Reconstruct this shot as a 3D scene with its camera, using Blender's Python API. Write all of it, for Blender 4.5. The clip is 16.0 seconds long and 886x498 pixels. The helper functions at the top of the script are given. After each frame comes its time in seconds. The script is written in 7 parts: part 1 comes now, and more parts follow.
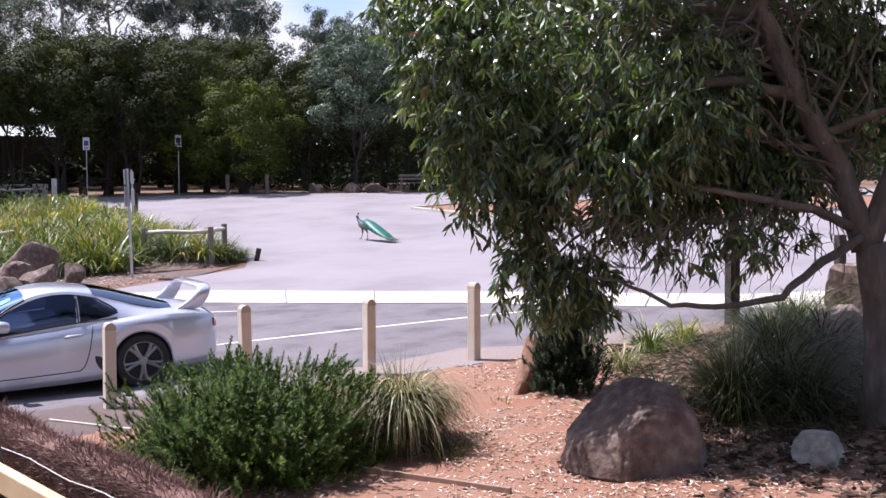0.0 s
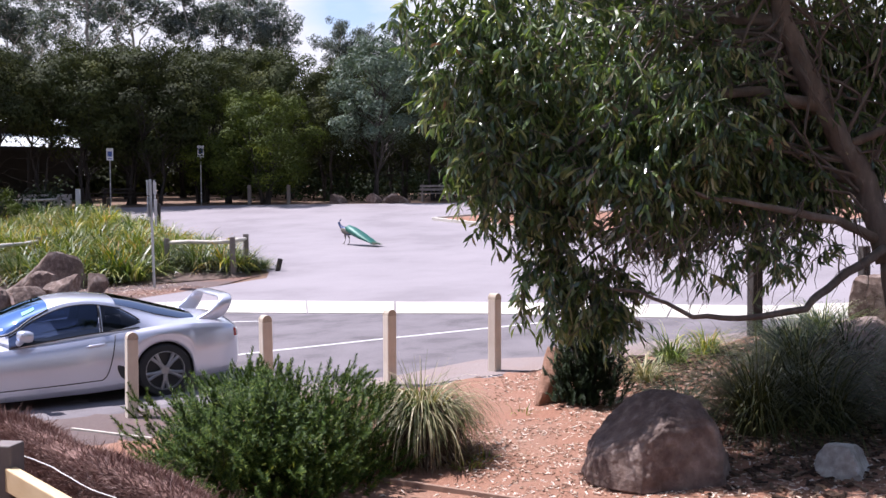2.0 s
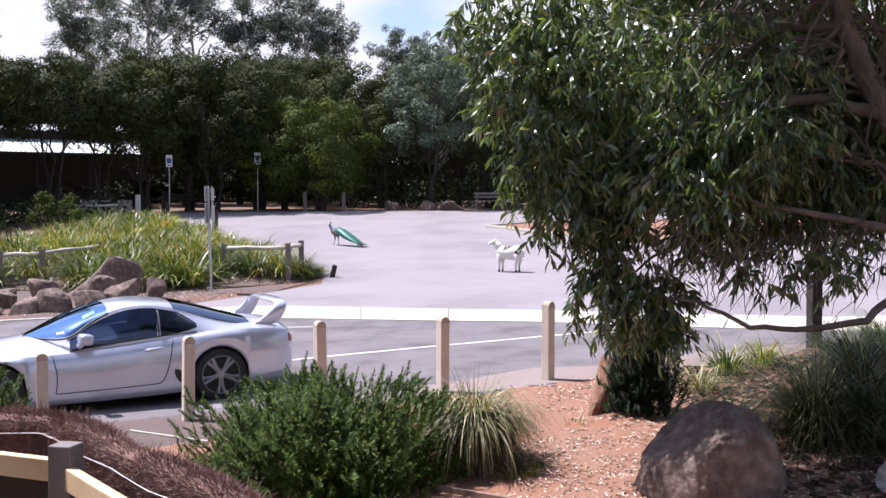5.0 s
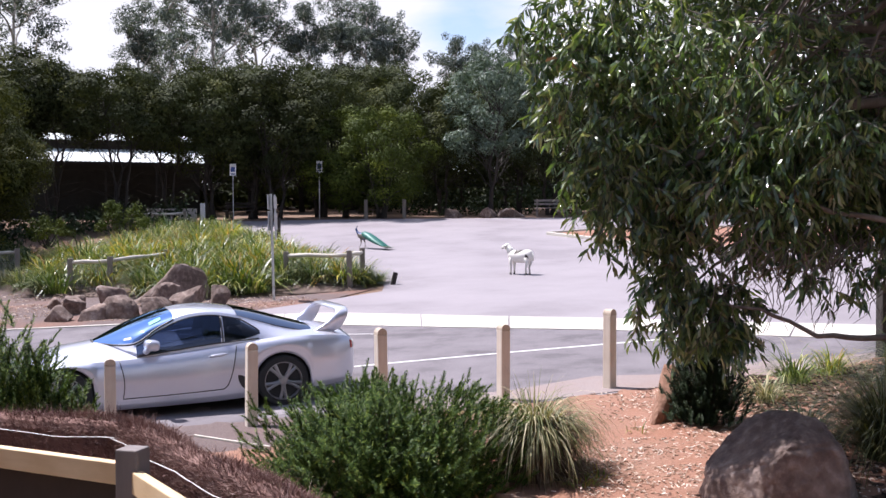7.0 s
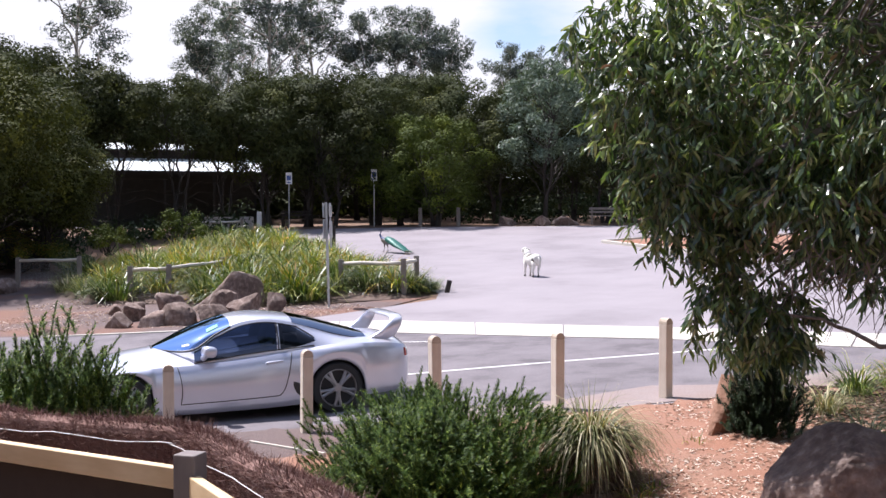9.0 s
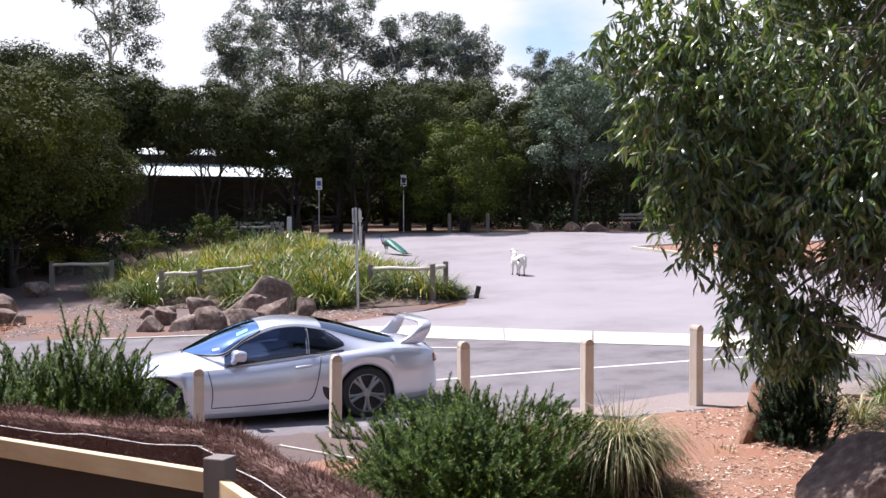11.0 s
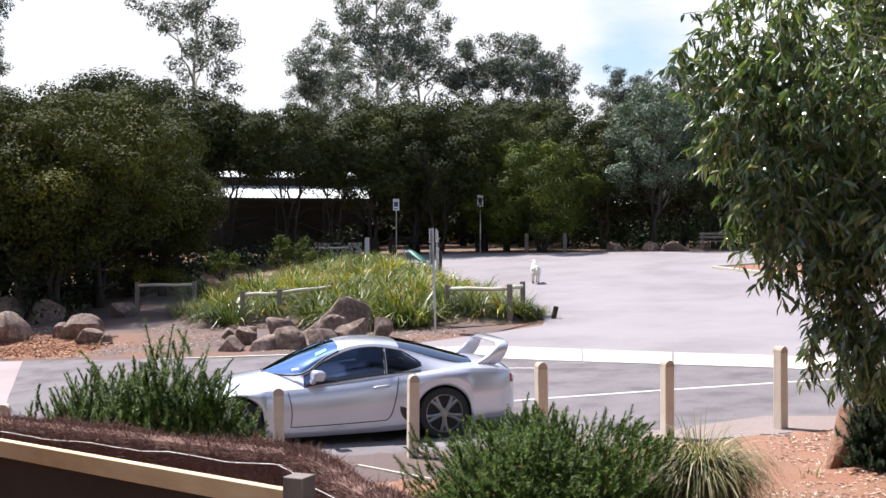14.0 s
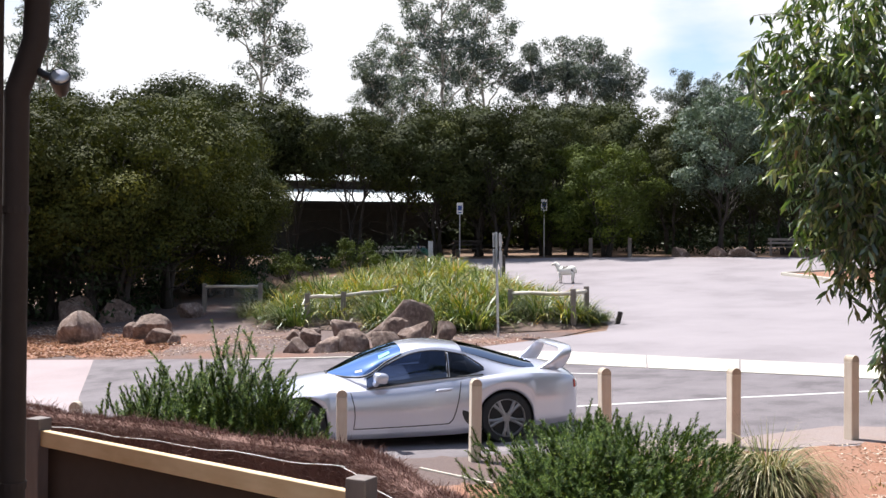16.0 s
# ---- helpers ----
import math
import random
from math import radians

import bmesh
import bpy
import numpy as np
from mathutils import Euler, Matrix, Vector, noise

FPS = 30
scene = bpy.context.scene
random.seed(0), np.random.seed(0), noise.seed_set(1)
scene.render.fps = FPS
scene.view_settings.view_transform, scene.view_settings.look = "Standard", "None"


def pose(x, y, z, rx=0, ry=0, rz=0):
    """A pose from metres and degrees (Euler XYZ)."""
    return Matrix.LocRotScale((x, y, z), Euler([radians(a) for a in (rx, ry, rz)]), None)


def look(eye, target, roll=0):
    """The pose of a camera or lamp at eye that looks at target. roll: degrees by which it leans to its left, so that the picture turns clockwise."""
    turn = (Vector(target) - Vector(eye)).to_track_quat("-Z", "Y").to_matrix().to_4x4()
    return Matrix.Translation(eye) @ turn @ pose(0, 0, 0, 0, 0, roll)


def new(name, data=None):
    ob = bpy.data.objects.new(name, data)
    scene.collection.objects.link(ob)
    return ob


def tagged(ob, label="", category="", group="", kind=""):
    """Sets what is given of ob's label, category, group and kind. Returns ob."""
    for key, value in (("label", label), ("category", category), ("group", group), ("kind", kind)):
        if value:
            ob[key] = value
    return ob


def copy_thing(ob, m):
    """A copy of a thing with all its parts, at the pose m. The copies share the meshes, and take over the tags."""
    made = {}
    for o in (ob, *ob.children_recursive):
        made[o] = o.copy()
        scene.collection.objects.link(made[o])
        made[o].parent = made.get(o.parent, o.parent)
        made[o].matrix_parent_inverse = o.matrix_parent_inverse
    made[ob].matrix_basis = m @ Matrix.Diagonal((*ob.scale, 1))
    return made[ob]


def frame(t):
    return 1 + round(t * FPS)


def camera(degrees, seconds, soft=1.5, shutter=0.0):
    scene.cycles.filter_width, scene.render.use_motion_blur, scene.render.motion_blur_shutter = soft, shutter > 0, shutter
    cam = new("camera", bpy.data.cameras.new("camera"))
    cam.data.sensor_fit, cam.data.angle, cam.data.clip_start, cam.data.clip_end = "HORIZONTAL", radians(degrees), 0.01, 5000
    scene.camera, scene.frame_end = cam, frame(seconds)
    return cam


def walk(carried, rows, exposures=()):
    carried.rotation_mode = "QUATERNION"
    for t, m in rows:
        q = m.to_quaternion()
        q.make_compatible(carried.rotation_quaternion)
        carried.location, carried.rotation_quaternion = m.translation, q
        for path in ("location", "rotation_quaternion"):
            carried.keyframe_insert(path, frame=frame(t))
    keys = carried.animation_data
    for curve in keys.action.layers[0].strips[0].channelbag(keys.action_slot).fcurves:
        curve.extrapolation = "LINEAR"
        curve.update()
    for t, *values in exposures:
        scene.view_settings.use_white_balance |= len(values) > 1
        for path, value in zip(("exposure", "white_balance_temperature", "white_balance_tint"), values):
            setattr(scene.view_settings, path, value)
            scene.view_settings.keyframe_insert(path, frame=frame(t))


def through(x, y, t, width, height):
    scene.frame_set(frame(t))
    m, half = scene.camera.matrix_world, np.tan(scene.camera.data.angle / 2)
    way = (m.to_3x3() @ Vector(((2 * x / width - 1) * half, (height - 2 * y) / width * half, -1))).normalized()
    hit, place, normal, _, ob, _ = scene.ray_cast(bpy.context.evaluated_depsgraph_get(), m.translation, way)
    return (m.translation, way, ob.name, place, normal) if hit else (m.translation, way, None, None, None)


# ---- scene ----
# ---- camera: held by hand on one spot, turned slowly to the left ----
cam = camera(46.7, 16.0, soft=1.5)
EYE = (0.0, 0.0, 2.2)
TURNS = [  # seconds, pitch, roll, yaw
    (0.0, -2.63, 0.44, 0.01),
    (0.5, -2.46, 0.39, 0.21),
    (1.0, -2.46, 0.42, 0.43),
    (1.5, -2.25, 0.48, 0.85),
    (2.0, -2.03, 0.38, 1.17),
    (2.5, -1.88, 0.18, 1.57),
    (3.0, -1.75, 0.21, 1.94),
    (3.5, -1.82, 0.26, 2.25),
    (4.0, -1.77, 0.32, 2.64),
    (6.5, -1.31, -0.10, 6.93),
    (7.0, -1.19, 0.19, 7.55),
    (7.5, -1.05, 0.34, 8.33),
    (8.0, -0.83, 0.71, 9.51),
    (8.5, -0.71, 0.38, 10.06),
    (9.0, -0.73, 0.18, 10.57),
    (11.5, -0.24, -0.10, 12.44),
    (12.0, -0.06, -0.11, 12.75),
    (12.5, 0.14, 0.28, 13.84),
    (13.0, 0.67, 0.34, 15.30),
    (13.5, 0.69, 0.03, 15.51),
    (14.0, 0.72, 0.16, 16.49),
    (14.5, 0.99, 0.13, 17.99),
    (15.0, 1.12, 0.05, 19.24),
    (15.5, 1.07, -0.18, 19.62),
    (16.0, 0.93, -0.30, 20.02),
]
walk(cam, [(t, pose(*EYE, 90 + p, r, y)) for t, p, r, y in TURNS],
     exposures=[(0.0, 0.82, 6000, 21), (8.0, 0.86, 6130, 18), (12.0, 0.88, 6230, 15), (16.0, 0.92, 6420, 11)])

# ---- light: high sun from the side, bright broken cloud ----
SUN_ELEVATION, SUN_AZIMUTH = 62.0, -66.0   # azimuth from +y towards +x
sun = new("sun", bpy.data.lights.new("sun", "SUN"))
sun.data.energy, sun.data.angle, sun.data.color = 5.0, radians(0.53), (1.0, 0.955, 0.90)
_a, _e = radians(SUN_AZIMUTH), radians(SUN_ELEVATION)
SUN_WAY = Vector((math.sin(_a) * math.cos(_e), math.cos(_a) * math.cos(_e), math.sin(_e)))
sun.matrix_world = look(SUN_WAY * 60, (0, 0, 0))

world = bpy.data.worlds.new("sky")
scene.world = world
world.use_nodes = True
_n, _l = world.node_tree.nodes, world.node_tree.links
_n.clear()
_out, _bg = _n.new("ShaderNodeOutputWorld"), _n.new("ShaderNodeBackground")
_sky = _n.new("ShaderNodeTexSky")
_sky.sky_type, _sky.sun_disc = "NISHITA", False
_sky.sun_elevation, _sky.sun_rotation = radians(SUN_ELEVATION), radians(SUN_AZIMUTH)
_co, _noise, _ramp, _mix = (_n.new("ShaderNodeTexCoord"), _n.new("ShaderNodeTexNoise"),
                            _n.new("ShaderNodeValToRGB"), _n.new("ShaderNodeMix"))
_map = _n.new("ShaderNodeMapping")
_map.inputs["Scale"].default_value = (1.0, 1.0, 3.2)
_map.inputs["Location"].default_value = (0.35, 0.1, 0.0)
_noise.inputs["Scale"].default_value, _noise.inputs["Detail"].default_value = 2.4, 7.0
_noise.inputs["Roughness"].default_value = 0.55
_ramp.color_ramp.elements[0].position, _ramp.color_ramp.elements[1].position = 0.40, 0.56
_ramp.color_ramp.elements[0].color = (0.12, 0.12, 0.12, 1)   # thin haze in the gaps
_mix.data_type = "RGBA"
_mix.inputs["B"].default_value = (5.55, 5.62, 5.72, 1)
_l.new(_co.outputs["Generated"], _map.inputs["Vector"])
_l.new(_map.outputs["Vector"], _noise.inputs["Vector"])
# cloud thickens towards the horizon and thins overhead
_sep, _fade, _sum = _n.new("ShaderNodeSeparateXYZ"), _n.new("ShaderNodeMapRange"), _n.new("ShaderNodeMath")
_fade.inputs["From Min"].default_value, _fade.inputs["From Max"].default_value = 0.06, 0.62
_fade.inputs["To Min"].default_value, _fade.inputs["To Max"].default_value = 0.34, -0.34
_sum.operation = "ADD"
_l.new(_co.outputs["Generated"], _sep.inputs["Vector"])
_l.new(_sep.outputs["Z"], _fade.inputs["Value"])
_l.new(_noise.outputs["Fac"], _sum.inputs[0])
_l.new(_fade.outputs["Result"], _sum.inputs[1])
# one gap of blue in the cloud above the far trees
_gap, _dip, _less = _n.new("ShaderNodeVectorMath"), _n.new("ShaderNodeMapRange"), _n.new("ShaderNodeMath")
_gap.operation = "DISTANCE"
_gap.inputs[1].default_value = (-0.112, 0.974, 0.197)
_dip.inputs["From Min"].default_value, _dip.inputs["From Max"].default_value = 0.015, 0.085
_dip.inputs["To Min"].default_value, _dip.inputs["To Max"].default_value = 0.27, 0.0
_less.operation = "SUBTRACT"
_l.new(_co.outputs["Generated"], _gap.inputs[0])
_l.new(_gap.outputs["Value"], _dip.inputs["Value"])
_l.new(_sum.outputs["Value"], _less.inputs[0])
_l.new(_dip.outputs["Result"], _less.inputs[1])
_l.new(_less.outputs["Value"], _ramp.inputs["Fac"])
_l.new(_ramp.outputs["Color"], _mix.inputs["Factor"])
_l.new(_sky.outputs["Color"], _mix.inputs["A"])
_l.new(_mix.outputs["Result"], _bg.inputs["Color"])
_bg.inputs["Strength"].default_value = 0.10
_l.new(_bg.outputs["Background"], _out.inputs["Surface"])

# ---- small tools ----
rng = random.Random(7)


class Shape:
    """Vertices and faces gathered for one mesh; faces carry a material slot."""

    def __init__(self):
        self.v, self.f, self.m = [], [], []

    def add(self, verts, faces, slot=0):
        o = len(self.v)
        self.v.extend(tuple(p) for p in verts)
        self.f.extend(tuple(i + o for i in q) for q in faces)
        self.m.extend([slot] * len(faces))

    def box(self, x0, y0, z0, x1, y1, z1, slot=0, bevel=0.0, turn=None):
        bm = bmesh.new()
        bmesh.ops.create_cube(bm, size=1.0)
        for p in bm.verts:
            p.co = Vector(((x0 + x1) / 2 + p.co.x * (x1 - x0), (y0 + y1) / 2 + p.co.y * (y1 - y0),
                           (z0 + z1) / 2 + p.co.z * (z1 - z0)))
        if bevel:
            bmesh.ops.bevel(bm, geom=bm.edges[:], offset=bevel, segments=2, affect="EDGES", profile=0.5)
        self.take(bm, slot, turn)

    def take(self, bm, slot=0, turn=None):
        if turn is not None:
            bmesh.ops.transform(bm, matrix=turn, verts=bm.verts)
        bm.verts.index_update()
        self.add([p.co[:] for p in bm.verts], [[q.index for q in f.verts] for f in bm.faces], slot)
        bm.free()

    def tube(self, points, radii, sides=8, slot=0, cap=True):
        points = [Vector(p) for p in points]
        o, n, up = len(self.v), len(points), None
        for i, p in enumerate(points):
            d = (points[min(i + 1, n - 1)] - points[max(i - 1, 0)])
            d = d.normalized() if d.length > 1e-9 else Vector((0, 0, 1))
            if up is None:
                up = Vector((1, 0, 0)) if abs(d.x) < 0.8 else Vector((0, 1, 0))
            side = d.cross(up).normalized()
            up = side.cross(d).normalized()
            for k in range(sides):
                a = 2 * math.pi * k / sides
                self.v.append(tuple(p + (side * math.cos(a) + up * math.sin(a)) * radii[i]))
        for i in range(n - 1):
            for k in range(sides):
                a, b = o + i * sides + k, o + i * sides + (k + 1) % sides
                self.f.append((a, b, b + sides, a + sides))
                self.m.append(slot)
        if cap:
            self.f.append(tuple(o + k for k in reversed(range(sides))))
            self.f.append(tuple(o + (n - 1) * sides + k for k in range(sides)))
            self.m.extend([slot, slot])

    def lathe(self, profile, sides=16, slot=0, turn=None):
        """profile: (radius, height) from bottom to top, round the z axis."""
        o = len(self.v)
        for r, z in profile:
            for k in range(sides):
                a = 2 * math.pi * k / sides
                p = Vector((r * math.cos(a), r * math.sin(a), z))
                self.v.append(tuple(turn @ p if turn is not None else p))
        for i in range(len(profile) - 1):
            for k in range(sides):
                a, b = o + i * sides + k, o + i * sides + (k + 1) % sides
                self.f.append((a, b, b + sides, a + sides))
                self.m.append(slot)
        self.f.append(tuple(o + k for k in reversed(range(sides))))
        self.f.append(tuple(o + (len(profile) - 1) * sides + k for k in range(sides)))
        self.m.extend([slot, slot])

    def mesh(self, name, mats, smooth=False):
        me = bpy.data.meshes.new(name)
        me.from_pydata(self.v, [], self.f)
        for m in (mats if isinstance(mats, (list, tuple)) else [mats]):
            me.materials.append(m)
        if len(me.materials) > 1:
            me.polygons.foreach_set("material_index", self.m)
        me.polygons.foreach_set("use_smooth", [smooth] * len(me.polygons))
        me.update()
        return me


def soften(me, angle=35):
    """Smooth shading but for edges sharper than the angle."""
    bm = bmesh.new()
    bm.from_mesh(me)
    for f in bm.faces:
        f.smooth = True
    for e in bm.edges:
        e.smooth = len(e.link_faces) == 2 and e.calc_face_angle(0) < radians(angle)
    bm.to_mesh(me)
    bm.free()
    return me


def part(name, shape, mats, parent=None, label="", smooth=False, angle=0, at=None):
    """One mesh object, under a thing or on its own."""
    me = shape if isinstance(shape, bpy.types.Mesh) else shape.mesh(name, mats, smooth)
    if angle:
        soften(me, angle)
    ob = new(name, me)
    if parent is not None:
        ob.parent = parent
    if at is not None:
        ob.matrix_basis = at
    return tagged(ob, label)


def thing(name, m, label, category, group="", kind=""):
    ob = new(name)
    ob.matrix_basis = m
    ob.empty_display_size = 0.1
    return tagged(ob, label, category, group, kind)


def clamp(v, a, b):
    return max(a, min(b, v))


def land(x, y):
    """Height of the sloping land: it climbs away from the building and towards the far trees."""
    xc, yc = clamp(x, -30, 25), clamp(y, 0, 52)
    z = 0.0876 + 0.06137 * xc - 0.0006 * yc + 0.00096 * yc * yc - 0.00113 * xc * yc
    z -= 0.085 * math.exp(-((x + 3.7) ** 2 + (y - 12.6) ** 2) / 2.42)   # shallow hollow in the parking bay
    return z + 0.045 * clamp(y - 52, 0, 250)


def ripple(x, y, size, k=0):
    return noise.noise(Vector((x / size, y / size, 3.7 * k)))


def sheet(name, outline, lift, mat, step=1.0, rough=0.0, size=0.6, crown=None, edge=0.0):
    """A patch of ground inside the outline, laid on the land."""
    bm = bmesh.new()
    bm.faces.new([bm.verts.new((x, y, 0)) for x, y in outline])
    bmesh.ops.triangulate(bm, faces=bm.faces[:])
    xs, ys = [p[0] for p in outline], [p[1] for p in outline]
    for axis, lo, hi in ((0, min(xs), max(xs)), (1, min(ys), max(ys))):
        k = lo + step
        while k < hi:
            co, no = [0, 0, 0], [0, 0, 0]
            co[axis], no[axis] = k, 1
            bmesh.ops.bisect_plane(bm, geom=bm.verts[:] + bm.edges[:] + bm.faces[:], plane_co=co, plane_no=no)
            k += step
    for p in bm.verts:
        x, y = p.co.x, p.co.y
        rim = any(len(e.link_faces) == 1 for e in p.link_edges)
        up = crown(x, y) if crown else 0
        p.co.z = land(x, y) + lift + up + (-edge if rim else rough * ripple(x, y, size) + rough * 0.5 * ripple(x, y, size / 3, 1))
    for f in bm.faces:
        f.smooth = True
        if f.normal.z < 0:
            f.normal_flip()
    me = bpy.data.meshes.new(name)
    bm.to_mesh(me)
    bm.free()
    me.materials.append(mat)
    return new(name, me)

# ---- materials ----
def nodes_of(name):
    m = bpy.data.materials.new(name)
    m.use_nodes = True
    t = m.node_tree
    return m, t, t.nodes["Principled BSDF"]


def ramp_of(t, source, stops):
    r = t.nodes.new("ShaderNodeValToRGB")
    els = r.color_ramp.elements
    while len(els) < len(stops):
        els.new(0.5)
    for el, (pos, col) in zip(els, stops):
        el.position, el.color = pos, (*col, 1)
    t.links.new(source, r.inputs["Fac"])
    return r.outputs["Color"]


def noise_of(t, scale, detail=5, rough=0.6, coords="Object", stretch=None, distort=0.0):
    co = t.nodes.new("ShaderNodeTexCoord")
    n = t.nodes.new("ShaderNodeTexNoise")
    n.inputs["Scale"].default_value, n.inputs["Detail"].default_value = scale, detail
    n.inputs["Roughness"].default_value, n.inputs["Distortion"].default_value = rough, distort
    src = co.outputs[coords]
    if stretch:
        mp = t.nodes.new("ShaderNodeMapping")
        mp.inputs["Scale"].default_value = stretch
        t.links.new(src, mp.inputs["Vector"])
        src = mp.outputs["Vector"]
    t.links.new(src, n.inputs["Vector"])
    return n.outputs["Fac"]


def mix_of(t, fac, a, b, mode="MIX"):
    m = t.nodes.new("ShaderNodeMix")
    m.data_type, m.blend_type = "RGBA", mode
    for key, v in (("Factor", fac), ("A", a), ("B", b)):
        if isinstance(v, (int, float)):
            m.inputs[key].default_value = v
        elif isinstance(v, tuple):
            m.inputs[key].default_value = (*v, 1)
        else:
            t.links.new(v, m.inputs[key])
    return m.outputs["Result"]


def bump_of(t, bsdf, height, strength=0.4, depth=0.01):
    b = t.nodes.new("ShaderNodeBump")
    b.inputs["Strength"].default_value, b.inputs["Distance"].default_value = strength, depth
    t.links.new(height, b.inputs["Height"])
    t.links.new(b.outputs["Normal"], bsdf.inputs["Normal"])


def surface(name, fine, coarse, scale_fine, scale_coarse, rough=0.85, bump=0.4, depth=0.01, stretch=None,
            amount=0.5, metal=0.0, coords="Object", spec=0.5, vary=0.0):
    """Two scales of colour: a fine ramp of stops, tinted by a coarse one."""
    m, t, b = nodes_of(name)
    nf = noise_of(t, scale_fine, 6, 0.65, coords, stretch)
    c1 = ramp_of(t, nf, fine)
    c2 = ramp_of(t, noise_of(t, scale_coarse, 4, 0.6, coords), coarse)
    col = mix_of(t, amount, c1, c2)
    if vary:
        info = t.nodes.new("ShaderNodeObjectInfo")
        hsv = t.nodes.new("ShaderNodeHueSaturation")
        mr = t.nodes.new("ShaderNodeMapRange")
        mr.inputs["To Min"].default_value, mr.inputs["To Max"].default_value = 1 - vary, 1 + vary
        t.links.new(info.outputs["Random"], mr.inputs["Value"])
        t.links.new(mr.outputs["Result"], hsv.inputs["Value"])
        t.links.new(col, hsv.inputs["Color"])
        col = hsv.outputs["Color"]
    t.links.new(col, b.inputs["Base Color"])
    b.inputs["Roughness"].default_value, b.inputs["Metallic"].default_value = rough, metal
    b.inputs["Specular IOR Level"].default_value = spec
    if bump:
        bump_of(t, b, nf, bump, depth)
    return m


def leafy(name, stops, rough=0.5, through=0.25, spec=0.4, vary=0.12, patch=0.0):
    """Leaves: each one its own shade, some light passing through."""
    m, t, b = nodes_of(name)
    geo = t.nodes.new("ShaderNodeNewGeometry")
    col = ramp_of(t, geo.outputs["Random Per Island"], stops)
    if patch:   # cool darker and warm brighter patches from noise
        tone = ramp_of(t, noise_of(t, patch, 3, 0.55), [(0.34, (0.62, 0.66, 0.72)), (0.55, (1, 1, 1)), (0.70, (1.9, 1.7, 1.25))])
        col = mix_of(t, 1.0, col, tone, "MULTIPLY")
    info = t.nodes.new("ShaderNodeObjectInfo")
    hsv = t.nodes.new("ShaderNodeHueSaturation")
    mr = t.nodes.new("ShaderNodeMapRange")
    mr.inputs["To Min"].default_value, mr.inputs["To Max"].default_value = 1 - vary, 1 + vary
    t.links.new(info.outputs["Random"], mr.inputs["Value"])
    t.links.new(mr.outputs["Result"], hsv.inputs["Value"])
    t.links.new(col, hsv.inputs["Color"])
    col = hsv.outputs["Color"]
    t.links.new(col, b.inputs["Base Color"])
    b.inputs["Roughness"].default_value = rough
    b.inputs["Specular IOR Level"].default_value = spec
    tr = t.nodes.new("ShaderNodeBsdfTranslucent")
    t.links.new(mix_of(t, 1.0, col, (1.0, 1.0, 0.45), "MULTIPLY"), tr.inputs["Color"])
    ms = t.nodes.new("ShaderNodeMixShader")
    ms.inputs["Fac"].default_value = through
    t.links.new(b.outputs["BSDF"], ms.inputs[1])
    t.links.new(tr.outputs["BSDF"], ms.inputs[2])
    t.links.new(ms.outputs["Shader"], t.nodes["Material Output"].inputs["Surface"])
    return m


ASPHALT = surface("asphalt", [(0.30, (0.190, 0.170, 0.182)), (0.7, (0.285, 0.258, 0.272))],
                  [(0.35, (0.190, 0.170, 0.180)), (0.5, (0.25, 0.226, 0.238)), (0.65, (0.285, 0.258, 0.27))], 70, 0.4, 0.9, 0.5, 0.006, spec=0.3, amount=0.6)
# darker asphalt; part of its tone stands in for the car's shadow
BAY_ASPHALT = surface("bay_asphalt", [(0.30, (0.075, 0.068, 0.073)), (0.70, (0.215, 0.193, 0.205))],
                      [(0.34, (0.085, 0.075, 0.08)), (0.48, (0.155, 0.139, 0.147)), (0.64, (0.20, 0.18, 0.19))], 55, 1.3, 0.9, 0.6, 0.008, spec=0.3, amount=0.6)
CONCRETE = surface("concrete", [(0.3, (0.38, 0.35, 0.30)), (0.7, (0.52, 0.485, 0.425))],
                   [(0.35, (0.40, 0.37, 0.32)), (0.65, (0.58, 0.545, 0.485))], 40, 0.8, 0.85, 0.3, 0.004)
LINE_PAINT = surface("line_paint", [(0.35, (0.45, 0.43, 0.42)), (0.55, (0.74, 0.73, 0.71))],
                     [(0.3, (0.6, 0.58, 0.57)), (0.6, (0.76, 0.75, 0.73))], 22, 1.5, 0.7, 0.2, 0.002)
DIRT = surface("dirt", [(0.3, (0.075, 0.050, 0.040)), (0.7, (0.17, 0.12, 0.095))],
               [(0.3, (0.08, 0.052, 0.040)), (0.7, (0.18, 0.125, 0.10))], 25, 0.5, 0.95, 0.7, 0.02)
RED_SOIL = surface("red_soil", [(0.3, (0.16, 0.070, 0.042)), (0.7, (0.32, 0.165, 0.105))],
                   [(0.35, (0.27, 0.115, 0.066)), (0.7, (0.29, 0.185, 0.135))], 30, 0.9, 0.95, 0.8, 0.02)
GRAVEL = surface("gravel", [(0.3, (0.055, 0.040, 0.038)), (0.7, (0.17, 0.125, 0.116))],
                 [(0.38, (0.24, 0.105, 0.055)), (0.50, (0.125, 0.084, 0.074)), (0.65, (0.125, 0.092, 0.086))], 45, 0.35, 0.95, 0.8, 0.015)
FAR_SOIL = surface("far_soil", [(0.3, (0.10, 0.056, 0.034)), (0.7, (0.24, 0.15, 0.10))],
                   [(0.35, (0.08, 0.048, 0.03)), (0.7, (0.27, 0.165, 0.105))], 6, 0.25, 0.95, 0.6, 0.04)
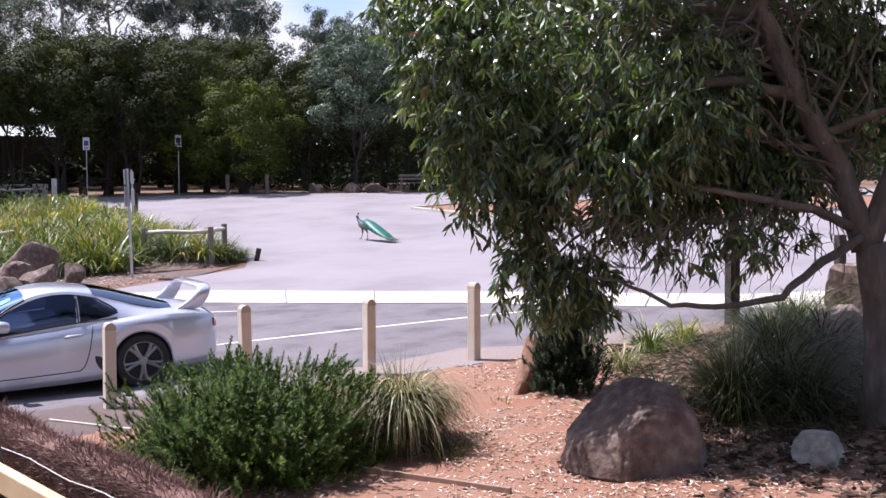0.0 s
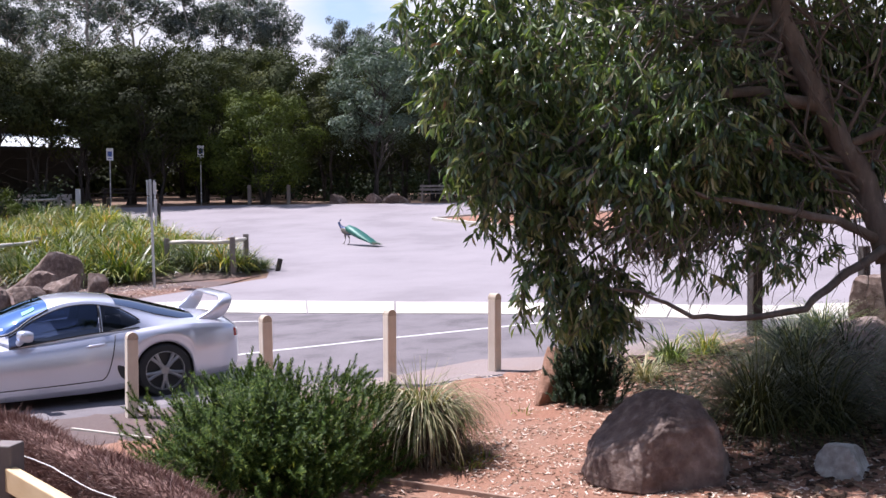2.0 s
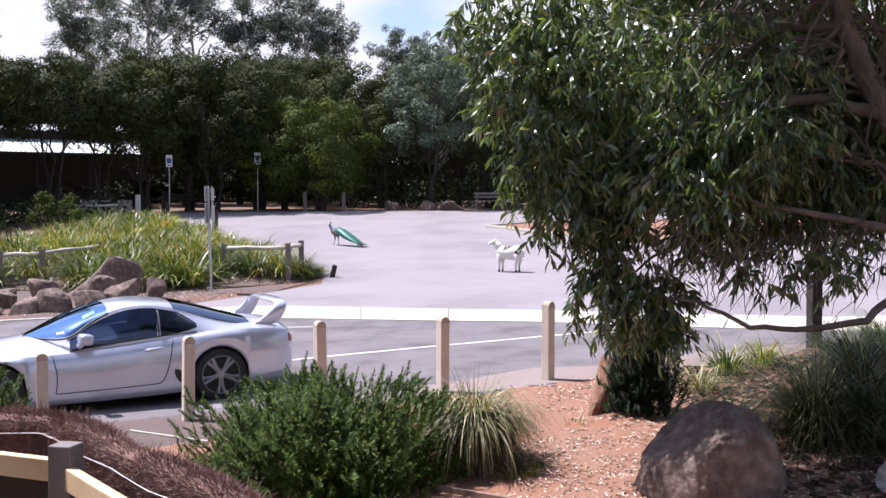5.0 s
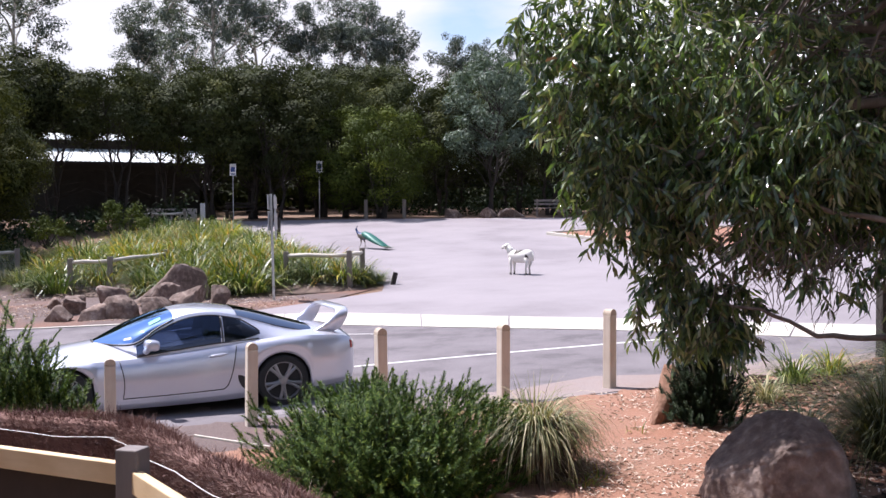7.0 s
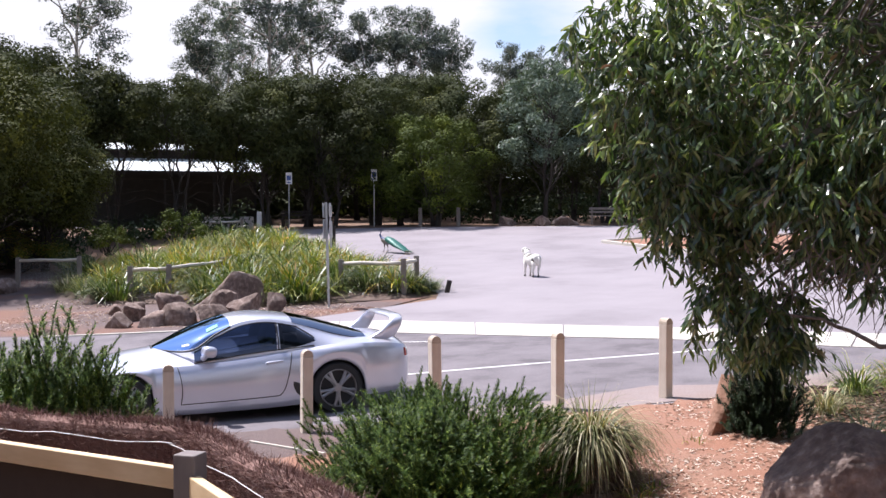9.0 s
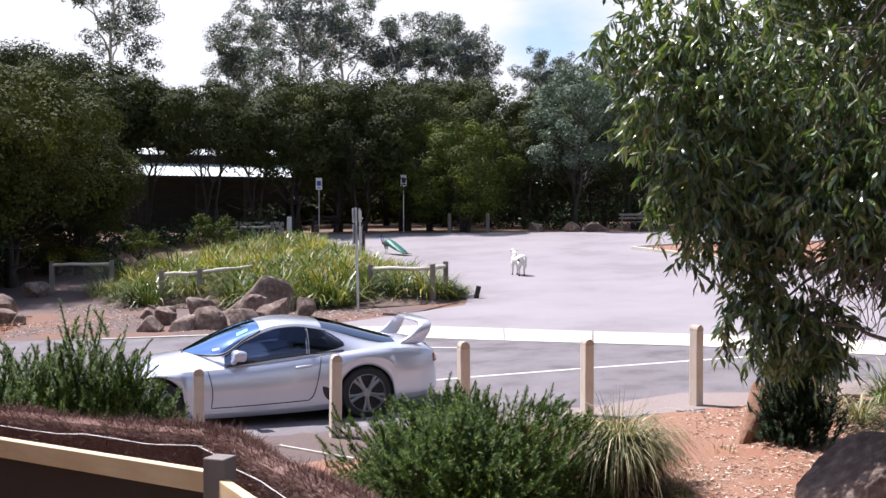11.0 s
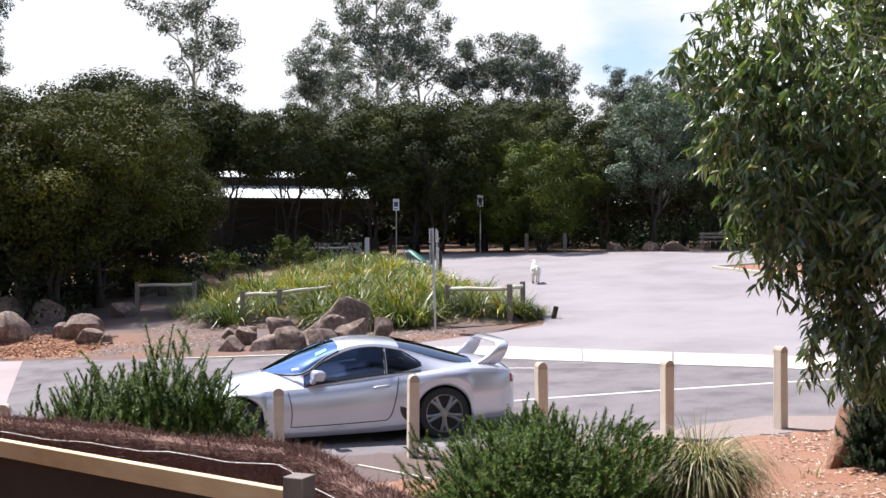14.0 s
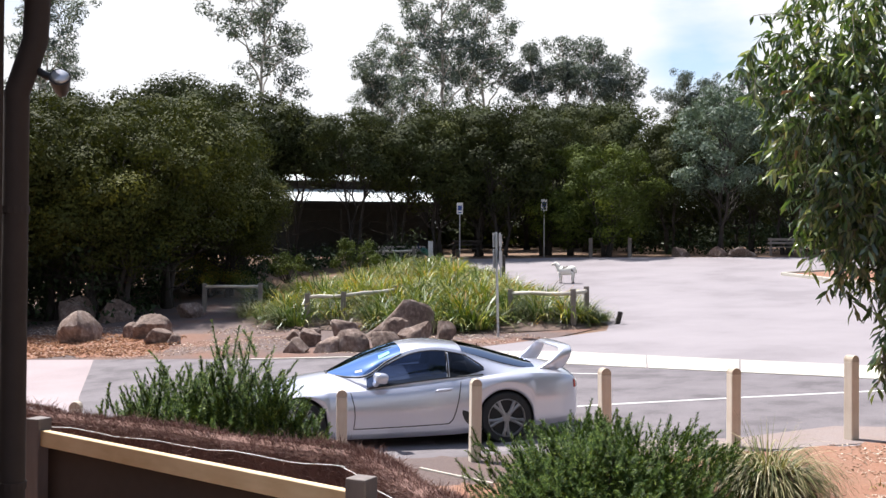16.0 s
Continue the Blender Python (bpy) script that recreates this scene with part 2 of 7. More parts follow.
ROCK = surface("basalt", [(0.34, (0.07, 0.046, 0.038)), (0.52, (0.165, 0.115, 0.094)), (0.68, (0.36, 0.29, 0.25))],
               [(0.35, (0.09, 0.060, 0.050)), (0.5, (0.19, 0.13, 0.104)), (0.64, (0.34, 0.28, 0.245))], 11, 2.6, 0.92, 0.8, 0.03, vary=0.15)
POST_PAINT = surface("cream_post", [(0.3, (0.56, 0.48, 0.385)), (0.7, (0.70, 0.62, 0.52))],
                     [(0.3, (0.54, 0.46, 0.37)), (0.7, (0.72, 0.64, 0.54))], 30, 3, 0.8, 0.3, 0.004, (1, 1, 0.15))
POST_CAP = surface("weathered_cap", [(0.3, (0.36, 0.29, 0.22)), (0.7, (0.56, 0.48, 0.39))],
                   [(0.3, (0.36, 0.29, 0.22)), (0.7, (0.58, 0.50, 0.41))], 40, 5, 0.9, 0.4, 0.004)
GREY_TIMBER = surface("grey_timber", [(0.3, (0.125, 0.105, 0.092)), (0.7, (0.25, 0.22, 0.195))],
                      [(0.3, (0.14, 0.118, 0.10)), (0.7, (0.26, 0.23, 0.205))], 26, 2, 0.9, 0.5, 0.006, (1, 1, 0.1))
BARK_DARK = surface("dark_bark", [(0.3, (0.018, 0.015, 0.013)), (0.7, (0.058, 0.048, 0.042))],
                    [(0.3, (0.020, 0.017, 0.015)), (0.7, (0.064, 0.054, 0.047))], 9, 0.8, 0.95, 0.7, 0.03, (1, 1, 0.25))
BARK_PALE = surface("pale_bark", [(0.3, (0.30, 0.27, 0.24)), (0.7, (0.52, 0.48, 0.43))],
                    [(0.3, (0.26, 0.22, 0.19)), (0.7, (0.55, 0.52, 0.47))], 5, 0.7, 0.85, 0.4, 0.02, (1, 1, 0.3))
LEAF_ACACIA = leafy("acacia_leaf", [(0.0, (0.031, 0.040, 0.014)), (1.0, (0.062, 0.074, 0.024))], 0.7, 0.14, 0.15, 0.22, 0.45)
LEAF_WATTLE = leafy("wattle_leaf", [(0.0, (0.036, 0.044, 0.010)), (1.0, (0.085, 0.092, 0.018))], 0.7, 0.16, 0.15, 0.15, 0.5)
LEAF_OLIVE = leafy("olive_leaf", [(0.0, (0.042, 0.060, 0.010)), (1.0, (0.095, 0.125, 0.022))], 0.7, 0.16, 0.15, 0.12, 0.6)
LEAF_GUM_FAR = leafy("gum_leaf_far", [(0.0, (0.058, 0.078, 0.072)), (0.6, (0.10, 0.126, 0.115)), (1.0, (0.18, 0.21, 0.19))], 0.5, 0.25, 0.3)
LEAF_SILVER = leafy("silver_leaf", [(0.0, (0.075, 0.112, 0.080)), (0.6, (0.12, 0.17, 0.125)), (1.0, (0.20, 0.26, 0.19))], 0.5, 0.18, 0.3)
# dark low stops stand in for shaded gaps, pale upper stops for glints
LEAF_GUM = leafy("gum_leaf", [(0.0, (0.030, 0.062, 0.024)), (0.45, (0.072, 0.132, 0.042)), (0.78, (0.16, 0.235, 0.06)), (0.90, (0.26, 0.32, 0.15)), (0.98, (0.38, 0.42, 0.27)), (1.0, (0.28, 0.13, 0.06))], 0.36, 0.40, 1.0)
_b = LEAF_GUM.node_tree.nodes["Principled BSDF"]
_b.inputs["Coat Weight"].default_value, _b.inputs["Coat Roughness"].default_value = 0.7, 0.22
LEAF_ROSEMARY = leafy("needle_leaf", [(0.0, (0.018, 0.042, 0.008)), (0.55, (0.056, 0.112, 0.018)), (0.85, (0.14, 0.215, 0.034)), (1.0, (0.25, 0.32, 0.06))], 0.55, 0.2, 0.25)
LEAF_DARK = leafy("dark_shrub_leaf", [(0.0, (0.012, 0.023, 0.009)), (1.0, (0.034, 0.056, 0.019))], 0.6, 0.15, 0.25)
LEAF_STRAP = leafy("strap_leaf", [(0.0, (0.024, 0.048, 0.011)), (0.5, (0.080, 0.132, 0.025)), (0.82, (0.24, 0.275, 0.065)), (1.0, (0.56, 0.53, 0.34))], 0.38, 0.28, 0.5, 0.22, 0.7)
LEAF_LIME = leafy("lime_leaf", [(0.0, (0.060, 0.098, 0.012)), (0.5, (0.17, 0.225, 0.030)), (0.80, (0.43, 0.38, 0.06)), (1.0, (0.42, 0.20, 0.055))], 0.5, 0.35, 0.4, 0.22, 0.5)
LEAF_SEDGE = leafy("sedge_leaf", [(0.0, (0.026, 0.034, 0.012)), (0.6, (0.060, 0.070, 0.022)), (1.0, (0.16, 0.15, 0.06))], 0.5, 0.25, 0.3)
LEAF_STRAW = leafy("straw_leaf", [(0.0, (0.06, 0.08, 0.024)), (0.4, (0.15, 0.16, 0.06)), (0.75, (0.36, 0.32, 0.17)), (1.0, (0.60, 0.54, 0.36))], 0.55, 0.2)

# ---- ground, car park, kerbs ----
def build_ground():
    xs = [-1200, -700, -400, -220, -130, -80, -60, -48] + [-40 + 1.6 * i for i in range(51)] + [46, 55, 70, 95, 140, 220, 400, 700, 1200]
    ys = [-900, -400, -150, -60, -25, -10, -4] + [1.6 * i for i in range(50)] + [84, 95, 115, 145, 190, 260, 380, 600, 1000, 1500]
    v = [(x, y, land(x, y)) for y in ys for x in xs]
    n = len(xs)
    f = [(j * n + i, j * n + i + 1, (j + 1) * n + i + 1, (j + 1) * n + i) for j in range(len(ys) - 1) for i in range(n - 1)]
    s = Shape()
    s.add(v, f)
    tagged(part("ground", s, FAR_SOIL, smooth=True), "brown leaf-littered earth rising gently to the woods", "ground", kind="structure")


build_ground()
LOT = [(-5.6, 8.9), (-3.4, 10.3), (0.5, 12.1), (3.2, 13.1), (7.0, 15.2), (30, 24), (34, 51), (12, 52), (-2, 52.2),
       (-10, 52.2), (-18.8, 51.2), (-18.9, 49.9), (-16.7, 46.9), (-13.4, 43.4), (-10.2, 37.0), (-7.0, 30.4), (-5.2, 27.2), (-5.0, 25.8), (-6.2, 24.0),
       (-8.0, 21.6), (-9.2, 20.75), (-12, 20.4), (-18, 20.3), (-34, 20.2), (-34, 12.5), (-14, 9.6), (-8, 8.6)]
road = sheet("road", LOT, 0.03, ASPHALT, 1.0)
tagged(road, "sun-bleached grey asphalt car park with fine cracks", "car park", kind="structure")
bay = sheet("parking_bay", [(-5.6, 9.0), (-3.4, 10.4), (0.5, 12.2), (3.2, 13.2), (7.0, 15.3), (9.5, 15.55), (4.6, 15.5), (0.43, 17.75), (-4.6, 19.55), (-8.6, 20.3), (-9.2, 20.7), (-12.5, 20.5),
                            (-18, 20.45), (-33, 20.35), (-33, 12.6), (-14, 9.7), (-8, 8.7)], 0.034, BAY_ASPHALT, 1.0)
tagged(bay, "darker worn asphalt of the parking bay, toned partly for the car's shadow", "asphalt", kind="structure")


DRIVE = surface("pink_asphalt", [(0.30, (0.24, 0.195, 0.20)), (0.7, (0.37, 0.31, 0.315))],
                [(0.35, (0.25, 0.205, 0.21)), (0.65, (0.37, 0.305, 0.31))], 60, 0.5, 0.9, 0.5, 0.006, spec=0.3)
drive = sheet("driveway", [(-16.4, 20.42), (-12.6, 15.3), (-9.9, 11.9), (-9.6, 9.1), (-14, 9.7), (-33, 12.65), (-33, 20.3)], 0.0385, DRIVE, 1.0)
tagged(drive, "pale pinkish asphalt of the driveway", "asphalt", kind="structure")


def kerb_along(name, points, width, height, mat, label, sink=0.05, category="kerb"):
    """A low upstand following the points, with rounded top edges."""
    s = Shape()
    rows = []
    pts = []
    for (x0, y0), (x1, y1) in zip(points, points[1:]):
        n = max(1, int(math.hypot(x1 - x0, y1 - y0) / 1.2))
        pts += [(x0 + (x1 - x0) * i / n, y0 + (y1 - y0) * i / n) for i in range(n)]
    pts.append(points[-1])
    for i, (x, y) in enumerate(pts):
        ax, ay = pts[max(i - 1, 0)]
        bx, by = pts[min(i + 1, len(pts) - 1)]
        d = Vector((bx - ax, by - ay)).normalized()
        nx, ny = -d.y, d.x
        z = land(x, y) + 0.03
        for off, up in ((-0.5, -sink), (-0.5, height * 0.8), (-0.4, height), (0.4, height), (0.5, height * 0.8), (0.5, -sink)):
            rows.append((x + nx * width * off, y + ny * width * off, z + up))
    faces = [(6 * i + k, 6 * i + 6 + k, 6 * i + 7 + k, 6 * i + 1 + k) for i in range(len(pts) - 1) for k in range(5)]
    faces += [tuple(range(5, -1, -1)), tuple(6 * (len(pts) - 1) + k for k in range(6))]
    s.add(rows, faces)
    ob = part(name, s, mat)
    bm = bmesh.new()
    bm.from_mesh(ob.data)
    bmesh.ops.recalc_face_normals(bm, faces=bm.faces)
    bm.to_mesh(ob.data)
    bm.free()
    return tagged(ob, label, category, kind="structure")


# pale concrete strip across the car park, cast in bays with open joints
def build_strip():
    near = [(-8.6, 20.35), (-4.6, 19.6), (0.43, 17.8), (4.6, 15.55), (9.5, 15.6)]
    far = [(-8.8, 21.75), (-5.1, 21.6), (0.5, 19.4), (5.2, 17.1), (10.0, 17.0)]
    strip = tagged(new("concrete_strip"), "pale sunlit concrete strip laid in bays across the asphalt", "paving", kind="structure")

    def on(line, u):
        k = min(int(u * (len(line) - 1)), len(line) - 2)
        f = u * (len(line) - 1) - k
        return (line[k][0] + (line[k + 1][0] - line[k][0]) * f, line[k][1] + (line[k + 1][1] - line[k][1]) * f)
    bays = 12
    for i in range(bays):
        a, b = i / bays + 0.0008, (i + 1) / bays - 0.0008
        s = Shape()
        v = []
        for u in (a, (a + b) / 2, b):
            for line in (near, far):
                x, y = on(line, u)
                v += [(x, y, land(x, y) + 0.02), (x, y, land(x, y) + 0.046)]
        s.add(v, [(1, 5, 7, 3), (5, 9, 11, 7), (0, 4, 5, 1), (4, 8, 9, 5), (2, 3, 7, 6), (6, 7, 11, 10), (0, 1, 3, 2), (8, 10, 11, 9)])
        part("concrete_bay", s, CONCRETE, strip)


build_strip()


def painted_line(x0, y0, x1, y1, width=0.09):
    d = Vector((x1 - x0, y1 - y0)).normalized()
    nx, ny = -d.y * width / 2, d.x * width / 2
    s = Shape()
    n = 4
    v = []
    for i in range(n + 1):
        x, y = x0 + (x1 - x0) * i / n, y0 + (y1 - y0) * i / n
        v += [(x - nx, y - ny, land(x, y) + 0.039), (x + nx, y + ny, land(x, y) + 0.039)]
    s.add(v, [(2 * i, 2 * i + 2, 2 * i + 3, 2 * i + 1) for i in range(n)])
    tagged(part("painted_line", s, LINE_PAINT), "worn white painted parking line on asphalt", "road marking", "parking lines", "structure")


painted_line(-4.18, 14.38, 1.51, 16.53)
painted_line(-4.75, 18.35, -3.5, 18.2)

kerb_along("kerb_bed", [(-9.2, 20.75), (-12, 20.4), (-12.9, 20.38)], 0.12, 0.03, CONCRETE, "thin pale concrete edge beside gravel")
sheet_gravel = sheet("gravel_patch", [(-6.1, 24.05), (-8.0, 21.65), (-9.2, 20.8), (-12, 20.45), (-18, 20.35), (-34, 20.25), (-36, 34), (-22, 36), (-14, 26.4), (-7.4, 25.3), (-5.3, 26.6)], 0.045, GRAVEL, 0.8, 0.03, 1.4, edge=0.02)
tagged(sheet_gravel, "red-brown gravel with scattered bark and straw", "gravel", kind="structure")

sheet_mulch = sheet("mulch_patch", [(-18.6, 20.5), (-15.3, 21.0), (-15.6, 22.6), (-16.6, 24.6), (-19.0, 25.6), (-23.5, 24.8), (-27, 22.5), (-24, 20.4)], 0.07, RED_SOIL, 0.7, 0.05, 1.1, edge=0.04)
tagged(sheet_mulch, "orange bark mulch heaped under garden boulders", "mulch", kind="structure")

ISLAND = [(-1.3, 43.4), (0.4, 41.0), (2.6, 37.6), (5.4, 35.2), (9.0, 36.0), (13.4, 37.8), (24, 40.5), (26, 45.0), (8, 45.5), (1.0, 45.2)]
island = sheet("island_bed", ISLAND, 0.12, RED_SOIL, 1.2, 0.05, 1.5, edge=0.04)
tagged(island, "raised island of orange mulch in the asphalt", "garden bed", kind="structure")
kerb_along("kerb_island", ISLAND + ISLAND[:1], 0.16, 0.13, CONCRETE, "concrete kerb round a mulched island")

MARGIN_GRAVEL = surface("margin_gravel", [(0.3, (0.15, 0.115, 0.105)), (0.7, (0.33, 0.27, 0.255))],
                        [(0.35, (0.24, 0.165, 0.135)), (0.65, (0.25, 0.215, 0.21))], 50, 0.8, 0.95, 0.8, 0.012)
margin = sheet("gravel_margin", [(-9, 8.3), (-5.6, 8.95), (-3.4, 10.35), (0.5, 12.15), (3.2, 13.2), (7.0, 15.2), (6.6, 15.75), (3.6, 14.3), (2.4, 14.0), (1.2, 13.2), (0.2, 13.25),
                                 (-0.9, 12.35), (-2.0, 12.2), (-3.0, 11.3), (-4.4, 10.9), (-5.9, 9.9), (-9, 9.2)], 0.040, MARGIN_GRAVEL, 0.5, 0.004, 0.5)
tagged(margin, "loose grey-brown gravel along the asphalt's edge", "gravel", kind="structure")

BED = [(-5.5, 26.3), (-8.2, 25.4), (-11.5, 26.0), (-14.2, 26.6), (-17.5, 28.5), (-19.3, 31.5), (-19.5, 38), (-20, 46), (-19.4, 49.6),
       (-16.9, 46.8), (-13.6, 43.3), (-10.4, 36.9), (-7.2, 30.3)]


def inside(x, y, poly):
    hit = False
    for (x0, y0), (x1, y1) in zip(poly, poly[1:] + poly[:1]):
        if (y0 > y) != (y1 > y) and x < (x1 - x0) * (y - y0) / (y1 - y0) + x0:
            hit = not hit
    return hit


def bed_mound(x, y):
    """Soil heaped up towards the middle of the planted bed."""
    near = 99.0
    for (x0, y0), (x1, y1) in zip(BED, BED[1:] + BED[:1]):
        dx, dy = x1 - x0, y1 - y0
        u = clamp(((x - x0) * dx + (y - y0) * dy) / (dx * dx + dy * dy), 0, 1)
        near = min(near, math.hypot(x - x0 - u * dx, y - y0 - u * dy))
    return 0.38 * clamp(near / 3.0, 0, 1) ** 0.8


bed = sheet("garden_bed", BED, 0.06, DIRT, 1.0, 0.03, 0.8, crown=bed_mound, edge=0.03)
tagged(bed, "low mound of dark soil under strap-leaved plants", "garden bed", kind="structure")

# near garden: red soil and bark chips between the deck and the posts
NEAR = [(-9.5, 8.2), (-5.7, 9.05), (-3.4, 10.45), (0.5, 12.25), (3.2, 13.3), (7.2, 15.4), (30, 24.2), (34, 10), (14, 3), (5, 3.4), (-1, 3.0), (-9.5, 4.5)]


def near_rise(x, y):
    return 0.10 * clamp((x - 2.2) / 2.5, 0, 1) + 0.015


near_bed = sheet("near_garden", NEAR, 0.03, RED_SOIL, 0.33, 0.035, 0.7, crown=near_rise, edge=0.03)
tagged(near_bed, "red-brown garden soil strewn with bark chips", "garden bed", kind="structure")

# dark gravel strip, also standing in for shadow before the car
verge = sheet("parking_verge", [(-8.6, 7.9), (-5.9, 8.2), (-3.5, 9.35), (-2.35, 10.2), (-2.1, 10.9), (-2.7, 11.35), (-4.1, 11.0), (-6.2, 10.0), (-8.8, 9.2)], 0.075, GRAVEL, 0.4, 0.012, 0.5, edge=0.03)
tagged(verge, "dusty brown gravel between the bollards and the garden, partly standing in for car shadow", "gravel", kind="structure")


def near_ground(x, y):
    return land(x, y) + 0.03 + near_rise(x, y) + 0.035 * ripple(x, y, 0.7) + 0.0175 * ripple(x, y, 0.7 / 3, 1)


def strew(name, count, spot, size, mat, label, seed, tilt=25):
    """Loose flat pieces lying on the ground."""
    r = random.Random(seed)
    s = Shape()
    n = 0
    while n < count:
        p = spot(r)
        if p is None:
            continue
        n += 1
        x, y, z = p
        l, w, t = size * r.uniform(0.5, 1.7), size * r.uniform(0.16, 0.5), size * 0.10
        m = Matrix.Translation((x, y, z + t)) @ pose(0, 0, 0, r.uniform(-tilt, tilt), r.uniform(-tilt, tilt), r.uniform(0, 360))
        q = [(-l / 2, -w / 2 * 0.7, 0), (l / 2, -w / 2, 0), (l / 2 * 0.9, w / 2, 0), (-l / 2, w / 2, 0)]
        s.add([m @ Vector(v) for v in q] + [m @ (Vector(v) * 0.8 + Vector((0, 0, t * 1.6))) for v in (q[0], q[2])],
              [(0, 1, 4), (1, 2, 5, 4), (2, 3, 5), (3, 0, 4, 5)])
    tagged(part(name, s, mat), label, "mulch", kind="stuff")


CHIP = leafy("bark_chips", [(0.0, (0.16, 0.09, 0.06)), (0.4, (0.34, 0.22, 0.15)), (0.7, (0.54, 0.42, 0.33)), (1.0, (0.76, 0.67, 0.58))], 0.9, 0.0, 0.2)


def chip_spot(r):
    x, y = r.uniform(-4.5, 8.5), r.uniform(5.5, 15.5)
    if not inside(x, y, NEAR) or y > 11.9 + 0.42 * x:
        return None
    bare = ripple(x, y, 1.6, 5) + (0.5 if x < 1.0 and y > 9.6 else 0.0) + (0.15 if x < 0 else -0.25) - (0.55 if 0.0 < x < 3.0 and y < 9.2 else 0)
    if bare > r.uniform(-0.15, 0.3):
        return None
    return x, y, near_ground(x, y)


strew("bark_mulch", 33000, chip_spot, 0.034, CHIP, "pale bark chips scattered over red soil", 3)

MULCH_BARK = leafy("orange_bark", [(0.0, (0.09, 0.040, 0.022)), (0.6, (0.25, 0.115, 0.06)), (0.93, (0.42, 0.24, 0.14)), (1.0, (0.70, 0.60, 0.50))], 0.9, 0.0, 0.15)
LITTER = leafy("dark_litter", [(0.0, (0.035, 0.023, 0.017)), (0.6, (0.085, 0.055, 0.04)), (1.0, (0.20, 0.14, 0.10))], 0.9, 0.0, 0.1)


def litter_spot(r):
    x, y = r.uniform(1.4, 7.0), r.uniform(4.8, 13.0)
    if not inside(x, y, NEAR) or r.random() > clamp((x - 1.3) / 1.6 + 0.5 * ripple(x, y, 0.9, 11), 0, 1):
        return None
    return x, y, near_ground(x, y) + 0.004


# leaf litter whose dark tone also stands in for the gum's shade
strew("gum_litter", 9000, litter_spot, 0.085, LITTER, "fallen leaves and bark under the gum, dark partly to stand in for shade", 6, 18)


def gravel_spot(r):
    x, y = r.uniform(-24, -6), r.uniform(20.6, 28)
    if inside(x, y, BED) or not inside(x, y, [(-6.1, 24.05), (-8.0, 21.65), (-9.2, 20.8), (-12, 20.45), (-24, 20.35), (-24, 30), (-14, 26.6), (-7.4, 25.5)]):
        return None
    if ripple(x, y, 2.2, 9) < 0.02:
        return None
    return x, y, land(x, y) + 0.05


strew("leaf_litter", 3600, gravel_spot, 0.055, CHIP, "dry leaves and bark on gravel", 4)

def mulch_spot(r):
    x, y = r.uniform(-25, -15.4), r.uniform(20.6, 25.4)
    if not inside(x, y, [(-18.6, 20.5), (-15.3, 21.0), (-15.6, 22.6), (-16.6, 24.6), (-19.0, 25.6), (-23.5, 24.8), (-27, 22.5), (-24, 20.4)]):
        return None
    return x, y, land(x, y) + 0.08 + 0.05 * ripple(x, y, 1.1)


strew("bark_litter", 5200, mulch_spot, 0.08, MULCH_BARK, "orange-brown bark pieces round the boulders", 8, 30)

# ---- trees ----
def unit(r):
    while True:
        p = Vector((r.uniform(-1, 1), r.uniform(-1, 1), r.uniform(-1, 1)))
        if 0.05 < p.length < 1:
            return p.normalized()


def scatter_leaves(s, clumps, per, length, width, r, droop=0.3, flat=0.75, stray=0.75):
    """Many small folded leaves round each clump (centre, radius)."""
    for c, rad in clumps:
        for _ in range(max(4, int(per * rad * rad))):
            off = unit(r) * rad * r.random() ** 0.45
            off.z *= flat
            p = c + off
            face = (off.normalized() * 0.8 + unit(r) * stray + Vector((0, 0, 0.25))).normalized()
            a = face.cross(unit(r))
            if a.length < 1e-3:
                continue
            a.normalize()
            a.z -= droop * 0.5
            a.normalize()
            b = a.cross(face)
            if b.length < 1e-3:
                continue
            b.normalize()
            l, w = length * r.uniform(0.6, 1.3), width * r.uniform(0.6, 1.3)
            fold = a.cross(b) * w * 0.25
            s.add([p - a * l / 2, p + b * w / 2 + fold, p + a * l / 2, p - b * w / 2 + fold], [(0, 1, 2, 3)])


def wander(start, end, steps, wobble, r, sag=0.0):
    pts = []
    start, end = Vector(start), Vector(end)
    for i in range(steps + 1):
        u = i / steps
        p = start.lerp(end, u)
        k = math.sin(math.pi * u)
        p += Vector((r.uniform(-1, 1), r.uniform(-1, 1), r.uniform(-0.6, 0.6))) * wobble * k
        p.z -= sag * k
        pts.append(p)
    return pts


def spray_leaves(s, clumps, per, length, width, r, stray=0.35, under=0.5, droop=0.0, flat=0.8, fill=0.16, seed=0):
    """Small leaf sprays laid over each clump like its skin, thinner below, some loose at the rim and inside."""
    for c, rad in clumps:
        for _ in range(max(6, int(per * rad * rad))):
            d = unit(r)
            if d.z < -0.25 and r.random() > under:
                d.z = -d.z
            lump = 1 + 0.42 * noise.noise((c + d * rad) * (1.5 / rad) + Vector((seed, 0, 0)))
            k = r.uniform(0.80, 1.04) if r.random() > fill else r.uniform(0.25, 1.28)
            p = c + Vector((d.x, d.y, d.z * flat)) * rad * k * lump
            face = (d + unit(r) * stray + Vector((0, 0, 0.12))).normalized()
            a = face.cross(unit(r))
            if a.length < 1e-3:
                continue
            a.normalize()
            a.z -= droop
            a.normalize()
            b = a.cross(face)
            if b.length < 1e-3:
                continue
            b.normalize()
            l, w = length * r.uniform(0.6, 1.35), width * r.uniform(0.6, 1.3)
            s.add([p - a * l * 0.45 + b * w * 0.5, p - a * l * 0.35 - b * w * 0.5, p + a * l * 0.55], [(0, 1, 2)])


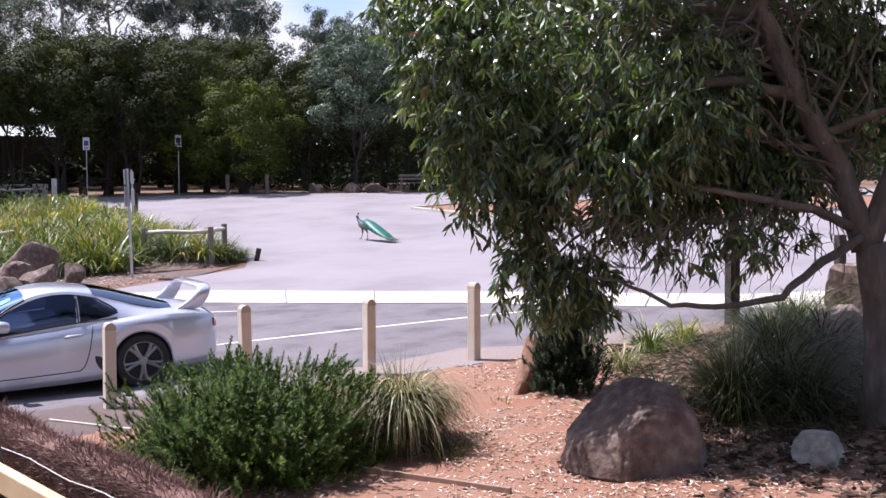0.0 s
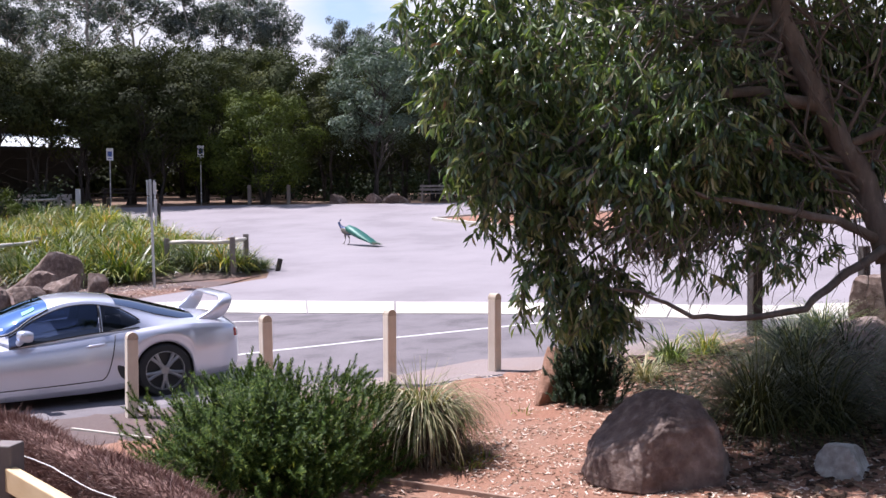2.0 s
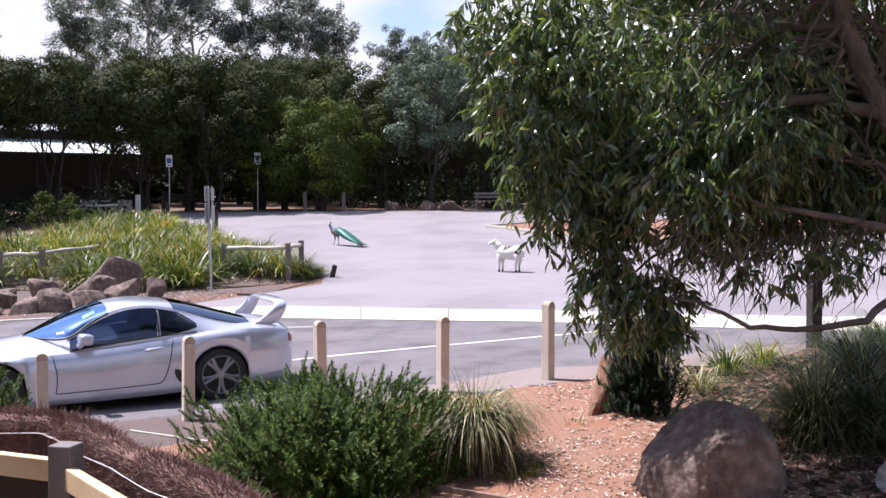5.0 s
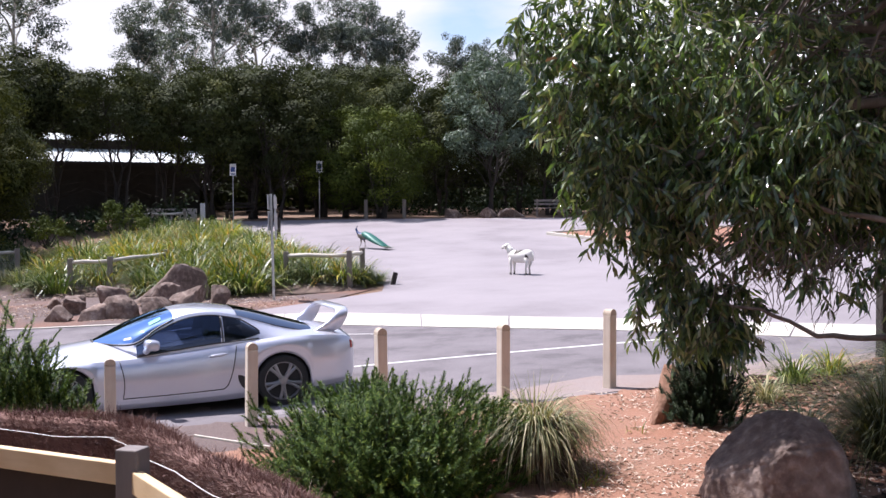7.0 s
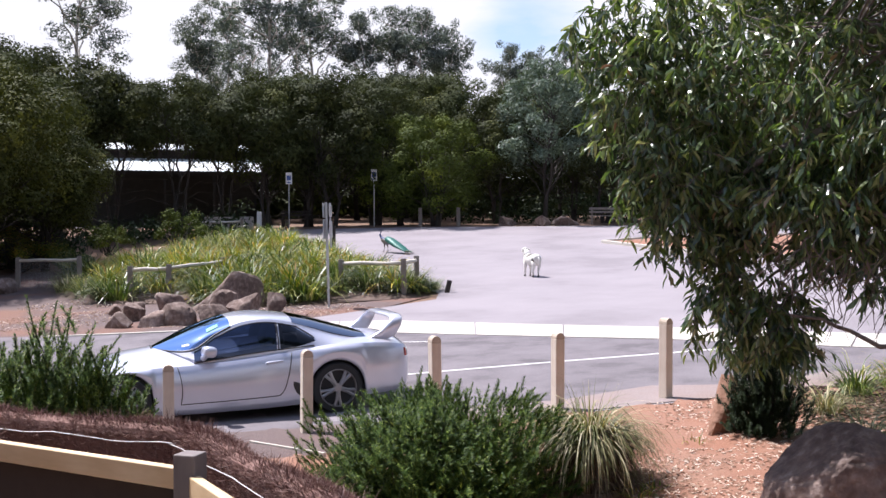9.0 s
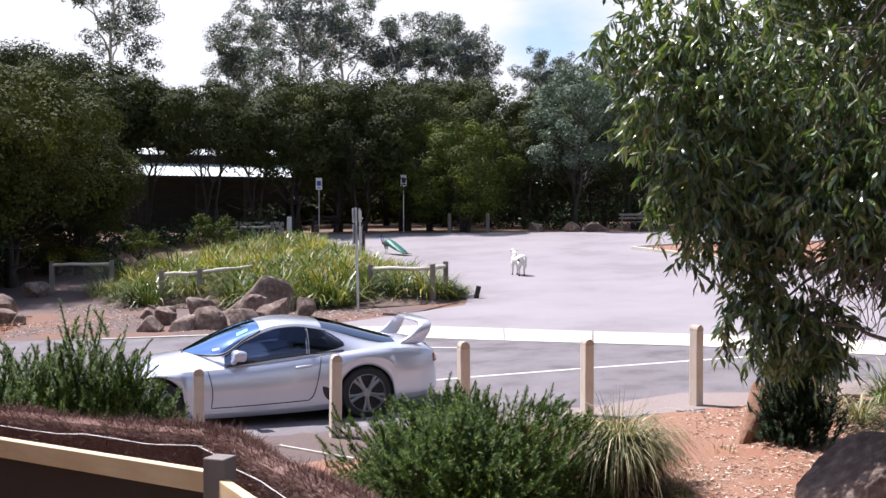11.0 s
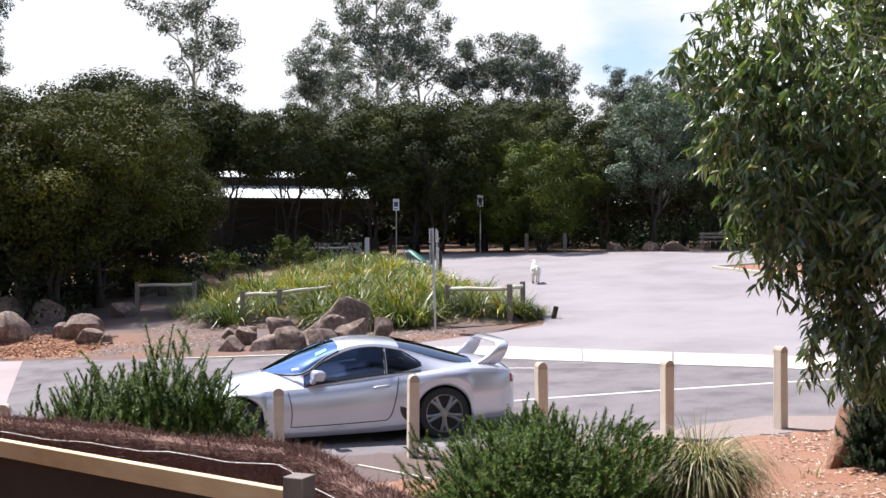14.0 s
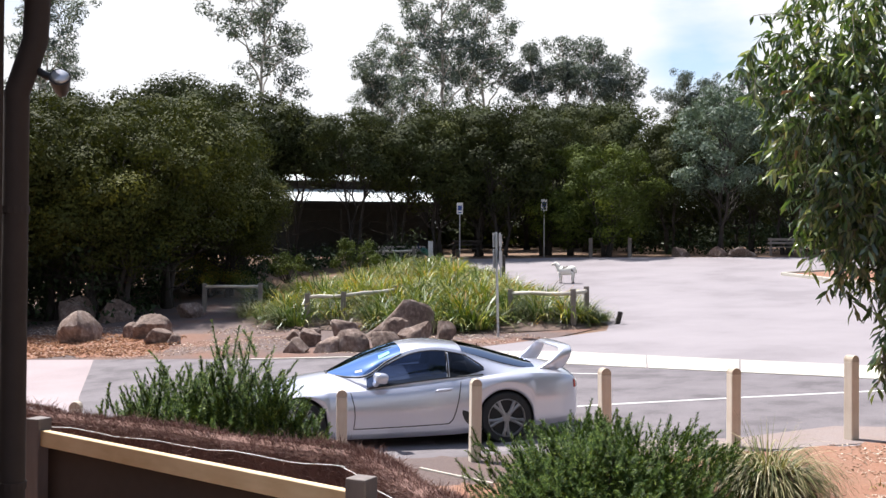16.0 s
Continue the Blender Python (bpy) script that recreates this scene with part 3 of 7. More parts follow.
def make_tree(seed, height, crown_from, radius, stems, leaf, bark, label, category, clumps=30, clump=1.0,
              per=820, size=(0.15, 0.10), thick=0.10, spread=0.25, lowest=-0.75, dead=0, stray=0.5):
    """A dense rounded tree: dark forking stems under a dome of leaf masses."""
    r = random.Random(seed)
    tree = thing("tree", Matrix(), label, category, "trees of the wood")
    wood, crown = Shape(), Shape()
    mid, half = (height + crown_from) / 2, (height - crown_from) / 2
    tops, ends = [], []
    for k in range(stems):
        a = r.uniform(0, 6.28)
        off = Vector((math.cos(a), math.sin(a), 0)) * spread * (k > 0)
        lean = Vector((r.uniform(-1, 1), r.uniform(-1, 1), 0)) * radius * (0.12 + 0.34 * (stems > 1))
        pts = wander(off, off * 2 + lean + Vector((0, 0, height * 0.82)), 9, height * 0.02, r)
        wood.tube(pts, [thick * (1.15 - 0.95 * (i / 9) ** 0.8) * (1.5 if i == 0 else 1) for i in range(10)], 6)
        tops.append(pts)
    for k in range(clumps):
        zt = lowest + (1.0 - lowest) * ((k + 0.5) / clumps) ** 0.85
        a = k * 2.39996 + r.uniform(-0.5, 0.5)
        ring = radius * math.sqrt(max(0.03, 1 - min(0.97, zt * zt))) * r.uniform(0.62, 1.0)
        end = Vector((math.cos(a) * ring, math.sin(a) * ring, mid + zt * half * r.uniform(0.86, 1.04)))
        ends.append((end, clump * r.uniform(0.7, 1.2) * (1.0 if zt < 0.6 else 0.8)))
        pts = tops[k % stems]
        i = max(2, min(8, int(9 * clamp((end.z - ring * 0.7) / (height * 0.86), 0.2, 0.95))))
        wood.tube(wander(pts[i], end, 5, 0.14, r), [thick * 0.36 * (1 - 0.8 * j / 5) for j in range(6)], 4, cap=False)
    for _ in range(dead):   # bare dead twigs low in the crown
        p = r.choice(tops)[r.randint(1, 4)]
        a = r.uniform(0, 6.28)
        e = p + Vector((math.cos(a) * radius * 0.7, math.sin(a) * radius * 0.7, r.uniform(-0.2, 1.0)))
        wood.tube(wander(p, e, 5, 0.12, r), [0.022, 0.018, 0.014, 0.010, 0.007, 0.004], 3, cap=False)
    spray_leaves(crown, ends, per, size[0], size[1], r, stray, fill=0.34, seed=seed)
    part("trunk", wood, bark, tree, smooth=True)
    part("crown", crown, leaf, tree)
    return tree


def make_gum(seed, height, fork, radius, limbs, label, per=330, clump=0.78, thick=0.2, size=(0.24, 0.11), leaf=None, open_crown=1.0):
    """A tall gum: a pale trunk that forks into rising limbs, each ending in loose tufts with sky between."""
    r = random.Random(seed)
    tree = thing("tree", Matrix(), label, "gum tree", "gums behind the wood")
    wood, crown = Shape(), Shape()
    tufts = []
    lean = Vector((r.uniform(-0.5, 0.5), r.uniform(-0.5, 0.5), 0))
    trunk = wander((0, 0, -0.2), lean + Vector((0, 0, height * 0.9)), 12, height * 0.012, r)
    wood.tube(trunk, [thick * (1.1 - 0.92 * (i / 12) ** 0.9) for i in range(13)], 7)
    for k in range(limbs):
        u = fork + (0.93 - fork) * k / max(1, limbs - 1)
        i = min(11, int(u * 12))
        base = trunk[i].lerp(trunk[i + 1], u * 12 - i)
        a = k * 2.4 + r.uniform(-0.7, 0.7)
        out = radius * r.uniform(0.6, 1.0) * (1.0 - 0.55 * max(0, (u - 0.6) / 0.4)) * open_crown
        rise = height * r.uniform(0.06, 0.17)
        end = base + Vector((math.cos(a) * out, math.sin(a) * out, rise))
        pts = wander(base, end, 6, 0.25, r, sag=0.25)
        wood.tube(pts, [thick * 0.42 * (1 - 0.12 * j) for j in range(7)], 5, cap=False)
        for _ in range(4):
            q = pts[r.randint(3, 6)]
            e = q + unit(r) * r.uniform(0.6, 1.7) + Vector((0, 0, r.uniform(-0.3, 0.6)))
            wood.tube(wander(q, e, 3, 0.1, r), [0.05, 0.04, 0.03, 0.015], 4, cap=False)
            tufts.append((e, clump * r.uniform(0.5, 1.1)))
            if r.random() < 0.6:
                tufts.append((e + Vector((r.uniform(-0.7, 0.7), r.uniform(-0.7, 0.7), r.uniform(-1.0, -0.4))), clump * r.uniform(0.35, 0.7)))
        tufts.append((end, clump * r.uniform(0.8, 1.2)))
    tufts.append((trunk[-1] + Vector((0, 0, height * 0.03)), clump))
    spray_leaves(crown, tufts, per, size[0], size[1], r, 0.5, 0.75, 0.4, 0.85, 0.3, seed)
    part("trunk", wood, BARK_PALE, tree, smooth=True)
    part("crown", crown, leaf or LEAF_GUM_FAR, tree)
    return tree


def put_trees(first, spots):
    """The first spot takes the built tree, the rest take copies; spots are x, y, scale, turn, sink."""
    for i, (x, y, k, turn) in enumerate(spots):
        m = pose(x, y, land(x, y) - 0.06, 0, 0, turn) @ Matrix.Diagonal((k, k, k, 1))
        if i == 0:
            first.matrix_basis = m
        else:
            copy_thing(first, m)


def polar(az, d):
    return d * math.sin(radians(az)), d * math.cos(radians(az))


def spots(rows, base_height):
    """rows: azimuth, distance, height, turn."""
    return [(*polar(a, d), h / base_height, t) for a, d, h, t in rows]


put_trees(make_tree(11, 8.5, 2.3, 2.9, 3, LEAF_ACACIA, BARK_DARK, "dark green acacia with several slim dark stems", "tree", clumps=34, lowest=-0.85, dead=8),
          spots([(-20.3, 56.5, 8.2, 10), (-16.8, 56, 8.2, 120), (-12.0, 64, 9.2, 200), (-7.6, 58, 7.4, 70),
                 (-1.5, 57, 7.4, 290), (2.6, 60, 8.2, 20), (-18.0, 57.5, 8.4, 200), (-14.3, 58, 8.2, 310)], 8.5))
put_trees(make_tree(17, 8.5, 3.9, 2.9, 3, LEAF_ACACIA, BARK_DARK, "dark acacia leaning over the lodge roof on bare stems", "tree", clumps=30, dead=14),
          spots([(-25.2, 55, 8.0, 40), (-31.0, 56, 10.0, 150), (-28.2, 57, 8.6, 240), (-22.6, 56, 7.4, 70)], 8.5))
put_trees(make_tree(12, 8.5, 1.3, 3.3, 2, LEAF_ACACIA, BARK_DARK, "dense dark acacia with low shaded branches", "tree", clumps=34, clump=1.1, lowest=-0.9, dead=8),
          spots([(-33.4, 45, 8.4, 0), (-27.0, 74, 9.4, 100), (-24.2, 75, 9.4, 220), (-9.6, 63, 8.8, 45), (-4.0, 62, 7.8, 130), (-18.2, 68, 9.4, 20), (-21.0, 71, 9.2, 80), (-15.4, 70, 9.6, 200), (-12.6, 72, 9.8, 60), (-6.4, 68, 8.6, 160),
                 (6.5, 59, 9.0, 15), (-39.5, 43, 8.2, 80), (-36.0, 50, 9.4, 300), (-33.4, 54, 9.8, 60), (-46.0, 42, 8.5, 40), (-50, 38, 8.0, 90), (-42.5, 43, 8.4, 190), (-37.0, 46, 8.2, 20)], 8.5))
put_trees(make_tree(18, 6.0, 1.6, 2.7, 4, LEAF_WATTLE, BARK_DARK, "dark wattle with sunlit tops and shaded bare stems", "tree", clumps=40, clump=0.8, per=1700, size=(0.10, 0.062), lowest=-0.85, dead=30),
          spots([(-37.6, 37, 6.9, 60), (-35.0, 39.5, 6.8, 200), (-41.0, 38.5, 6.8, 120), (-45.0, 37.5, 6.8, 30), (-31.8, 43, 4.6, 20), (-38.8, 37, 4.8, 10)], 6.0))
put_trees(make_tree(13, 6.0, 0.3, 2.7, 3, LEAF_OLIVE, BARK_DARK, "rounded olive-green wattle with foliage near the ground", "tree", clumps=40, clump=0.8, per=1100, size=(0.13, 0.08), lowest=-0.9),
          spots([(-10.9, 54.8, 5.8, 0), (-13.0, 57, 6.2, 140), (9.0, 56, 6.4, 310)], 6.0))
put_trees(make_tree(14, 9.0, 2.2, 2.5, 2, LEAF_SILVER, BARK_DARK, "silvery blue-green young gum", "tree", clumps=44, clump=0.66, per=800, size=(0.18, 0.09), stray=0.8),
          spots([(-5.0, 55.5, 8.8, 0), (-3.3, 59, 8.4, 130)], 9.0))
put_trees(make_gum(15, 22, 0.52, 3.6, 12, "tall thin-crowned gum with a pale forked trunk"),
          spots([(-30.2, 84, 24.5, 0), (-41.5, 80, 18.0, 30), (5, 86, 20, 60)], 22))
put_trees(make_gum(25, 22, 0.46, 3.8, 15, "broad open-crowned gum with pale limbs"),
          spots([(-19.9, 84, 24.5, 100), (-18.0, 88, 20.5, 320), (-22.4, 90, 17.0, 200)], 22))
put_trees(make_gum(16, 19, 0.36, 2.5, 14, "slender distant gum with bluish foliage", per=380, clump=0.86, thick=0.18, open_crown=0.8),
          spots([(-23.9, 86, 16.6, 0), (-15.0, 88, 19.8, 90), (-13.3, 90, 20.6, 180), (-11.8, 88, 20.0, 250), (-10.2, 90, 18.8, 45), (-6.9, 95, 17.6, 270), (-5.4, 96, 17.0, 45), (-3.6, 95, 17.4, 135),
                 (0.5, 92, 18, 200)], 19))


def far_wood():
    """The closed wood behind the first trees, too deep to tell single trees apart."""
    r = random.Random(31)
    s = Shape()
    clumps = []
    for _ in range(1100):
        a, d = r.uniform(-50, 34), r.uniform(73, 88)
        x, y = polar(a, d)
        clumps.append((Vector((x, y, land(x, y) + 6.4 * r.random() ** 1.2)), r.uniform(1.1, 2.0)))
    spray_leaves(s, clumps, 46, 0.5, 0.36, r)
    tagged(part("woodland", s, LEAF_ACACIA), "dense shaded bush behind the first row of trees", "woodland", kind="stuff")
    # unseen ring of bush, added behind the deck too, to hold back sky light
    s = Shape()
    clumps = []
    for _ in range(520):
        a, d = r.uniform(36, 308), r.uniform(48, 66)
        x, y = polar(a, d)
        clumps.append((Vector((x, y, land(x, y) + 15 * r.random())), r.uniform(2.0, 3.6)))
    scatter_leaves(s, clumps, 9, 1.5, 0.8, r)
    tagged(part("woodland", s, LEAF_ACACIA), "unseen tall bush added on the other sides to cut sky light", "woodland", kind="stuff")
    s = Shape()
    clumps = []
    for _ in range(620):
        a, d = r.uniform(-50, 30), r.uniform(57, 70)
        if -30.5 < a < -20.0 and d > 58 or -20.2 < a < -10.8 and d < 70:
            continue
        x, y = polar(a, d)
        clumps.append((Vector((x, y, land(x, y) + r.uniform(0.1, 1.5))), r.uniform(0.5, 1.0)))
    for _ in range(60):
        a, d = r.uniform(-30, -21.5), r.uniform(50, 56)
        x, y = polar(a, d)
        clumps.append((Vector((x, y, land(x, y) + r.uniform(0.1, 0.8))), r.uniform(0.4, 0.8)))
    for _ in range(520):
        a, d = r.uniform(-52, -30.5), r.uniform(36, 50)
        x, y = polar(a, d)
        if x > -20.5 or a > -35.5 and d < 44:
            continue
        clumps.append((Vector((x, y, land(x, y) + r.uniform(0.1, 2.6))), r.uniform(0.5, 1.0)))
    spray_leaves(s, clumps, 130, 0.20, 0.12, r, 0.6, 0.8, 0, 0.8, 0.5)
    tagged(part("undergrowth", s, LEAF_DARK), "dark low undergrowth beneath the trees", "undergrowth", kind="stuff")


far_wood()

# ---- the hanging gum beside the deck ----
BARK_GUM = surface("gum_bark", [(0.3, (0.07, 0.055, 0.046)), (0.55, (0.17, 0.145, 0.125)), (0.75, (0.38, 0.34, 0.30))],
                   [(0.3, (0.09, 0.066, 0.054)), (0.66, (0.18, 0.15, 0.13)), (0.80, (0.36, 0.16, 0.085))], 14, 1.6, 0.85, 0.7, 0.015, (1, 1, 0.3))



def sickle(s, base, way, length, width, bend, r):
    """One narrow curved leaf hanging from base."""
    side = way.cross(unit(r))
    if side.length < 1e-3:
        return
    side.normalize()
    nrm = way.cross(side)
    pts = []
    for u, k in ((0.28, 0.8), (0.62, 0.9)):
        c = base + way * length * u + side * bend * length * math.sin(u * 2.6) + nrm * 0.04 * length * math.sin(u * 6)
        pts += [c - side * width / 2 * k, c + side * width / 2 * k]
    tip = base + way * length + side * bend * length * 0.55
    s.add([base, pts[0], pts[1], pts[2], pts[3], tip], [(0, 1, 2), (1, 3, 4, 2), (3, 5, 4)])


def build_gum():
    r = random.Random(5)
    gum = thing("gum_tree", Matrix(), "leaning gum with peeling brown bark and long drooping glossy leaves", "gum tree")
    wood, crown, twigs = Shape(), Shape(), Shape()

    def limb(points, r0, r1, sides=9):
        pts = []
        for i in range(len(points) - 1):
            for k in range(4):
                u = k / 4
                pts.append(Vector(points[i]).lerp(Vector(points[i + 1]), u) + Vector((r.uniform(-1, 1), r.uniform(-1, 1), r.uniform(-1, 1))) * 0.012)
        pts.append(Vector(points[-1]))
        n = len(pts) - 1
        wood.tube(pts, [r0 + (r1 - r0) * i / n for i in range(n + 1)], sides)
        return pts

    limb([(3.52, 8.1, 0.15), (3.50, 8.06, 0.45), (3.49, 8.05, 0.7), (3.48, 8.07, 1.2), (3.36, 8.04, 1.85)], 0.25, 0.125, 14)
    trunk = limb([(3.32, 8.04, 1.8), (3.14, 8.11, 2.43), (2.76, 8.04, 3.0), (2.44, 7.93, 3.64), (2.27, 7.88, 4.3), (2.1, 7.9, 5.2)], 0.105, 0.05)
    limb([(3.32, 8.04, 1.8), (3.6, 8.03, 2.65), (3.81, 8.15, 3.76), (3.9, 8.3, 5.0)], 0.10, 0.045)
    limb([(2.76, 8.04, 3.0), (2.5, 9.0, 3.7), (2.2, 10.2, 4.1), (2.1, 11.3, 4.4)], 0.06, 0.02)
    limb([(3.18, 8.0, 1.97), (2.82, 7.81, 2.12), (2.34, 7.65, 2.22), (1.82, 7.59, 2.30), (1.2, 7.5, 2.5)], 0.042, 0.01)
    limb([(3.24, 7.98, 1.90), (2.82, 7.81, 1.67), (2.55, 7.69, 1.47), (2.12, 7.61, 1.40), (1.7, 7.61, 1.42), (1.32, 7.75, 1.59), (0.9, 8.15, 1.64)], 0.038, 0.008)
    limb([(2.76, 8.04, 3.0), (2.2, 7.8, 3.1), (1.5, 7.7, 3.05), (0.9, 7.9, 2.75), (0.5, 8.1, 2.4)], 0.05, 0.012)
    limb([(2.44, 7.93, 3.64), (1.7, 8.35, 3.8), (0.9, 8.4, 3.6), (0.3, 8.4, 3.3)], 0.05, 0.012)
    limb([(2.3, 7.88, 4.2), (1.5, 7.9, 4.7), (0.6, 7.8, 4.6)], 0.05, 0.014)
    limb([(3.14, 8.11, 2.43), (2.5, 8.4, 2.55), (1.9, 8.3, 2.6), (1.4, 8.0, 2.4)], 0.04, 0.01)
    limb([(2.95, 8.1, 2.7), (3.4, 7.7, 2.9), (3.9, 7.6, 2.95)], 0.04, 0.012)
    limb([(1.75, 7.65, 3.0), (1.5, 7.8, 2.4), (1.1, 8.0, 1.95), (0.85, 8.2, 1.75)], 0.022, 0.008)
    # masses of leaf: centre, size across, depth, height, twigs
    lobes = [((0.52, 8.08, 3.28), 0.90, 0.5, 0.78, 240), ((0.02, 8.25, 3.70), 0.66, 0.4, 0.6, 130), ((0.44, 8.05, 2.54), 0.58, 0.42, 0.56, 190),
             ((0.87, 8.12, 1.60), 0.50, 0.34, 0.36, 110), ((0.72, 8.1, 2.05), 0.33, 0.3, 0.32, 55), ((1.58, 7.84, 3.10), 0.85, 0.6, 0.75, 260), ((2.34, 8.6, 2.98), 0.8, 0.5, 0.62, 200),
             ((3.02, 8.5, 3.15), 0.8, 0.6, 0.7, 210), ((1.30, 7.80, 2.45), 0.60, 0.45, 0.42, 170), ((2.08, 8.20, 2.50), 0.6, 0.45, 0.32, 125),
             ((2.76, 8.3, 2.50), 0.6, 0.45, 0.32, 115), ((2.28, 8.08, 4.62), 1.3, 0.9, 0.8, 220),
             ((3.6, 8.6, 3.4), 0.8, 0.5, 0.8, 140), ((3.9, 8.4, 4.6), 1.0, 0.8, 0.8, 90), ((1.08, 8.15, 1.40), 0.28, 0.25, 0.2, 36),
             ((2.15, 7.7, 1.95), 0.30, 0.25, 0.22, 16), ((1.75, 7.65, 1.88), 0.22, 0.2, 0.25, 10), ((2.5, 7.7, 1.9), 0.3, 0.2, 0.2, 10),
             ((1.4, 8.9, 3.3), 1.3, 0.5, 0.9, 200), ((2.9, 9.1, 3.2), 1.3, 0.5, 0.9, 200),
             # lobes behind and overhead, mostly out of sight, added for their shade
             ((1.2, 10.2, 4.6), 1.5, 0.8, 0.9, 190), ((2.6, 10.0, 4.0), 1.4, 0.8, 0.9, 210), ((2.2, 11.4, 4.4), 1.5, 0.8, 0.8, 170), ((3.6, 11.0, 4.2), 1.2, 0.9, 0.8, 130), ((0.9, 9.2, 4.9), 1.2, 0.7, 0.6, 110),
             ((1.75, 7.5, 2.75), 0.45, 0.3, 0.35, 60), ((1.9, 8.9, 5.5), 1.2, 1.2, 0.5, 260), ((2.2, 11.2, 5.5), 1.5, 1.4, 0.5, 260), ((1.45, 8.0, 2.12), 0.45, 0.3, 0.2, 45), ((2.1, 8.2, 2.15), 0.4, 0.3, 0.18, 30), ((2.7, 8.4, 2.2), 0.35, 0.3, 0.15, 18), ((0.75, 8.1, 2.2), 0.3, 0.3, 0.2, 24)]
    inner = Shape()
    for (cx, cy, cz), a, b, c, count in lobes:
        if count > 100 and cz > 2.3:
            scatter_leaves(inner, [(Vector((cx + r.uniform(-0.3, 0.3) * a, cy + 0.12 + r.uniform(-0.2, 0.3) * b, cz + r.uniform(-0.3, 0.3) * c)), min(a, c) * 0.5) for _ in range(5)], 430, 0.13, 0.045, r, 0.6)
        for _ in range(count):
            d = unit(r) * r.random() ** 0.4
            p = Vector((cx + d.x * a, cy + d.y * b, cz + d.z * c))
            out = Vector((d.x, d.y * 0.8, d.z * 0.4)) * 0.55 + unit(r) * 0.5
            way = (out + Vector((0, 0, -0.25))).normalized()
            n = r.randint(12, 18)
            l = r.uniform(0.16, 0.32)
            pts = [p + way * l * (k / 4 - 0.5) + Vector((0, 0, -0.05 * (k / 4) ** 2)) for k in range(5)]
            twigs.tube(pts, [0.004, 0.0036, 0.003, 0.0024, 0.0016], 3, cap=False)
            for k in range(n):
                u = (k + 0.6) / n
                i = min(int(u * 4), 3)
                q = pts[i].lerp(pts[i + 1], u * 4 - i)
                hang = (Vector((0, 0, -1.0)) + unit(r) * 0.85 + way * 0.45).normalized()
                sickle(crown, q, hang, r.uniform(0.08, 0.155), r.uniform(0.019, 0.033), r.uniform(-0.22, 0.22), r)
    # unseen high canopy, added over the garden to shade the ground
    limb([(2.27, 7.88, 4.3), (2.0, 6.9, 5.1), (1.5, 6.2, 5.45), (0.4, 5.8, 5.6)], 0.05, 0.015)
    limb([(2.1, 7.2, 4.9), (2.8, 6.4, 5.4), (3.2, 5.9, 5.5)], 0.035, 0.012)
    high = [(Vector((r.uniform(1.1, 4.0), r.uniform(5.3, 9.4), r.uniform(5.15, 5.9))), r.uniform(0.35, 0.55)) for _ in range(46)]
    high += [(Vector((r.uniform(-0.7, 1.1), r.uniform(4.6, 7.0), r.uniform(5.3, 5.8))), r.uniform(0.16, 0.34)) for _ in range(62)]
    high += [(Vector((r.uniform(0.3, 1.2), r.uniform(7.0, 9.4), r.uniform(5.2, 5.8))), r.uniform(0.2, 0.36)) for _ in range(18)]
    high += [(Vector((r.uniform(-1.6, -0.5), r.uniform(7.0, 7.9), r.uniform(5.3, 5.8))), r.uniform(0.10, 0.18)) for _ in range(12)]
    high += [(Vector((r.uniform(0.8, 4.2), r.uniform(9.4, 13.2), r.uniform(5.1, 5.9))), r.uniform(0.35, 0.55)) for _ in range(34)]
    limb([(3.9, 8.3, 5.0), (4.8, 7.4, 5.7), (5.8, 6.4, 6.2)], 0.045, 0.015)
    limb([(2.0, 6.9, 5.1), (2.8, 4.8, 5.8), (3.6, 3.2, 6.2)], 0.04, 0.012)
    # wide clumps above the view, added to darken the ground on the right
    wide = [(Vector((r.uniform(2.0, 8.0), r.uniform(2.6, 13.0), r.uniform(5.6, 7.4))), r.uniform(0.55, 0.9)) for _ in range(150)]
    scatter_leaves(inner, wide, 210, 0.26, 0.09, r, 0.6)
    scatter_leaves(inner, high, 900, 0.17, 0.06, r, 0.6)
    # bare hanging twigs under the limbs
    for _ in range(190):
        x = r.uniform(1.0, 3.1)
        p = Vector((x, 7.6 + (x - 1.0) * 0.2 + r.uniform(-0.3, 0.3), r.uniform(1.9, 2.3)))
        e = p + Vector((r.uniform(-0.4, 0.15), r.uniform(-0.15, 0.15), r.uniform(-0.55, -0.12)))
        twigs.tube(wander(p, e, 5, 0.05, r), [0.006, 0.005, 0.0045, 0.004, 0.003, 0.002], 3, cap=False)
    # fine dark limbs inside the crown
    for _ in range(90):
        i = r.randint(2, len(trunk) - 2)
        e = Vector((r.uniform(0.6, 3.6), r.uniform(7.6, 8.6), r.uniform(2.2, 4.4)))
        twigs.tube(wander(trunk[i], e, 7, 0.09, r), [0.018 - 0.0022 * k for k in range(8)], 4, cap=False)
    part("trunk", wood, BARK_GUM, gum, smooth=True)
    part("branchwork", twigs, BARK_GUM, gum)
    part("inner_foliage", inner, LEAF_GUM, gum)
    part("crown", crown, LEAF_GUM, gum)


build_gum()

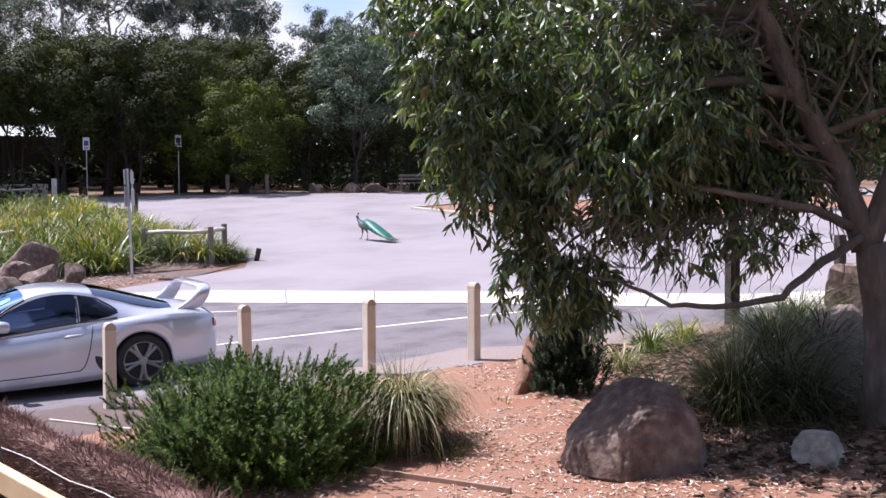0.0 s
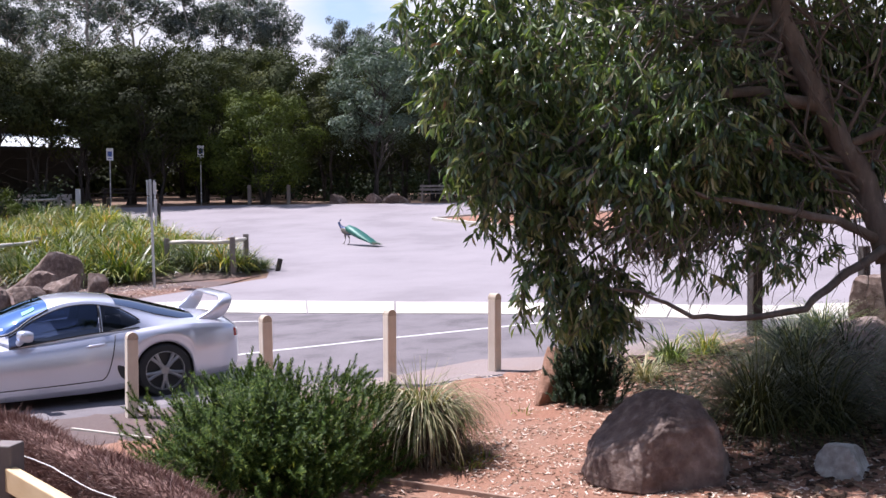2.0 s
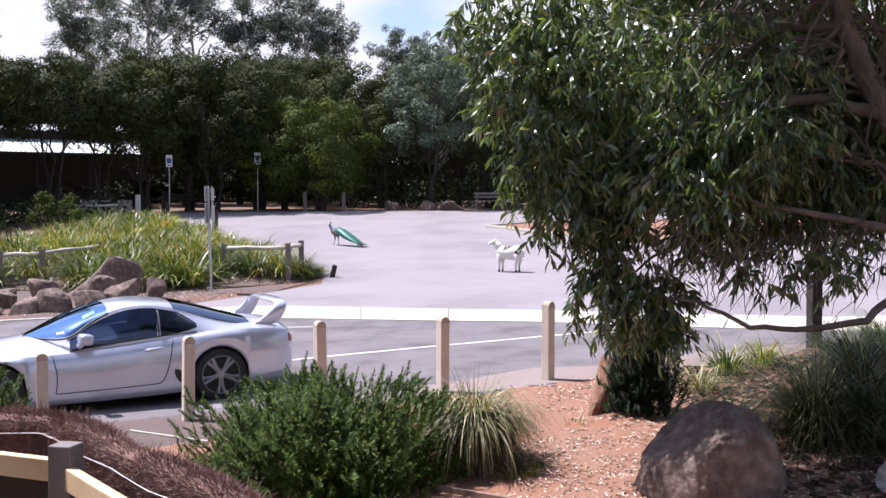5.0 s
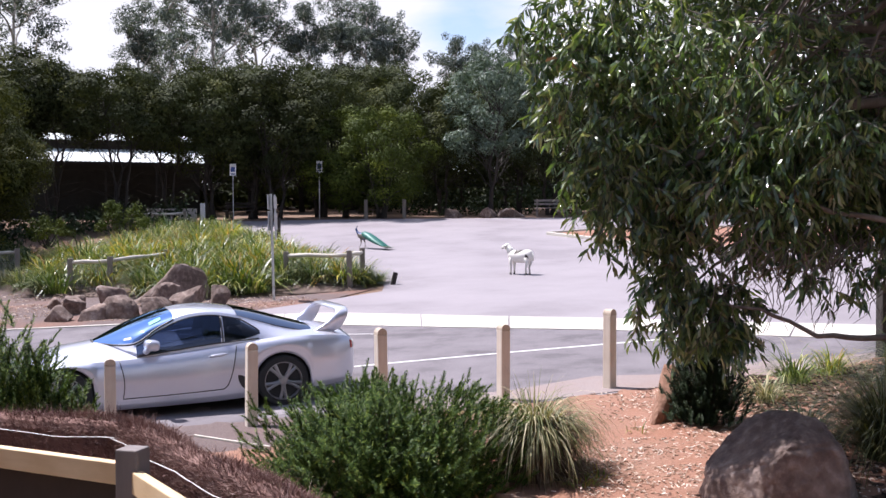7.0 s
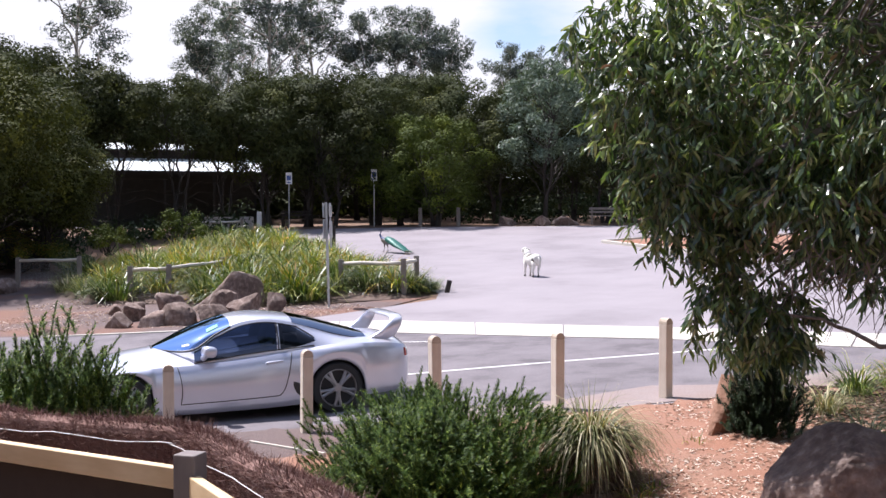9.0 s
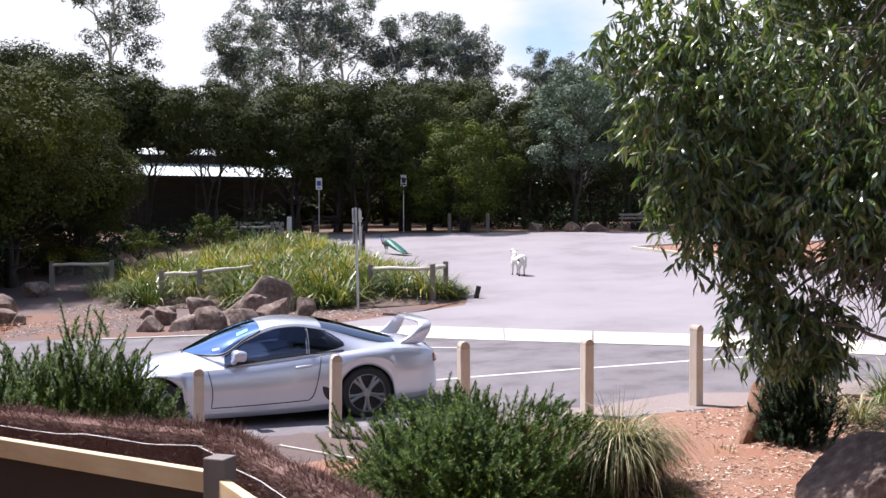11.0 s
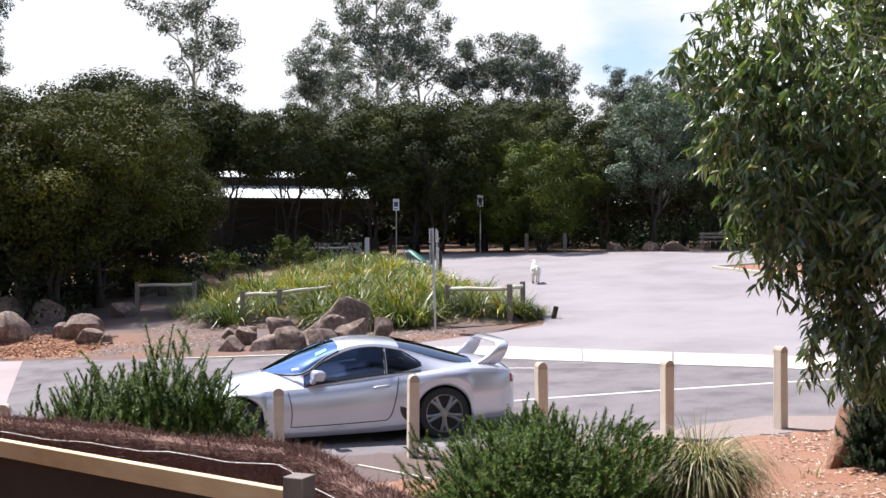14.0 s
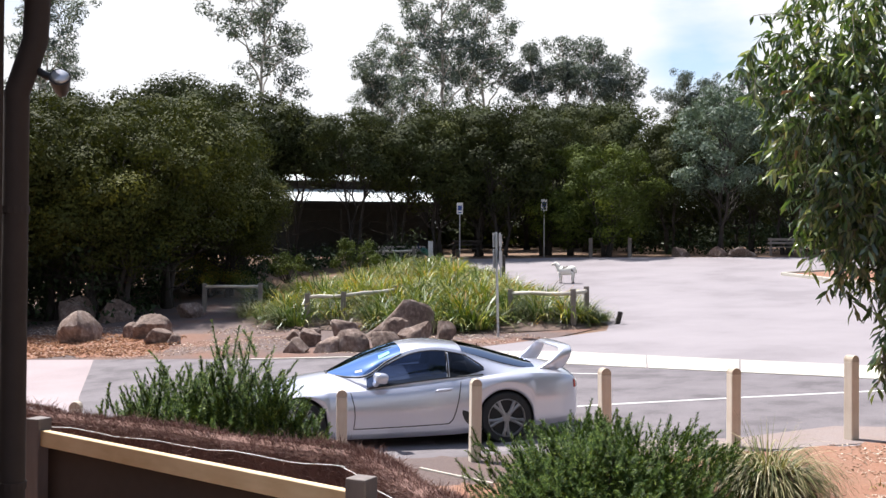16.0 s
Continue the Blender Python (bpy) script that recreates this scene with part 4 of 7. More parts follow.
# ---- shrubs, tussocks, strap plants ----
def blade(s, base, a, length, width, rise, r, segs=4, droop=1.0):
    """One arching strap leaf: a is its heading, rise how upright it starts."""
    h = Vector((math.cos(a), math.sin(a), 0))
    side = Vector((-h.y, h.x, 0))
    p, ang = Vector(base), rise
    o = len(s.v)
    for k in range(segs + 1):
        u = k / segs
        w = width * (1 - u ** 2.2) * (0.7 + 0.6 * u * (1 - u)) + 0.0008
        s.v += [tuple(p - side * w / 2), tuple(p + side * w / 2)]
        d = h * math.cos(ang) + Vector((0, 0, math.sin(ang)))
        p = p + d * length / segs
        ang -= r.uniform(0.25, 0.62) * (4 / segs) * droop
    for k in range(segs):
        s.f.append((o + 2 * k, o + 2 * k + 1, o + 2 * k + 3, o + 2 * k + 2))
        s.m.append(0)


def tussock(name, x, y, z, count, length, width, spread, mat, label, seed, category="tussock", group="", low=0.5, high=1.5, segs=4, droop=1.0):
    r = random.Random(seed)
    s = Shape()
    for _ in range(count):
        a, d = r.uniform(0, 6.283), spread * math.sqrt(r.random())
        b = (d * math.cos(a), d * math.sin(a), 0)
        blade(s, b, a + r.uniform(-0.6, 0.6), length * r.uniform(0.55, 1.1), width * r.uniform(0.6, 1.3), r.uniform(low, high), r, segs, droop)
    ob = part(name, s, mat)
    ob.matrix_basis = pose(x, y, z)
    return tagged(ob, label, category, group)


def needle_bush(x, y, z, wide, deep, tall, plumes, mat, label, seed, lean=0.5, needle=0.03, long=0.22, spikes=60):
    """A dense bush of feathery upright plumes set with small needles, some shoots standing clear."""
    r = random.Random(seed)
    bush = thing("shrub", pose(x, y, z), label, "shrub")
    leaves, wood = Shape(), Shape()
    for i in range(plumes):
        d = unit(r)
        d.z = abs(d.z)
        k = r.random() ** 0.3
        lump = 1 + 0.40 * noise.noise(d * 2.1 + Vector((seed, 0, 0))) + 0.30 * noise.noise(d * 5.6 + Vector((0, seed, 0)))
        base = Vector((d.x * wide / 2 * k * lump, d.y * deep / 2 * k * lump, max(0.02, tall * (0.04 + 0.80 * d.z ** 0.75 * k * lump) - 0.10)))
        way = (Vector((d.x * lean, d.y * lean, 0.72)) + unit(r) * 0.30).normalized()
        bend = unit(r) * 0.22
        tall_shoot = i < spikes
        l = long * (r.uniform(1.0, 1.45) if tall_shoot else r.uniform(0.5, 1.0))
        pts = [base + way * l * u + bend * l * u * u for u in (0, 0.35, 0.7, 1.0)]
        if tall_shoot:
            wood.tube(pts, [0.004, 0.0032, 0.0022, 0.001], 3, cap=False)
        n = max(14, int(l / 0.0024))
        for j in range(n):
            u = 0.04 + 0.96 * (j + r.random()) / n
            p = base + way * l * u + bend * l * u * u
            out = way.cross(unit(r))
            if out.length < 1e-3:
                continue
            out.normalize()
            a = (out * 0.85 + way * r.uniform(0.35, 1.0)).normalized()
            b = a.cross(way)
            b = b.normalized() * needle * 0.10 if b.length > 1e-4 else out * 0.002
            q = needle * r.uniform(0.75, 1.25) * (1.1 - 0.55 * u)
            leaves.add([p - b, p + b, p + a * q], [(0, 1, 2)])
    heart = [(Vector((math.cos(k * 2.4) * wide * 0.26 * (k % 3 > 0), math.sin(k * 2.4) * deep * 0.26 * (k % 3 > 0), tall * (0.20 + 0.32 * (k % 4) / 3))), wide * 0.20) for k in range(14)]
    scatter_leaves(leaves, heart, 2400, 0.055, 0.014, r)
    for _ in range(26):
        a = r.uniform(0, 6.283)
        e = Vector((math.cos(a) * wide * 0.36 * r.random(), math.sin(a) * deep * 0.36 * r.random(), tall * r.uniform(0.4, 0.75)))
        wood.tube(wander((r.uniform(-0.08, 0.08), r.uniform(-0.08, 0.08), -0.03), e, 4, 0.04, r), [0.018, 0.015, 0.012, 0.009, 0.005], 5)
    tagged(part("stem_frame", wood, BARK_DARK, bush), kind="stuff")
    part("foliage", leaves, mat, bush)
    return bush


needle_bush(-1.53, 7.85, near_ground(-1.53, 7.85), 2.0, 1.6, 1.06, 2700, LEAF_ROSEMARY, "dense bright green needle-leaved shrub in mulch", 21, 0.6, 0.046, 0.185, 90)
needle_bush(-4.78, 7.45, near_ground(-4.78, 7.45), 1.85, 1.2, 1.55, 2300, LEAF_ROSEMARY, "upright green needle-leaved shrub behind the brush fence", 22, 0.10, 0.052, 0.34, 120)
needle_bush(1.22, 10.2, near_ground(1.22, 10.2), 0.74, 0.7, 1.25, 900, LEAF_DARK, "dark green upright shrub beside a stone", 23, 0.3, 0.042, 0.18, 20)


def mop_grass(x, y, z, label, seed):
    """An old tussock: a heap of brown thatch with long blades falling over it all round."""
    r = random.Random(seed)
    grass = thing("tussock_grass", pose(x, y, z), label, "tussock")
    old, green = Shape(), Shape()
    for _ in range(1500):   # dead thatch hanging to the ground
        a, k = r.uniform(0, 6.283), r.random() ** 0.6
        b = (0.26 * k * math.cos(a), 0.26 * k * math.sin(a), 0.42 * (1 - k * k) + 0.06)
        blade(old, b, a + r.uniform(-0.5, 0.5), r.uniform(0.22, 0.5), 0.009, r.uniform(-0.4, 0.5), r, 4, 0.8)
    for _ in range(950):
        a, k = r.uniform(0, 6.283), math.sqrt(r.random())
        b = (0.15 * k * math.cos(a), 0.15 * k * math.sin(a), 0.34 - 0.1 * k)
        blade(green, b, a + r.uniform(-0.5, 0.5), r.uniform(0.44, 0.9), r.uniform(0.008, 0.017), r.uniform(0.75, 1.5), r, 7, r.uniform(1.25, 1.75))
    for _ in range(46):   # stiff seed stalks
        a = r.uniform(0, 6.283)
        blade(green, (0.1 * math.cos(a), 0.1 * math.sin(a), 0.35), a, r.uniform(0.35, 0.62), 0.006, r.uniform(1.15, 1.55), r, 4, 0.35)
    core = Shape()
    core.lathe([(0.30, -0.05), (0.31, 0.08), (0.25, 0.24), (0.14, 0.36), (0.0, 0.40)], 18)
    part("thatch_core", core, LITTER, grass, smooth=True)
    tagged(part("thatch", old, LEAF_THATCH, grass, "dead brown thatch"), kind="stuff")
    tagged(part("blades", green, LEAF_STRAW, grass), kind="stuff")


LEAF_THATCH = leafy("thatch_leaf", [(0.0, (0.06, 0.038, 0.025)), (0.6, (0.15, 0.105, 0.07)), (1.0, (0.34, 0.27, 0.18))], 0.8, 0.1, 0.2)
mop_grass(-0.36, 8.42, near_ground(-0.36, 8.42), "pale straw-and-green tussock drooping over brown thatch", 31)
# tussocks and strap clumps under the gum
for i, (x, y, n, l, w, m, lab) in enumerate([
        (2.45, 12.2, 170, 0.75, 0.016, LEAF_STRAP, "yellow-green strappy clump beside the posts"),
        (1.95, 11.2, 150, 0.55, 0.012, LEAF_STRAW, "dry straw-coloured grass clump"),
        (2.95, 12.6, 120, 0.6, 0.016, LEAF_LIME, "lime strappy clump in mulch"),
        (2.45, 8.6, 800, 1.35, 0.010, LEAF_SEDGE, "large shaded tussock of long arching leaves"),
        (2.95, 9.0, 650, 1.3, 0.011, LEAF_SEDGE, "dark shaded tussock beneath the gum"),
        (3.3, 10.2, 420, 1.15, 0.013, LEAF_STRAP, "green tussock behind the rock"),
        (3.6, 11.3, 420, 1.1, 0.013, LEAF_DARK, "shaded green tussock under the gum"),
        (3.7, 12.2, 220, 0.85, 0.015, LEAF_STRAP, "sunlit green tussock near a post"),
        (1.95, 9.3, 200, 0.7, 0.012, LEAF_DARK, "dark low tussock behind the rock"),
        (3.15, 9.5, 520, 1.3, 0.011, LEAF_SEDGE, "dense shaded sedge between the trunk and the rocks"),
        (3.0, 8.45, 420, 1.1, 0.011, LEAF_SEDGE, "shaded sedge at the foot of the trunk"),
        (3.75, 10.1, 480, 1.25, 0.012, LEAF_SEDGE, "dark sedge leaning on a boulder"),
        (4.2, 12.0, 360, 1.1, 0.013, LEAF_STRAP, "green tussock in half shade near the posts"),
        (4.6, 13.4, 200, 0.8, 0.015, LEAF_STRAP, "green tussock at the garden edge")]):
    tussock("tussock_grass", x, y, near_ground(x, y), n, l, w, 0.16, m, lab, 40 + i, group="tussocks under the gum", low=0.7, high=1.6, segs=6, droop=1.2)
for i, (x, y, n) in enumerate([(0.02, 8.0, 40), (0.15, 8.2, 26), (1.75, 9.9, 24), (-0.75, 7.7, 30), (0.55, 9.9, 14)]):
    tussock("weed", x, y, near_ground(x, y), n, 0.16, 0.012, 0.12, LEAF_LIME, "small green weed in bark mulch", 60 + i, "weed", "weeds", 0.4, 1.4, 3)["kind"] = "stuff"


def before_fence(x, y):
    """The bare edge between the bed's rails and the gravel."""
    return (x > -7.9 and y < 26.95) or (-12.95 < x < -12.0 and y < 27.4 + (x + 12.95) * 2.2) or (-14.1 < x <= -12.95 and y < 27.4) or (x < -16.4 and y < 31.6)


def strap_bed():
    """The planted bed: clumps along its front as things of their own, the rest as one cover."""
    r = random.Random(77)
    kinds = []
    for k, (mat, lab) in enumerate([(LEAF_STRAP, "green strap-leaved plant in the fenced bed"), (LEAF_LIME, "yellow-green strap-leaved plant in soil"), (LEAF_STRAP, "glossy green strap-leaved plant with pale tips")]):
        ob = tussock("strap_plant", -7.0 - k, 26.8, 0, 140, 0.85, 0.028, 0.24, mat, lab, 80 + k, "strap plant", "plants in the fenced bed", 0.5, 1.5, 4)
        kinds.append(ob)
    n = 0
    placed = []
    while n < 125:
        x, y = r.uniform(-19, -5.8), r.uniform(25.6, 33)
        if not inside(x, y, BED) or before_fence(x, y) or any(math.hypot(x - a, y - b) < 0.42 for a, b in placed):
            continue
        placed.append((x, y))
        k = 0.95 + 0.6 * r.random()
        m = pose(x, y, land(x, y) + 0.05 + bed_mound(x, y), 0, 0, r.uniform(0, 360)) @ Matrix.Diagonal((k, k, k, 1))
        if n < 3:
            kinds[n].matrix_basis = m
        else:
            copy_thing(kinds[0 if y < 28 and r.random() < 0.75 else r.choice((1, 1, 2))], m)
        n += 1
    for i, (x, y, k) in enumerate([(-5.6, 27.5, 0.6), (-5.5, 27.9, 0.7), (-6.25, 26.85, 0.85), (-6.6, 27.0, 0.95), (-6.95, 27.05, 0.9), (-7.3, 27.05, 1.0), (-7.65, 27.2, 0.95), (-8.2, 26.4, 1.0), (-8.5, 26.9, 1.1), (-9.6, 26.5, 1.1), (-10.2, 26.9, 1.1), (-11.0, 27.2, 1.1), (-11.7, 27.9, 1.1), (-11.6, 28.9, 1.1), (-8.6, 26.2, 1.0), (-9.2, 26.4, 1.0), (-6.0, 28.0, 0.9), (-6.4, 28.7, 0.9),
                                  (-6.9, 29.6, 0.9), (-7.6, 30.6, 0.9), (-8.4, 32.2, 0.8), (-8.4, 25.9, 0.8), (-8.7, 25.75, 0.8), (-9.0, 25.8, 0.8)]):
        copy_thing(kinds[0 if i % 3 else 2], pose(x, y, land(x, y) + 0.05, 0, 0, i * 57) @ Matrix.Diagonal((k, k, k, 1)))
    # big pale-tipped clumps standing above the cover
    for i, (x, y) in enumerate([(-14.8, 38.5), (-13.9, 39.5), (-12.2, 36.4), (-18.2, 34.5), (-17.4, 33.2), (-15.9, 41.5), (-11.0, 34.6), (-9.6, 29.4), (-8.2, 28.4), (-11.6, 30.2), (-13.0, 32.0), (-10.3, 32.4), (-15.2, 30.6), (-9.0, 31.6), (-13.6, 28.6), (-16.2, 35.6), (-7.4, 27.9), (-15.4, 43.2), (-16.6, 44.6), (-14.2, 41.2), (-17.0, 40.2), (-12.6, 38.6), (-11.4, 36.8), (-18.4, 37.0), (-17.6, 42.6), (-13.2, 34.4), (-10.0, 34.0)]):
        tussock("flax_clump", x, y, land(x, y) + 0.05 + bed_mound(x, y), 130, 1.3, 0.042, 0.25, (LEAF_STRAP, LEAF_LIME, LEAF_STRAP)[i % 3], "arching flax clump with sunlit leaves", 90 + i, "flax", "flax clumps", 0.7, 1.5, 5)
    s, deep = Shape(), Shape()
    for _ in range(900):
        x, y = r.uniform(-20, -6), r.uniform(27, 49.5)
        if not inside(x, y, BED) or before_fence(x, y):
            continue
        z = land(x, y) + 0.05 + bed_mound(x, y)
        tall = 0.66 + 0.42 * ripple(x, y, 2.5, 3)
        for _ in range(34):
            a = r.uniform(0, 6.283)
            blade(deep if ripple(x, y, 1.3, 7) + 0.012 * (33 - y) > 0.06 else s, (x + r.uniform(-0.3, 0.3), y + r.uniform(-0.3, 0.3), z), a, tall * r.uniform(0.6, 1.35), 0.023, r.uniform(0.6, 1.5), r, 3)
    tagged(part("ground_cover", deep, LEAF_STRAP), "green strappy ground cover with pale tips over the bed", "ground cover", kind="stuff")
    tagged(part("ground_cover", s, LEAF_LIME), "yellow-green strappy ground cover over the bed", "ground cover", kind="stuff")

    for i, (x, y, m) in enumerate([(-17.5, 29.4, LEAF_STRAW), (-16.7, 29.0, LEAF_LIME), (-18.0, 30.2, LEAF_STRAW), (-16.2, 29.8, LEAF_STRAP), (-15.6, 28.4, LEAF_STRAW)]):
        tussock("tussock_grass", x, y, land(x, y) + 0.04, 150, 0.85, 0.022, 0.3, m, "dry yellow-green tussock in front of the rail", 120 + i, group="tussocks by the path", low=0.7, high=1.55, segs=4)


strap_bed()


def leaf_bush(x, y, wide, tall, mat, label, seed, per, size):
    """A loose broad-leaved shrub on thin stems."""
    r = random.Random(seed)
    bush = thing("shrub", pose(x, y, land(x, y)), label, "shrub")
    wood, leaves = Shape(), Shape()
    clumps = []
    for _ in range(26):
        a, k = r.uniform(0, 6.283), math.sqrt(r.random())
        e = Vector((math.cos(a) * wide / 2 * k, math.sin(a) * wide / 2 * k, tall * (1 - 0.55 * k * k) * r.uniform(0.55, 1.0)))
        wood.tube(wander((r.uniform(-0.1, 0.1), r.uniform(-0.1, 0.1), -0.05), e, 4, 0.06, r), [0.025, 0.02, 0.015, 0.01, 0.006], 5)
        clumps.append((e, wide * 0.13))
    scatter_leaves(leaves, clumps, per, size, size * 0.42, r)
    tagged(part("stem_frame", wood, BARK_DARK, bush), kind="stuff")
    part("foliage", leaves, mat, bush)


leaf_bush(*polar(-33.0, 43), 3.2, 1.8, LEAF_LIME, "bright lime shrub at the edge of the shaded wood", 201, 1500, 0.11)
leaf_bush(*polar(-30.4, 41.5), 1.8, 0.8, LEAF_STRAP, "low green shrub beside the shaded path", 202, 1500, 0.11)
leaf_bush(*polar(-24.9, 46.5), 2.2, 2.1, LEAF_OLIVE, "thin open shrub behind the planted bed", 203, 900, 0.14)
leaf_bush(*polar(-28.6, 47.0), 2.0, 1.5, LEAF_OLIVE, "thin brown-green shrub in front of the lodge", 204, 900, 0.14)

# ---- the parked sports car ----
PAINT = surface("silver_paint", [(0.3, (0.57, 0.58, 0.67)), (0.7, (0.64, 0.65, 0.74))],
                [(0.3, (0.60, 0.61, 0.69)), (0.7, (0.68, 0.69, 0.76))], 900, 2, 0.30, 0.0, metal=0.48)
_b = PAINT.node_tree.nodes["Principled BSDF"]
_b.inputs["Coat Weight"].default_value, _b.inputs["Coat Roughness"].default_value = 1.0, 0.05


def plain(name, colour, rough, metal=0.0, spec=0.5, vary=0.06, scale=30):
    lo, hi = tuple(c * (1 - vary) for c in colour), tuple(c * (1 + vary) for c in colour)
    return surface(name, [(0.3, lo), (0.7, hi)], [(0.3, lo), (0.7, hi)], scale, 2, rough, 0.0, metal=metal, spec=spec)


RUBBER = plain("tyre_rubber", (0.022, 0.022, 0.023), 0.85)
ALLOY = plain("alloy", (0.34, 0.33, 0.33), 0.45, 0.7, vary=0.2)
BLACK_TRIM = plain("black_trim", (0.02, 0.02, 0.022), 0.5)
CABIN = plain("cabin_cloth", (0.06, 0.06, 0.07), 0.9)
RED_LENS = plain("red_lens", (0.28, 0.015, 0.012), 0.2)
AMBER_LENS = plain("amber_lens", (0.5, 0.18, 0.02), 0.2)
STICKER = plain("sticker", (0.75, 0.76, 0.74), 0.6)
GREEN_STICKER = plain("green_sticker", (0.12, 0.45, 0.28), 0.6)


def glass(name, tint, clear, sheen=(1, 1, 1)):
    m, t, b = nodes_of(name)
    b.inputs["Base Color"].default_value = (*tint, 1)
    b.inputs["Roughness"].default_value = 0.02
    tr = t.nodes.new("ShaderNodeBsdfTransparent")
    tr.inputs["Color"].default_value = (*tint, 1)
    gl = t.nodes.new("ShaderNodeBsdfGlossy")
    gl.inputs["Roughness"].default_value = 0.02
    gl.inputs["Color"].default_value = (*sheen, 1)
    fr = t.nodes.new("ShaderNodeFresnel")
    fr.inputs["IOR"].default_value = 1.5
    ad = t.nodes.new("ShaderNodeMath")
    ad.operation = "ADD"
    ad.inputs[1].default_value = 1 - clear
    t.links.new(fr.outputs["Fac"], ad.inputs[0])
    ms = t.nodes.new("ShaderNodeMixShader")
    t.links.new(ad.outputs["Value"], ms.inputs["Fac"])
    t.links.new(tr.outputs["BSDF"], ms.inputs[1])
    t.links.new(gl.outputs["BSDF"], ms.inputs[2])
    t.links.new(ms.outputs["Shader"], t.nodes["Material Output"].inputs["Surface"])
    return m


# sheen tints the reflections: blue sky is coloured into the screen, less into the rest
CAR_GLASS = glass("car_glass", (0.06, 0.085, 0.15), 0.93, (0.36, 0.43, 0.60))
SCREEN_GLASS = glass("sky_sheen_glass", (0.06, 0.10, 0.20), 0.84, (0.36, 0.54, 0.88))
TINT_GLASS = glass("tinted_glass", (0.05, 0.055, 0.065), 0.98, (0.34, 0.37, 0.43))


def curve(x, xs, ys):
    """A smooth line through a few stations, xs rising."""
    if x <= xs[0]:
        return ys[0]
    if x >= xs[-1]:
        return ys[-1]
    i = max(k for k in range(len(xs) - 1) if xs[k] <= x)
    h = xs[i + 1] - xs[i]

    def slope(k):
        if k in (0, len(xs) - 1):
            j = min(k, len(xs) - 2)
            return (ys[j + 1] - ys[j]) / (xs[j + 1] - xs[j])
        return (ys[k + 1] - ys[k - 1]) / (xs[k + 1] - xs[k - 1])
    u = (x - xs[i]) / h
    return ((2 * u**3 - 3 * u**2 + 1) * ys[i] + (u**3 - 2 * u**2 + u) * h * slope(i)
            + (3 * u**2 - 2 * u**3) * ys[i + 1] + (u**3 - u**2) * h * slope(i + 1))


CX = (-2.25, -2.17, -1.9, -1.25, -0.6, 0.0, 0.6, 1.0, 1.3, 1.7, 2.05, 2.2, 2.27)
C_WIDE = (0.60, 0.76, 0.865, 0.905, 0.885, 0.875, 0.87, 0.875, 0.885, 0.85, 0.74, 0.58, 0.42)
C_SHOULDER = (0.73, 0.785, 0.84, 0.85, 0.79, 0.735, 0.705, 0.70, 0.695, 0.64, 0.545, 0.47, 0.43)
C_DECK = (0.76, 0.86, 0.93, 0.94, 0.93, 0.91, 0.90, 0.86, 0.815, 0.725, 0.60, 0.51, 0.44)
C_LOW = (0.36, 0.27, 0.22, 0.20, 0.155, 0.145, 0.145, 0.15, 0.16, 0.165, 0.17, 0.20, 0.28)
AXLES = (1.30, -1.25)


def car_side(x, v, out=0.0):
    """Lower body: v 0 at the sill, 1 at the shoulder."""
    w, zs, zb = curve(x, CX, C_WIDE), curve(x, CX, C_SHOULDER), curve(x, CX, C_LOW)
    for a in AXLES:
        d = abs(x - a)
        if d < 0.352:
            zb = max(zb, 0.315 + math.sqrt(0.352**2 - d * d))
    k = curve(v, (0.0, 0.12, 0.3, 0.55, 0.8, 0.93, 1.0), (0.955, 0.985, 0.99, 1.0, 0.975, 0.945, 0.91))
    return Vector((x, w * k + out, zb + (zs - zb) * v))


def car_deck(x, v, out=0.0):
    """Bonnet and tail: v 0 at the shoulder, 1 on the middle line."""
    p = car_side(x, 1.0)
    zd = curve(x, CX, C_DECK)
    return Vector((x, p.y * (1 - v), p.z + (zd - p.z) * math.sin(v * math.pi / 2) ** 0.8 + out))


HX = (-1.80, -1.6, -1.3, -1.0, -0.7, -0.4, -0.1, 0.2, 0.5, 0.92)
H_EDGE = (0.855, 0.875, 0.935, 1.035, 1.13, 1.185, 1.155, 1.03, 0.85, 0.845)
H_TOP = (0.925, 0.97, 1.06, 1.15, 1.212, 1.242, 1.232, 1.165, 1.06, 0.872)
H_WIDE = (0.60, 0.58, 0.585, 0.60, 0.605, 0.60, 0.595, 0.635, 0.70, 0.16)


def car_roof(x, v, out=0.0):
    """Cabin: v 0 at the belt, 0.5 at the roof's edge, 1 on the middle line."""
    b = car_side(x, 1.0)
    e = Vector((x, curve(x, HX, H_WIDE), max(curve(x, HX, H_EDGE), b.z + 0.005)))
    top = max(curve(x, HX, H_TOP), e.z + 0.004)
    b.y = b.y * 0.97
    if v < 0.5:
        u = v * 2
        p = b.lerp(e, u)
        p.y += 0.035 * math.sin(u * math.pi) * min(1, (e.z - b.z) * 4)
        return p + Vector((0, out, out * 0.6))
    u = v * 2 - 1
    return Vector((x, e.y * math.cos(u * math.pi / 2) ** 0.75 if u < 1 else 0.0, e.z + (top - e.z) * math.sin(u * math.pi / 2))) + Vector((0, out * 0.4, out))


